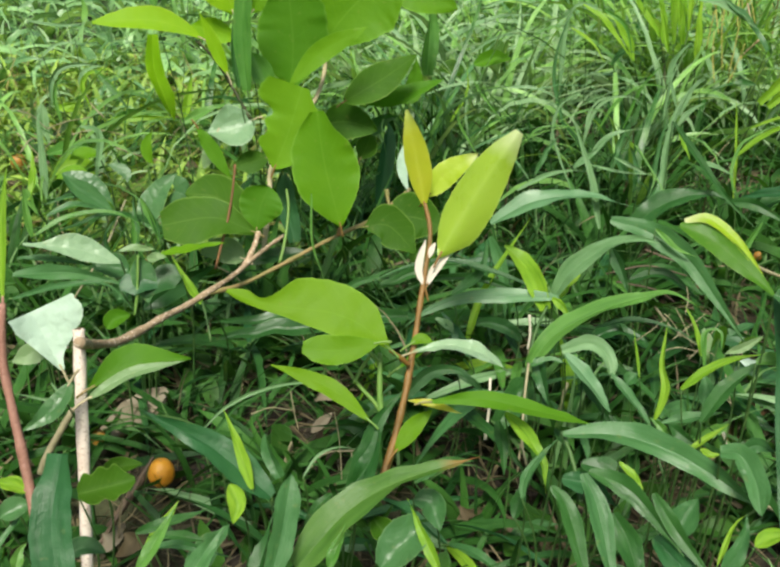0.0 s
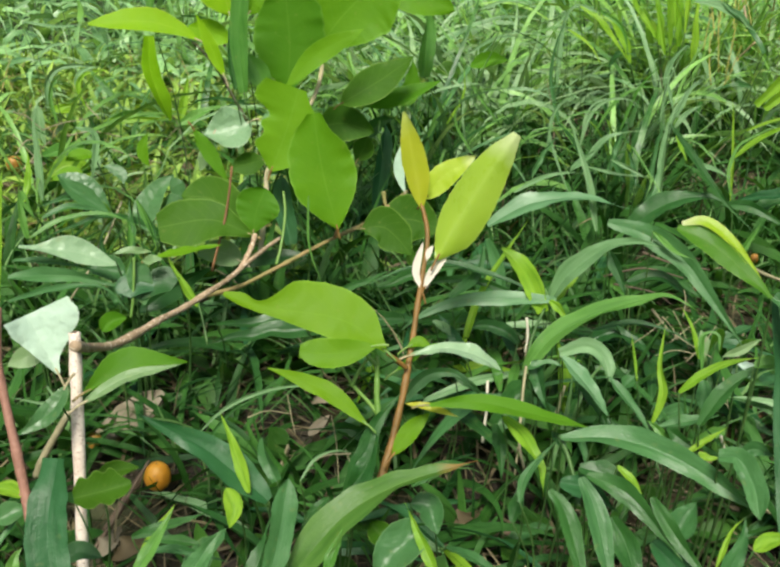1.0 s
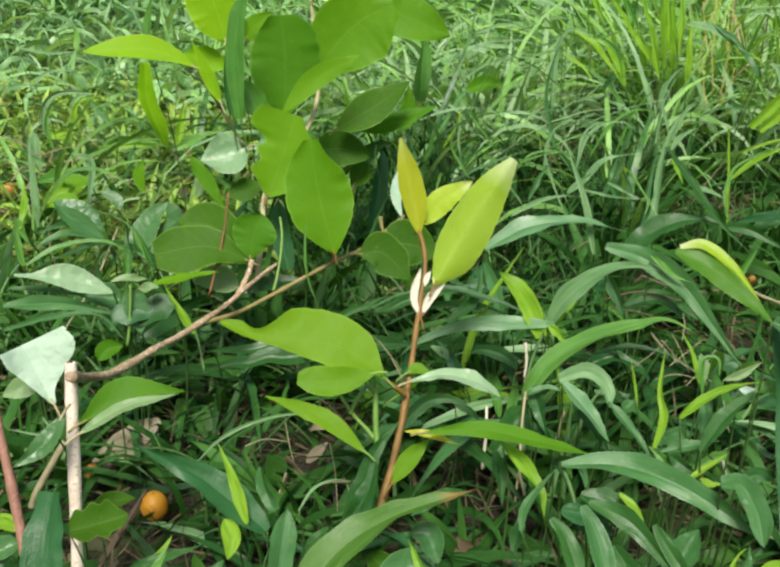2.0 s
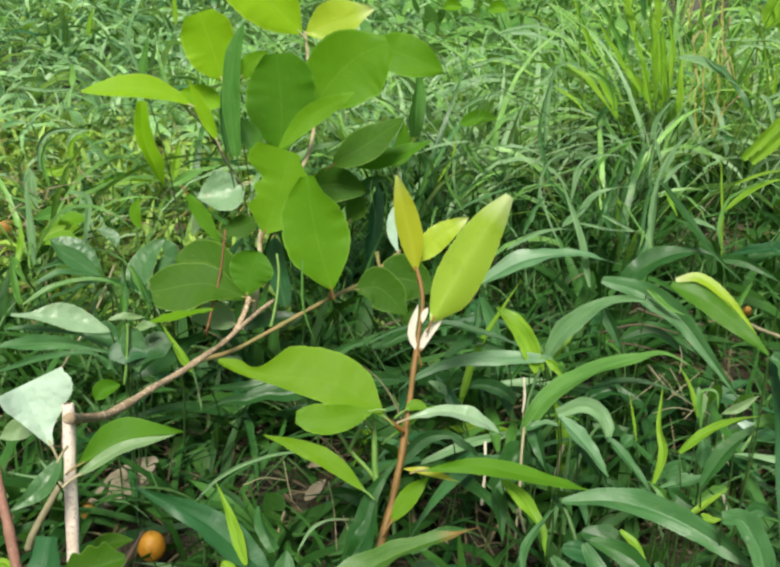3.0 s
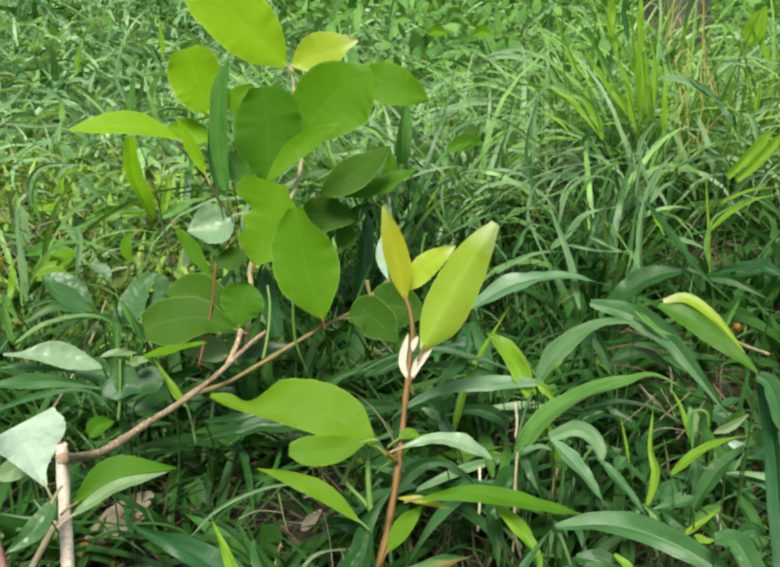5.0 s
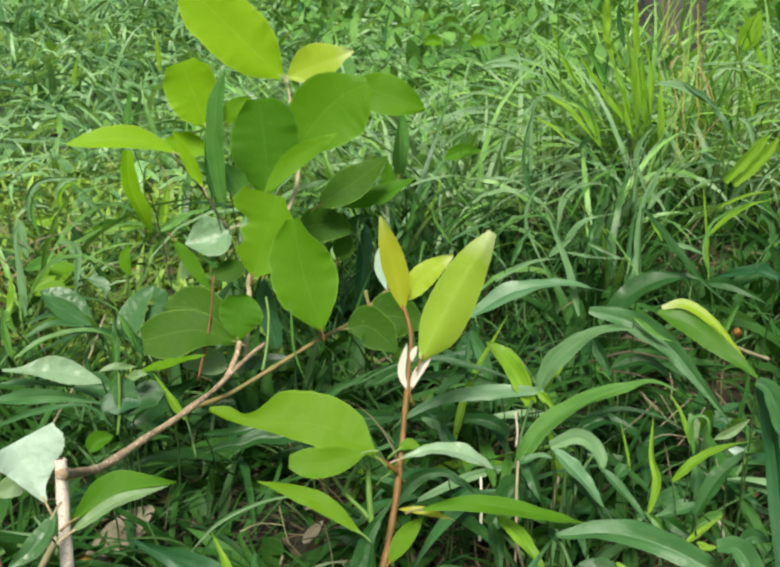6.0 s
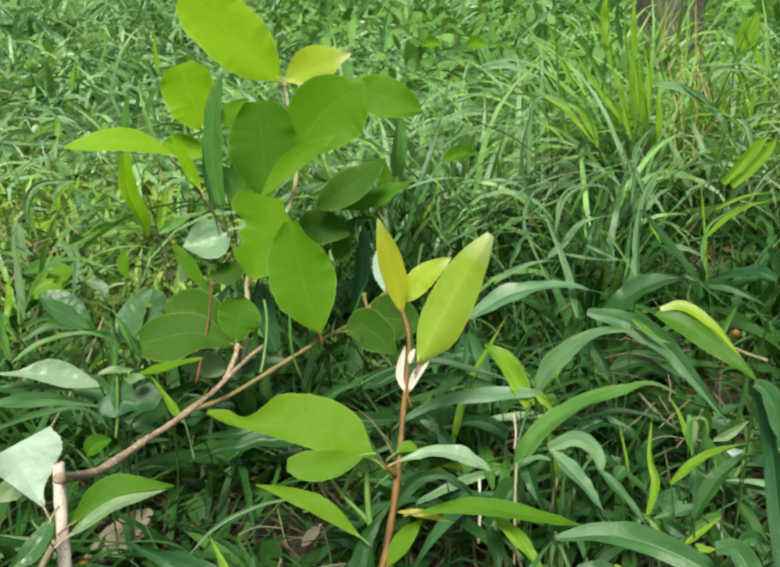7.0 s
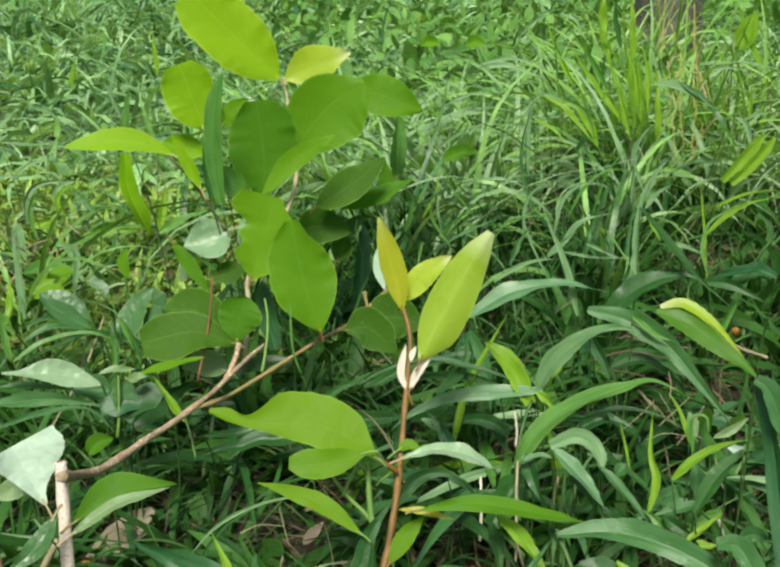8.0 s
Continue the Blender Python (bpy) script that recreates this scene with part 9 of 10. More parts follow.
fruit((-0.1257, 0.4199, 0.0200), 0.0078)
fruit((-0.1726, 0.4546, 0.0181), 0.0048, dull, 'small dull brownish-orange fruit lying in the grass')
fruit((-0.3922, 0.9186, 0.0279), 0.0080, dull, 'small dull brownish-orange fruit lying in the grass')
fruit((0.3039, 0.6756, 0.0478), 0.0035, dull, 'small dull brownish-orange fruit lying in the grass')
fallen_leaf(tan_leaf, (-0.1471, 0.5145, 0.0100), (-0.1574, 0.4773, 0.0200), (-0.1761, 0.4646, 0.0090), 0.0229, 'curled pale tan dead leaf lying on the soil')
fallen_leaf(brown_leaf, (-0.1254, 0.3797, 0.0100), (-0.1281, 0.3633, 0.0200), (-0.1380, 0.3638, 0.0090), 0.0147, 'dark brown dead leaf lying on the soil')
fallen_leaf(brown_leaf, (0.2197, 0.7086, 0.0100), (0.2290, 0.7004, 0.0200), (0.2520, 0.7158, 0.0090), 0.0137, 'dark brown dead leaf lying on the soil')
fallen_leaf(rust_leaf, (0.2531, 0.6821, 0.0100), (0.2589, 0.6793, 0.0200), (0.2794, 0.6988, 0.0090), 0.0136, 'rust-coloured dead leaf lying among grass stems')
fallen_leaf(rust_leaf, (0.2377, 0.5004, 0.0100), (0.2463, 0.4977, 0.0200), (0.2702, 0.5159, 0.0090), 0.0127, 'rust-coloured dead leaf lying among grass stems')
fallen_leaf(rust_leaf, (0.2101, 0.4753, 0.0100), (0.2192, 0.4699, 0.0200), (0.2365, 0.4774, 0.0090), 0.0137, 'rust-coloured dead leaf lying among grass stems')
fallen_leaf(brown_leaf, (0.2932, 0.6408, 0.0100), (0.2938, 0.6150, 0.0200), (0.3063, 0.6116, 0.0090), 0.0198, 'dark brown dead leaf lying on the soil')
fallen_leaf(brown_leaf, (0.0360, 0.4097, 0.0100), (0.0455, 0.3903, 0.0200), (0.0628, 0.4073, 0.0090), 0.0101, 'dark brown dead leaf lying on the soil')
fallen_leaf(brown_leaf, (-0.0323, 0.4123, 0.0100), (-0.0234, 0.4071, 0.0200), (-0.0097, 0.4183, 0.0090), 0.0104, 'dark brown dead leaf lying on the soil')
fallen_leaf(tan_leaf, (-0.1495, 0.3662, 0.0100), (-0.1393, 0.3667, 0.0200), (-0.1403, 0.3902, 0.0090), 0.0115, 'curled pale tan dead leaf lying on the soil')
fallen_leaf(tan_leaf, (-0.4034, 0.9764, 0.0100), (-0.3779, 0.9553, 0.0200), (-0.3648, 0.9594, 0.0090), 0.0213, 'curled pale tan dead leaf lying on the soil')
fallen_leaf(brown_leaf, (-0.3326, 0.7878, 0.0100), (-0.3129, 0.7756, 0.0200), (-0.3014, 0.7762, 0.0090), 0.0260, 'dark brown dead leaf lying on the soil')
fallen_leaf(brown_leaf, (-0.2326, 0.9574, 0.0100), (-0.2153, 0.9447, 0.0200), (-0.2023, 0.9566, 0.0090), 0.0188, 'dark brown dead leaf lying on the soil')
fallen_leaf(tan_leaf, (-0.0480, 0.5094, 0.0100), (-0.0342, 0.5051, 0.0200), (-0.0219, 0.5143, 0.0090), 0.0120, 'curled pale tan dead leaf lying on the soil')
fallen_leaf(rust_leaf, (0.2187, 0.7138, 0.0100), (0.2305, 0.7039, 0.0200), (0.2550, 0.7173, 0.0090), 0.0160, 'rust-coloured dead leaf lying among grass stems')


# ---- weathered stump in the grass behind ----
def stump(at, r, height):
    ob = thing("tree_stump", (at[0], at[1], 0), "weathered grey-brown tree stump half hidden behind the grass", "stump")
    bm = bmesh.new()
    rings, sides = [], 56
    for i in range(15):
        f = i / 14
        ring = []
        for k in range(sides):
            q = 2 * math.pi * k / sides
            flare = 1 + 0.55 * (1 - f) ** 3 * (0.5 + 0.5 * math.cos(q * 4 + 0.7))
            rough = 1 + 0.06 * noise.noise(Vector((math.cos(q) * 3, math.sin(q) * 3, f * 2))) + 0.11 * noise.noise(Vector((math.cos(q) * 9, math.sin(q) * 9, f * 2)))
            ring.append(bm.verts.new((at[0] + math.cos(q) * r * flare * rough, at[1] + math.sin(q) * r * flare * rough,
                                      -0.03 + f * height + (0.02 * noise.noise(Vector((q, 3, 1))) if i == 14 else 0))))
        rings.append(ring)
    for a, b in zip(rings, rings[1:]):
        for k in range(sides):
            bm.faces.new((a[k], a[(k + 1) % sides], b[(k + 1) % sides], b[k]))
    bm.faces.new(rings[-1])
    me = bpy.data.meshes.new("trunk")
    bm.to_mesh(me)
    bm.free()
    me.shade_smooth()
    part("trunk", me, greystem, ob)
    return ob


stump((0.780, 2.36, 0), 0.075, 0.34)

# ---- turf, herbage and litter ----
def strand_verts(rng, xy, length, width, lean, droop, az, shape="blade", seg=6, base=0.0, vfold=0.25, squash=1.0):
    """Many blades at once: each leans, droops and tapers by its own numbers. Gives their points, blade by blade."""
    n = len(xy)
    s = np.linspace(0.0, 1.0, seg + 1)
    theta = lean[:, None] + droop[:, None] * s[None, :] ** 1.4
    step = (length / seg)[:, None]
    out = np.concatenate((np.zeros((n, 1)), np.cumsum(np.sin(0.5 * (theta[:, 1:] + theta[:, :-1])) * step, 1)), 1)
    up = np.concatenate((np.zeros((n, 1)), np.cumsum(np.cos(0.5 * (theta[:, 1:] + theta[:, :-1])) * step, 1)), 1)
    bend = rng.normal(0, 0.25, n)[:, None] * s[None, :] ** 2
    ca, sa = np.cos(az[:, None] + bend), np.sin(az[:, None] + bend)
    z0 = np.array([rise(x, y) for x, y in xy]) + base
    cen = np.stack((xy[:, 0:1] + out * ca, xy[:, 1:2] + out * sa, np.maximum(z0[:, None] + up * squash, z0[:, None] + 0.0015 - base * 0.5)), 2)
    turn = rng.normal(0, 0.55, n)[:, None] + rng.normal(0, 0.5, n)[:, None] * s[None, :]
    side = np.stack((-sa * np.cos(turn), ca * np.cos(turn), np.sin(turn)), 2)
    nor = np.stack((-np.cos(theta) * ca, -np.cos(theta) * sa, np.sin(theta)), 2)
    half = profile(shape, s)[None, :] * width[:, None] * 0.5
    return np.stack((cen - side * half[..., None] + nor * (half * vfold)[..., None], cen,
                     cen + side * half[..., None] + nor * (half * vfold)[..., None]), 2).reshape(n, -1, 3)


def strand_mesh(name, verts, seg):
    """One mesh of the blades whose points are given."""
    n = len(verts)
    k = np.arange(seg)[:, None] * 3 + np.arange(2)[None, :]
    quad = np.stack((k, k + 1, k + 4, k + 3), 2).reshape(-1, 4)
    faces = (quad[None] + (np.arange(n) * (seg + 1) * 3)[:, None, None]).reshape(-1, 4)
    me = bpy.data.meshes.new(name)
    me.vertices.add(n * (seg + 1) * 3)
    me.vertices.foreach_set("co", verts.ravel())
    me.loops.add(faces.size)
    me.loops.foreach_set("vertex_index", faces.ravel().astype(np.int32))
    me.polygons.add(len(faces))
    me.polygons.foreach_set("loop_start", np.arange(0, faces.size, 4, dtype=np.int32))
    me.update(calc_edges=True)
    loc = faces.ravel() % ((seg + 1) * 3)
    lay = me.uv_layers.new(name="leaf")
    lay.data.foreach_set("uv", np.column_stack((np.linspace(0.0, 1.0, seg + 1)[loc // 3], loc % 3 - 1.0)).ravel())
    me.shade_smooth()
    return me


def strands(name, material, rng, *numbers, seg=6, label="", category="grass", **more):
    """Uncounted blades as one sheet of real geometry."""
    me = strand_mesh(name, strand_verts(rng, *numbers, seg=seg, **more), seg)
    me.materials.append(material)
    return tagged(new(name, me), label, category, kind="stuff")


def tuft_things(name, material, rng, hearts, per, *numbers, seg=7, label="", category="grass", group="", piece="blade"):
    """Tufts that can be told apart: each a thing with its blades as parts."""
    verts = strand_verts(rng, *numbers, seg=seg)
    for i, heart in enumerate(hearts):
        tuft = thing(name, (heart[0], heart[1], rise(heart[0], heart[1])), label, category, group)
        for blade in verts[i * per:(i + 1) * per]:
            part(piece, strand_mesh(piece, blade[None], seg), material, tuft)


# spots where the soil lies open: round the fruits and between the shoots
BARE = [(-0.049, 0.527, 0.018), (-0.060, 0.499, 0.018), (-0.030, 0.525, 0.018), (-0.014, 0.504, 0.018), (-0.039, 0.474, 0.018), (-0.087, 0.505, 0.018), (-0.126, 0.420, 0.024), (-0.115, 0.385, 0.024), (-0.105, 0.350, 0.024), (-0.173, 0.455, 0.024), (-0.159, 0.420, 0.024), (-0.146, 0.385, 0.024), (-0.392, 0.919, 0.030), (-0.377, 0.884, 0.030), (-0.362, 0.849, 0.030), (0.304, 0.676, 0.030), (0.288, 0.641, 0.030), (0.272, 0.606, 0.030), (0.397, 0.870, 0.050), (0.383, 0.945, 0.050), (0.325, 0.921, 0.050), (-0.064, 0.486, 0.026), (0.055, 0.426, 0.036), (0.241, 0.744, 0.045), (0.181, 0.434, 0.030), (-0.141, 0.400, 0.030), (-0.017, 0.452, 0.020), (0.230, 0.624, 0.040)]


def spread(rng, n, x0, x1, y0, y1, keep=None):
    """Random places on a stretch of ground; keep gives the chance of each."""
    xy = np.column_stack((rng.uniform(x0, x1, n), rng.uniform(y0, y1, n)))
    for cx, cy, r in BARE:
        xy = xy[np.hypot(xy[:, 0] - cx, xy[:, 1] - cy) > r]
    n = len(xy)
    if keep is None:
        return xy
    chance = np.array([keep(x, y) for x, y in xy])
    return xy[rng.uniform(0, 1, n) < chance]


def tufts(rng, places, per, size):
    """Blades round tuft hearts: their places and the ways they point."""
    c = np.repeat(places, per, axis=0)
    a = rng.uniform(0, 2 * np.pi, len(c))
    r = np.abs(rng.normal(0, size, len(c)))
    return c + np.column_stack((np.cos(a), np.sin(a))) * r[:, None], a + rng.normal(0, 0.5, len(c))


def patch(x, y, f=3.0, z=0.0):
    return noise.noise(Vector((x * f, y * f, z)))


def n_of(rng, n, mean, dev, low):
    return np.maximum(low, rng.normal(mean, dev, n))


# low shoots of the same broad grass filling the spaces between
def low_shoot(rng, x, y, height, count):
    """A short stem with broad pointed blades that arch out from its top."""
    shoot = thing("grass_shoot", (x, y, rise(x, y)), "low broad-bladed green grass shoot between taller ones", "grass", "grass shoots")
    node = Vector((x + rng.normal(0, 0.006), y - abs(rng.normal(0, 0.008)), height))
    part("culm", tube_mesh("culm", [(x, y, -0.004), ((x + node.x) / 2, y, height * 0.55), tuple(node)], 0.0011, 0.0008, 6), sheath, shoot)
    start = rng.uniform(0, 6.283)
    for k in range(count):
        az = start + k * 2.4 + rng.normal(0, 0.3)
        length, out = rng.uniform(0.045, 0.105), Vector((math.cos(az), math.sin(az), 0))
        up, drop = rng.uniform(0.05, 0.50), rng.uniform(0.1, 0.5)
        base = node - Vector((0, 0, 0.25 * height * k / count))
        pts = [base + out * (length * f) + Vector((0, 0, length * (up * 1.5 * f - (up * 0.6 + drop) * f * f))) for f in (0.0, 0.35, 0.7, 1.0)]
        pts = [(p.x, p.y, max(p.z, 0.006)) for p in pts]
        material = low_kinds[int(rng.choice(len(low_kinds), p=low_chances))]
        blade(shoot, material, pts, rng.uniform(0.0055, 0.0115), tuple(Vector((-out.x * 0.25, -out.y * 0.25 - 0.25, 0.93)).normalized()), "reed",
              rng.uniform(0.25, 0.55), roll=(rng.normal(0, 0.15), rng.normal(0, 0.5)), culms=False)


low_kinds, low_chances = (gras, teal_blade, mid_blade, deep_blade, brig, bladeg), (0.34, 0.32, 0.17, 0.12, 0.02, 0.03)
low_rng = np.random.default_rng(5)
taken = []
for x0, x1, y0, y1, h0, h1, want in ((0.03, 0.33, 0.40, 0.70, 0.026, 0.055, 27), (-0.21, 0.03, 0.44, 0.66, 0.020, 0.045, 9), (-0.15, 0.22, 0.33, 0.40, 0.012, 0.025, 6)):
    made = 0
    for attempt in range(600):
        x, y = low_rng.uniform(x0, x1), low_rng.uniform(y0, y1)
        if made == want or any(math.hypot(x - a, y - b) < 0.030 for a, b in taken) or any(math.hypot(x - a, y - b) < r + 0.022 for a, b, r in BARE):
            continue
        taken.append((x, y))
        made += 1
        low_shoot(low_rng, x, y, low_rng.uniform(h0, h1), int(low_rng.integers(3, 6)))


rng = np.random.default_rng(11)

# dead stalks and crumbled leaves on the soil
BARE, open_spots = [], BARE
xy = spread(rng, 9000, -0.75, 0.75, 0.2, 1.3)
n = len(xy)
strands("dead_stalks", straw_blade, rng, xy, n_of(rng, n, 0.055, 0.025, 0.015), n_of(rng, n, 0.0017, 0.0007, 0.0007),
        rng.uniform(1.15, 1.62, n), rng.normal(0.05, 0.2, n), rng.uniform(0, 6.283, n), base=0.006, seg=4, squash=0.6,
        label="dry tan grass stalks lying on the soil", category="straw")
xy = spread(rng, 1500, -0.75, 0.75, 0.2, 1.4)
n = len(xy)
strands("leaf_litter", dead_leaf, rng, xy, n_of(rng, n, 0.022, 0.008, 0.008), n_of(rng, n, 0.010, 0.004, 0.004),
        rng.uniform(1.2, 1.6, n), rng.normal(0.3, 0.4, n), rng.uniform(0, 6.283, n), shape="ovate", base=0.005, seg=5, squash=0.5,
        label="brown crumbled dead leaves on the soil", category="leaf litter")

BARE = open_spots

# low herbs between the grasses
xy = spread(rng, 7500, -0.75, 0.75, 0.3, 1.05, lambda x, y: 0.62 + 0.9 * patch(x, y, 6.0, 4.0) + (-0.1 if x < -0.05 and y > 0.82 else 0.25 if x < -0.05 and y > 0.55 else -0.25))
n = len(xy)
strands("low_herbs", herbage, rng, xy, n_of(rng, n, 0.024, 0.010, 0.008), n_of(rng, n, 0.0095, 0.004, 0.003),
        rng.uniform(0.4, 1.35, n), rng.normal(0.5, 0.4, n), rng.uniform(0, 6.283, n), shape="ovate", base=0.010, vfold=0.15,
        label="low green broad-leaved herbs covering the ground", category="herbs")

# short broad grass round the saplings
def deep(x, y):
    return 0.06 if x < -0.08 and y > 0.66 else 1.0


def low_front(x, y):
    return (0.75 + 0.8 * patch(x, y, 5.0, 1.0)) * deep(x, y)


hearts = spread(rng, 430, -0.62, 0.72, 0.30, 0.98, low_front)
near = (hearts[:, 1] < 0.66) & (np.abs(hearts[:, 0]) < 0.40)
for chosen, apart in ((hearts[near], True), (hearts[~near], False)):
    xy, az = tufts(rng, chosen, 5, 0.010)
    n = len(xy)
    tall = np.clip((xy[:, 1] - 0.30) * 0.14 + 0.035, 0.035, 0.105)
    numbers = (xy, tall * rng.uniform(0.6, 1.5, n), n_of(rng, n, 0.0098, 0.0030, 0.0040),
               np.abs(rng.normal(0.35, 0.25, n)), n_of(rng, n, 1.2, 0.5, 0.1), az)
    if apart:
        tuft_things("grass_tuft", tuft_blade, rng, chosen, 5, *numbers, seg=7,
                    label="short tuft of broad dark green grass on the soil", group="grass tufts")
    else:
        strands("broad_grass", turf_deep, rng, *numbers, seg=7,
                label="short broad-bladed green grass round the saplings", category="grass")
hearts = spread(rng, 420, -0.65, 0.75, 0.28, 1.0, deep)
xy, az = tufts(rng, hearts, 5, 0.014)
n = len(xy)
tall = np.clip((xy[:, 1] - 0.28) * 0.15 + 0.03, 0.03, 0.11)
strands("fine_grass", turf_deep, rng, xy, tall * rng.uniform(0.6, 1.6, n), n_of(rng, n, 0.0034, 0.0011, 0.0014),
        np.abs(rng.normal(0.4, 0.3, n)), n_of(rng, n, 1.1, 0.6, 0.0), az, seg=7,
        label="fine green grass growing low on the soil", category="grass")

# withered thin blades arching between the green ones
hearts = spread(rng, 420, -0.62, 0.72, 0.30, 1.0)
xy, az = tufts(rng, hearts, 3, 0.015)
n = len(xy)
strands("withered_grass", straw_blade, rng, xy, n_of(rng, n, 0.060, 0.022, 0.03), n_of(rng, n, 0.0014, 0.0005, 0.0007),
        n_of(rng, n, 0.7, 0.35, 0.1), n_of(rng, n, 1.1, 0.6, 0.1), az, seg=9,
        label="thin withered tan grass blades arching over the soil", category="dry grass")

xy = spread(rng, 420, 0.05, 0.85, 0.76, 1.12)
n = len(xy)
strands("dry_straws", straw_blade, rng, xy, n_of(rng, n, 0.11, 0.03, 0.04), n_of(rng, n, 0.0022, 0.0007, 0.001),
        n_of(rng, n, 0.75, 0.35, 0.1), n_of(rng, n, 0.7, 0.5, 0.0), rng.uniform(0, 6.283, n), seg=7,
        label="tan dry straws leaning in the foot of the long grass", category="straw")

# thin wiry grass threading between the broad blades
hearts = spread(rng, 330, -0.32, 0.45, 0.40, 0.86)
xy, az = tufts(rng, hearts, 5, 0.018)
n = len(xy)
strands("wiry_grass", wiry, rng, xy, n_of(rng, n, 0.070, 0.025, 0.025), n_of(rng, n, 0.0022, 0.0007, 0.0010),
        n_of(rng, n, 0.65, 0.35, 0.1), n_of(rng, n, 1.3, 0.7, 0.0), az, seg=9,
        label="thin grey-green wiry grass between broader blades", category="grass")

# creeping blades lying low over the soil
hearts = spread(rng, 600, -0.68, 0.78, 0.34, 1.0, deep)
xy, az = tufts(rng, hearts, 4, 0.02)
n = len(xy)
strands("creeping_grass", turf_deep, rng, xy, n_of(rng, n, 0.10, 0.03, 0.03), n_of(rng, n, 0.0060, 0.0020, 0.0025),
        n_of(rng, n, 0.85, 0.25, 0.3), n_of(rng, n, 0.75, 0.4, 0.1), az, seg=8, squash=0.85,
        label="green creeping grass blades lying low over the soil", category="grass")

# short turf beyond the sapling on its open side, sunlight put into its colour
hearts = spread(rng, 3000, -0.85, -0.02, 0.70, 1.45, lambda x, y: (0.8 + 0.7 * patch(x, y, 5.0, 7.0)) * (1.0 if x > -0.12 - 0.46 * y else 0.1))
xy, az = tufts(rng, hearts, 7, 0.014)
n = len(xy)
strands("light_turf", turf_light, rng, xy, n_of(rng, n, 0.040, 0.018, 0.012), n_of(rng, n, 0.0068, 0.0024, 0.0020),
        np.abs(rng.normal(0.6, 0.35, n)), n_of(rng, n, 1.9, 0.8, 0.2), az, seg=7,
        label="short yellow-green turf in an opening, sunlight put into its colour", category="grass")

hearts = spread(rng, 260, -0.9, -0.06, 0.72, 1.5)
xy, az = tufts(rng, hearts, 4, 0.016)
n = len(xy)
strands("curled_turf", pale_turf, rng, xy, n_of(rng, n, 0.065, 0.022, 0.025), n_of(rng, n, 0.0052, 0.0016, 0.0022),
        np.abs(rng.normal(0.45, 0.3, n)), n_of(rng, n, 2.2, 0.7, 0.5), az, seg=9,
        label="pale grass blades curled over in the short turf", category="grass")
xy = spread(rng, 900, -0.9, -0.08, 0.72, 1.4)
n = len(xy)
strands("turf_straws", stalk_blade, rng, xy, n_of(rng, n, 0.055, 0.02, 0.02), n_of(rng, n, 0.0020, 0.0006, 0.001),
        n_of(rng, n, 0.95, 0.35, 0.2), n_of(rng, n, 0.5, 0.5, 0.0), rng.uniform(0, 6.283, n), seg=6, base=0.008,
        label="tan straws caught in the short turf", category="straw")

# undergrowth in the foot of the long grass, shade put into its dark green
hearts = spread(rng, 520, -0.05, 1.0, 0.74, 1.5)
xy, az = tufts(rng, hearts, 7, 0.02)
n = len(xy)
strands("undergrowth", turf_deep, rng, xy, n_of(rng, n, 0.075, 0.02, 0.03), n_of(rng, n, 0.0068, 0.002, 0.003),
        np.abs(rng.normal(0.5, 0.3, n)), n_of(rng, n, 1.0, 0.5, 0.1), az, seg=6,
        label="undergrowth in the foot of the long grass, shade put into its dark green", category="grass")

# long arching grass behind
def arching(x, y):
    return (0.75 + 1.3 * patch(x, y, 6.0, 2.0)) * (1.0 if x > -0.02 + 0.25 * patch(x, y, 2.0, 3.0) else 0.15) * (0.18 if y < 1.02 and x > 0.08 else 1.0)


hearts = spread(rng, 330, -0.5, 1.1, 0.78, 1.65, arching)
xy, az = tufts(rng, hearts, 12, 0.016)
n = len(xy)
strands("arching_grass", turf, rng, xy, n_of(rng, n, 0.20, 0.05, 0.07), n_of(rng, n, 0.0064, 0.0020, 0.0026),
        np.abs(rng.normal(0.25, 0.18, n)), n_of(rng, n, 1.75, 0.55, 0.3), az, seg=9,
        label="long arching green grass blades in thick tufts", category="grass")
hearts = spread(rng, 210, -0.2, 1.1, 0.88, 1.5, lambda x, y: arching(x, y) * (2.4 if y < 1.02 else 1.0))
xy, az = tufts(rng, hearts, 8, 0.016)
n = len(xy)
strands("pale_arching_grass", pale_turf, rng, xy, n_of(rng, n, 0.20, 0.05, 0.06), n_of(rng, n, 0.0066, 0.0020, 0.0026),
        np.abs(rng.normal(0.25, 0.2, n)), n_of(rng, n, 1.8, 0.5, 0.3), az, seg=9,
        label="pale bluish arching grass blades among green ones", category="grass")

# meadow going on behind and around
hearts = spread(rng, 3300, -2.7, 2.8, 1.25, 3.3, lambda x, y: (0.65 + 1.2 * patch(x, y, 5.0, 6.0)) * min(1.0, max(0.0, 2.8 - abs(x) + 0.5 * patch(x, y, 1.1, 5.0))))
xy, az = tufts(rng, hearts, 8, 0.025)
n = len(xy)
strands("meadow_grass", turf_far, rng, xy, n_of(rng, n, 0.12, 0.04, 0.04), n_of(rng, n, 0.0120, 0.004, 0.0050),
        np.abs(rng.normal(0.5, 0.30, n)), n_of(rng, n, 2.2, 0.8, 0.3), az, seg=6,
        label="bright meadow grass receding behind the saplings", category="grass")
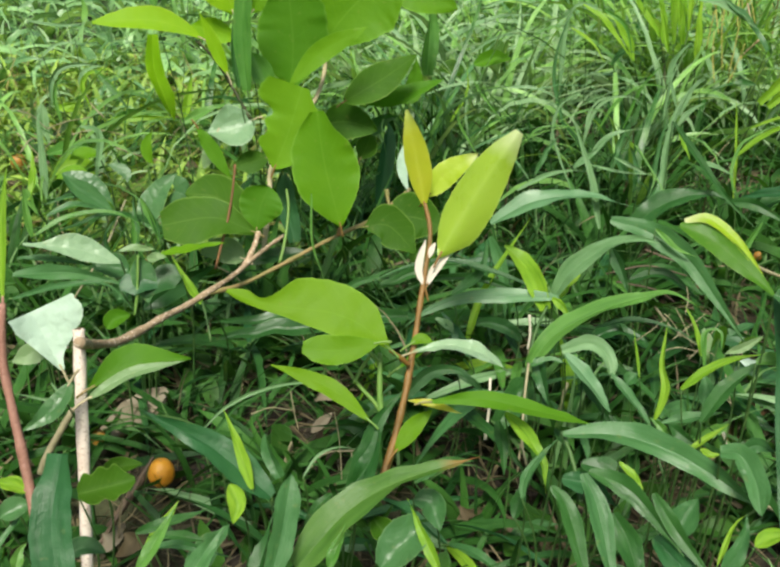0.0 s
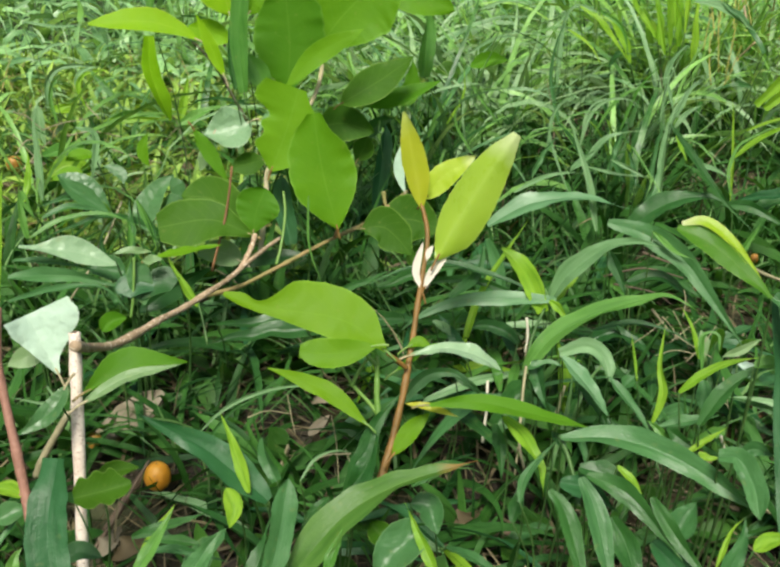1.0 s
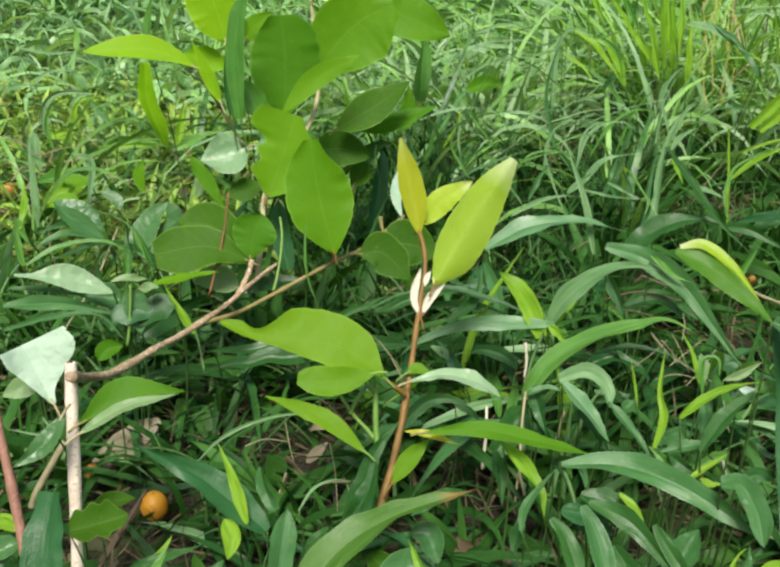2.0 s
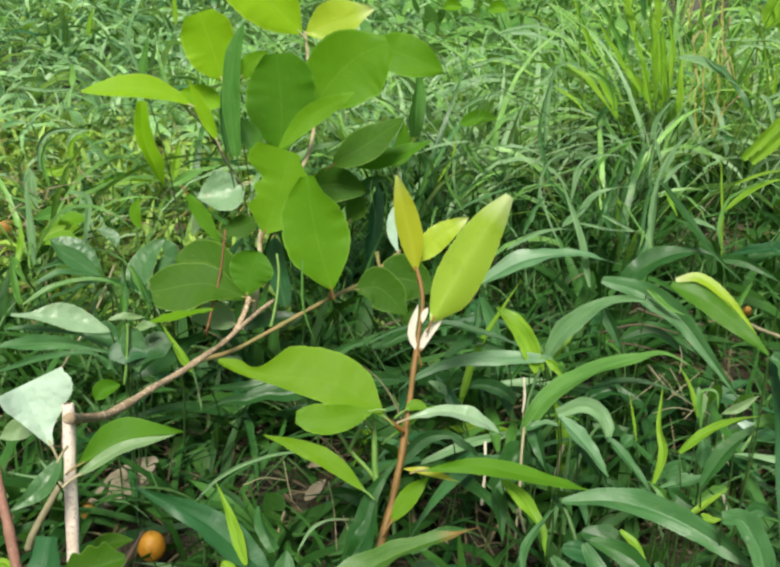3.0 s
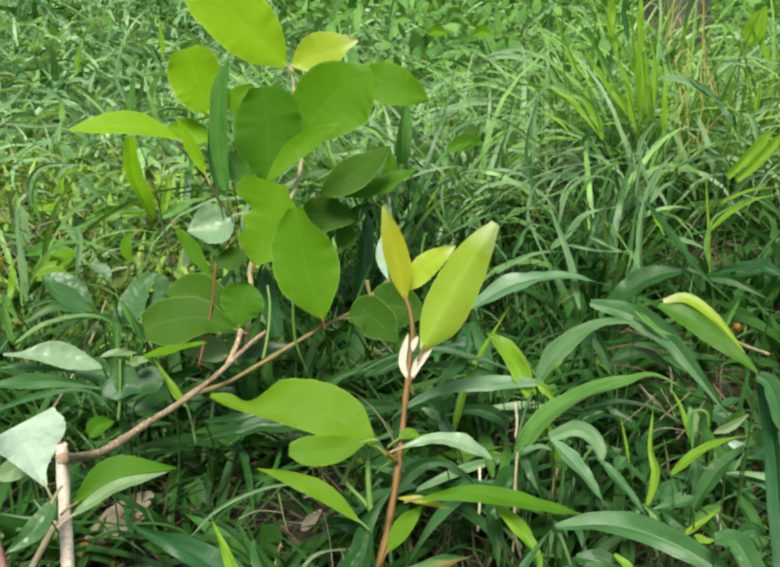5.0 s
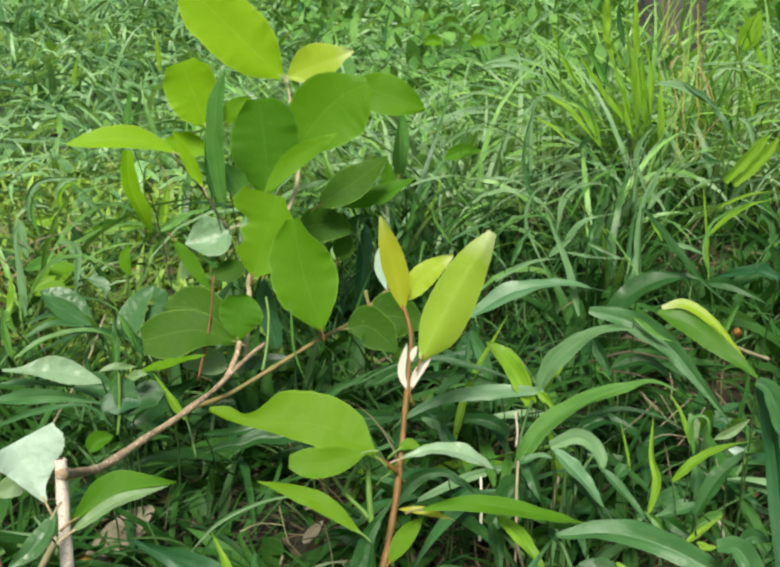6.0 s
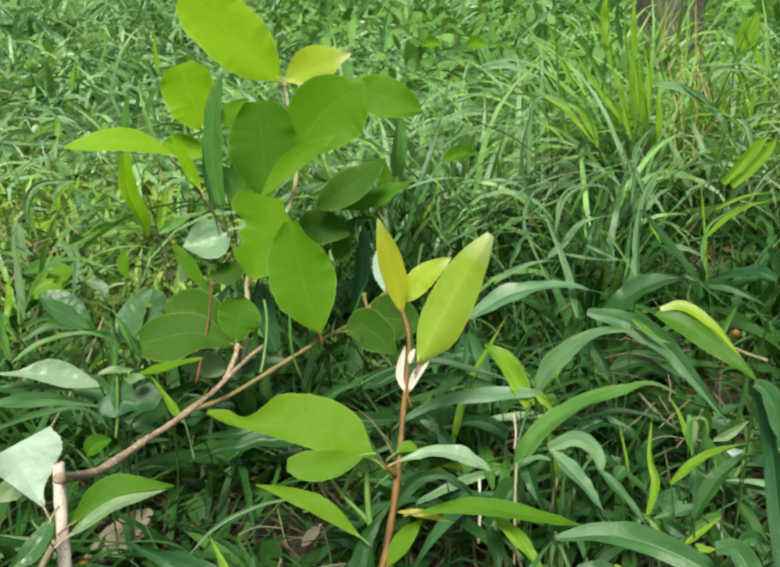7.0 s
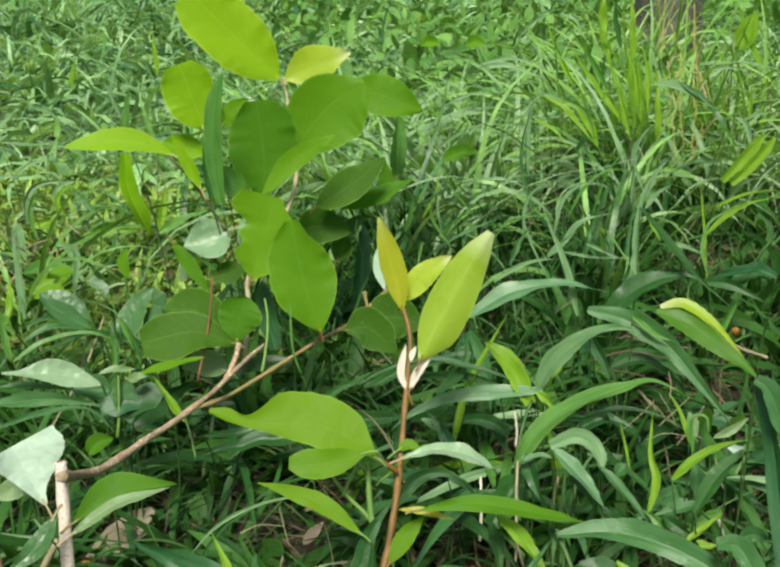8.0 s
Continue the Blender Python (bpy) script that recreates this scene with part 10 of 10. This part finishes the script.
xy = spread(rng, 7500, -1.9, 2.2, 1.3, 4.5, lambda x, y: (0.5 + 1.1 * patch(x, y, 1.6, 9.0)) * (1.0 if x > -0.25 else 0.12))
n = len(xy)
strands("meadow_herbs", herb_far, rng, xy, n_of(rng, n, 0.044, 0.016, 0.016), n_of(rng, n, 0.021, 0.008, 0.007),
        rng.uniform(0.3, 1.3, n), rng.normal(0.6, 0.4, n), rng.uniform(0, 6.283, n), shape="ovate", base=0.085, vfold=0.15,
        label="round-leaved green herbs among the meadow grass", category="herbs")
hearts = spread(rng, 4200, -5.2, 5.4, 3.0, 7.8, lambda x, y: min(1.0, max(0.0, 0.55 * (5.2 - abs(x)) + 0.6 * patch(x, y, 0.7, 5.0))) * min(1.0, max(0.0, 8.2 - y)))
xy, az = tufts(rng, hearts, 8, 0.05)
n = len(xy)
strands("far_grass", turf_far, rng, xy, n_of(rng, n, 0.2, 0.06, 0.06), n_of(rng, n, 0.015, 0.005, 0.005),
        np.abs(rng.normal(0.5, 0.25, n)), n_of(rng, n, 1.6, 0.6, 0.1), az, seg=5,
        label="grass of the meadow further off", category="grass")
def outside(x, y):
    """Thins out slowly with the distance; leaves the nearer planted stretch and the standpoint free."""
    if (abs(x) < 0.66 and 0.22 < y < 1.25) or x * x + y * y < 0.03 or (abs(x) < 1.6 and y > 1.25):
        return 0.0
    return min(1.0, math.exp(-0.42 * (math.hypot(x, y - 0.6) - 1.2)) + 0.3 * patch(x, y, 1.3, 8.0))


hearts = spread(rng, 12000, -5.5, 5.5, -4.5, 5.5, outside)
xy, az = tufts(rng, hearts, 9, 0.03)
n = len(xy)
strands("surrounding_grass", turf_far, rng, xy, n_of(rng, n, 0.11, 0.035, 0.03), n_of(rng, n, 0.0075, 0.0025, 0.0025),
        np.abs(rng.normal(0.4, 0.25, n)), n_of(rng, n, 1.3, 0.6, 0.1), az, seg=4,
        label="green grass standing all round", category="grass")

# upright clump with yellowed stalks on the far side
hearts = np.array([(0.383, 1.172), (0.360, 1.222), (0.430, 1.202), (0.526, 1.280), (0.317, 1.279), (0.391, 1.256), (0.549, 1.212), (0.589, 1.895), (0.549, 1.959), (0.661, 1.940)])
xy, az = tufts(rng, hearts, 28, 0.022)
n = len(xy)
tuft_things("grass_clump", clump_blade, rng, hearts, 28, xy, n_of(rng, n, 0.26, 0.06, 0.08), n_of(rng, n, 0.0064, 0.0020, 0.003),
            np.abs(rng.normal(0.26, 0.22, n)), n_of(rng, n, 1.35, 0.65, 0.1), az, seg=10,
            label="upright bright green grass clump behind the arching tufts", group="grass clumps")
spot = np.array([(0.484, 1.299), (0.548, 1.236)])
xy = np.repeat(spot, 30, axis=0) + rng.normal(0, 0.045, (60, 2))
n = len(xy)
tuft_things("dry_clump", stalk_blade, rng, spot, 30, xy, n_of(rng, n, 0.18, 0.06, 0.07), n_of(rng, n, 0.0034, 0.001, 0.0015),
            np.abs(rng.normal(0.25, 0.25, n)), n_of(rng, n, 0.4, 0.4, 0.0), rng.uniform(0, 6.283, n), seg=8,
            label="yellowed dry stalks standing in the green clump", category="dry grass", piece="stalk")
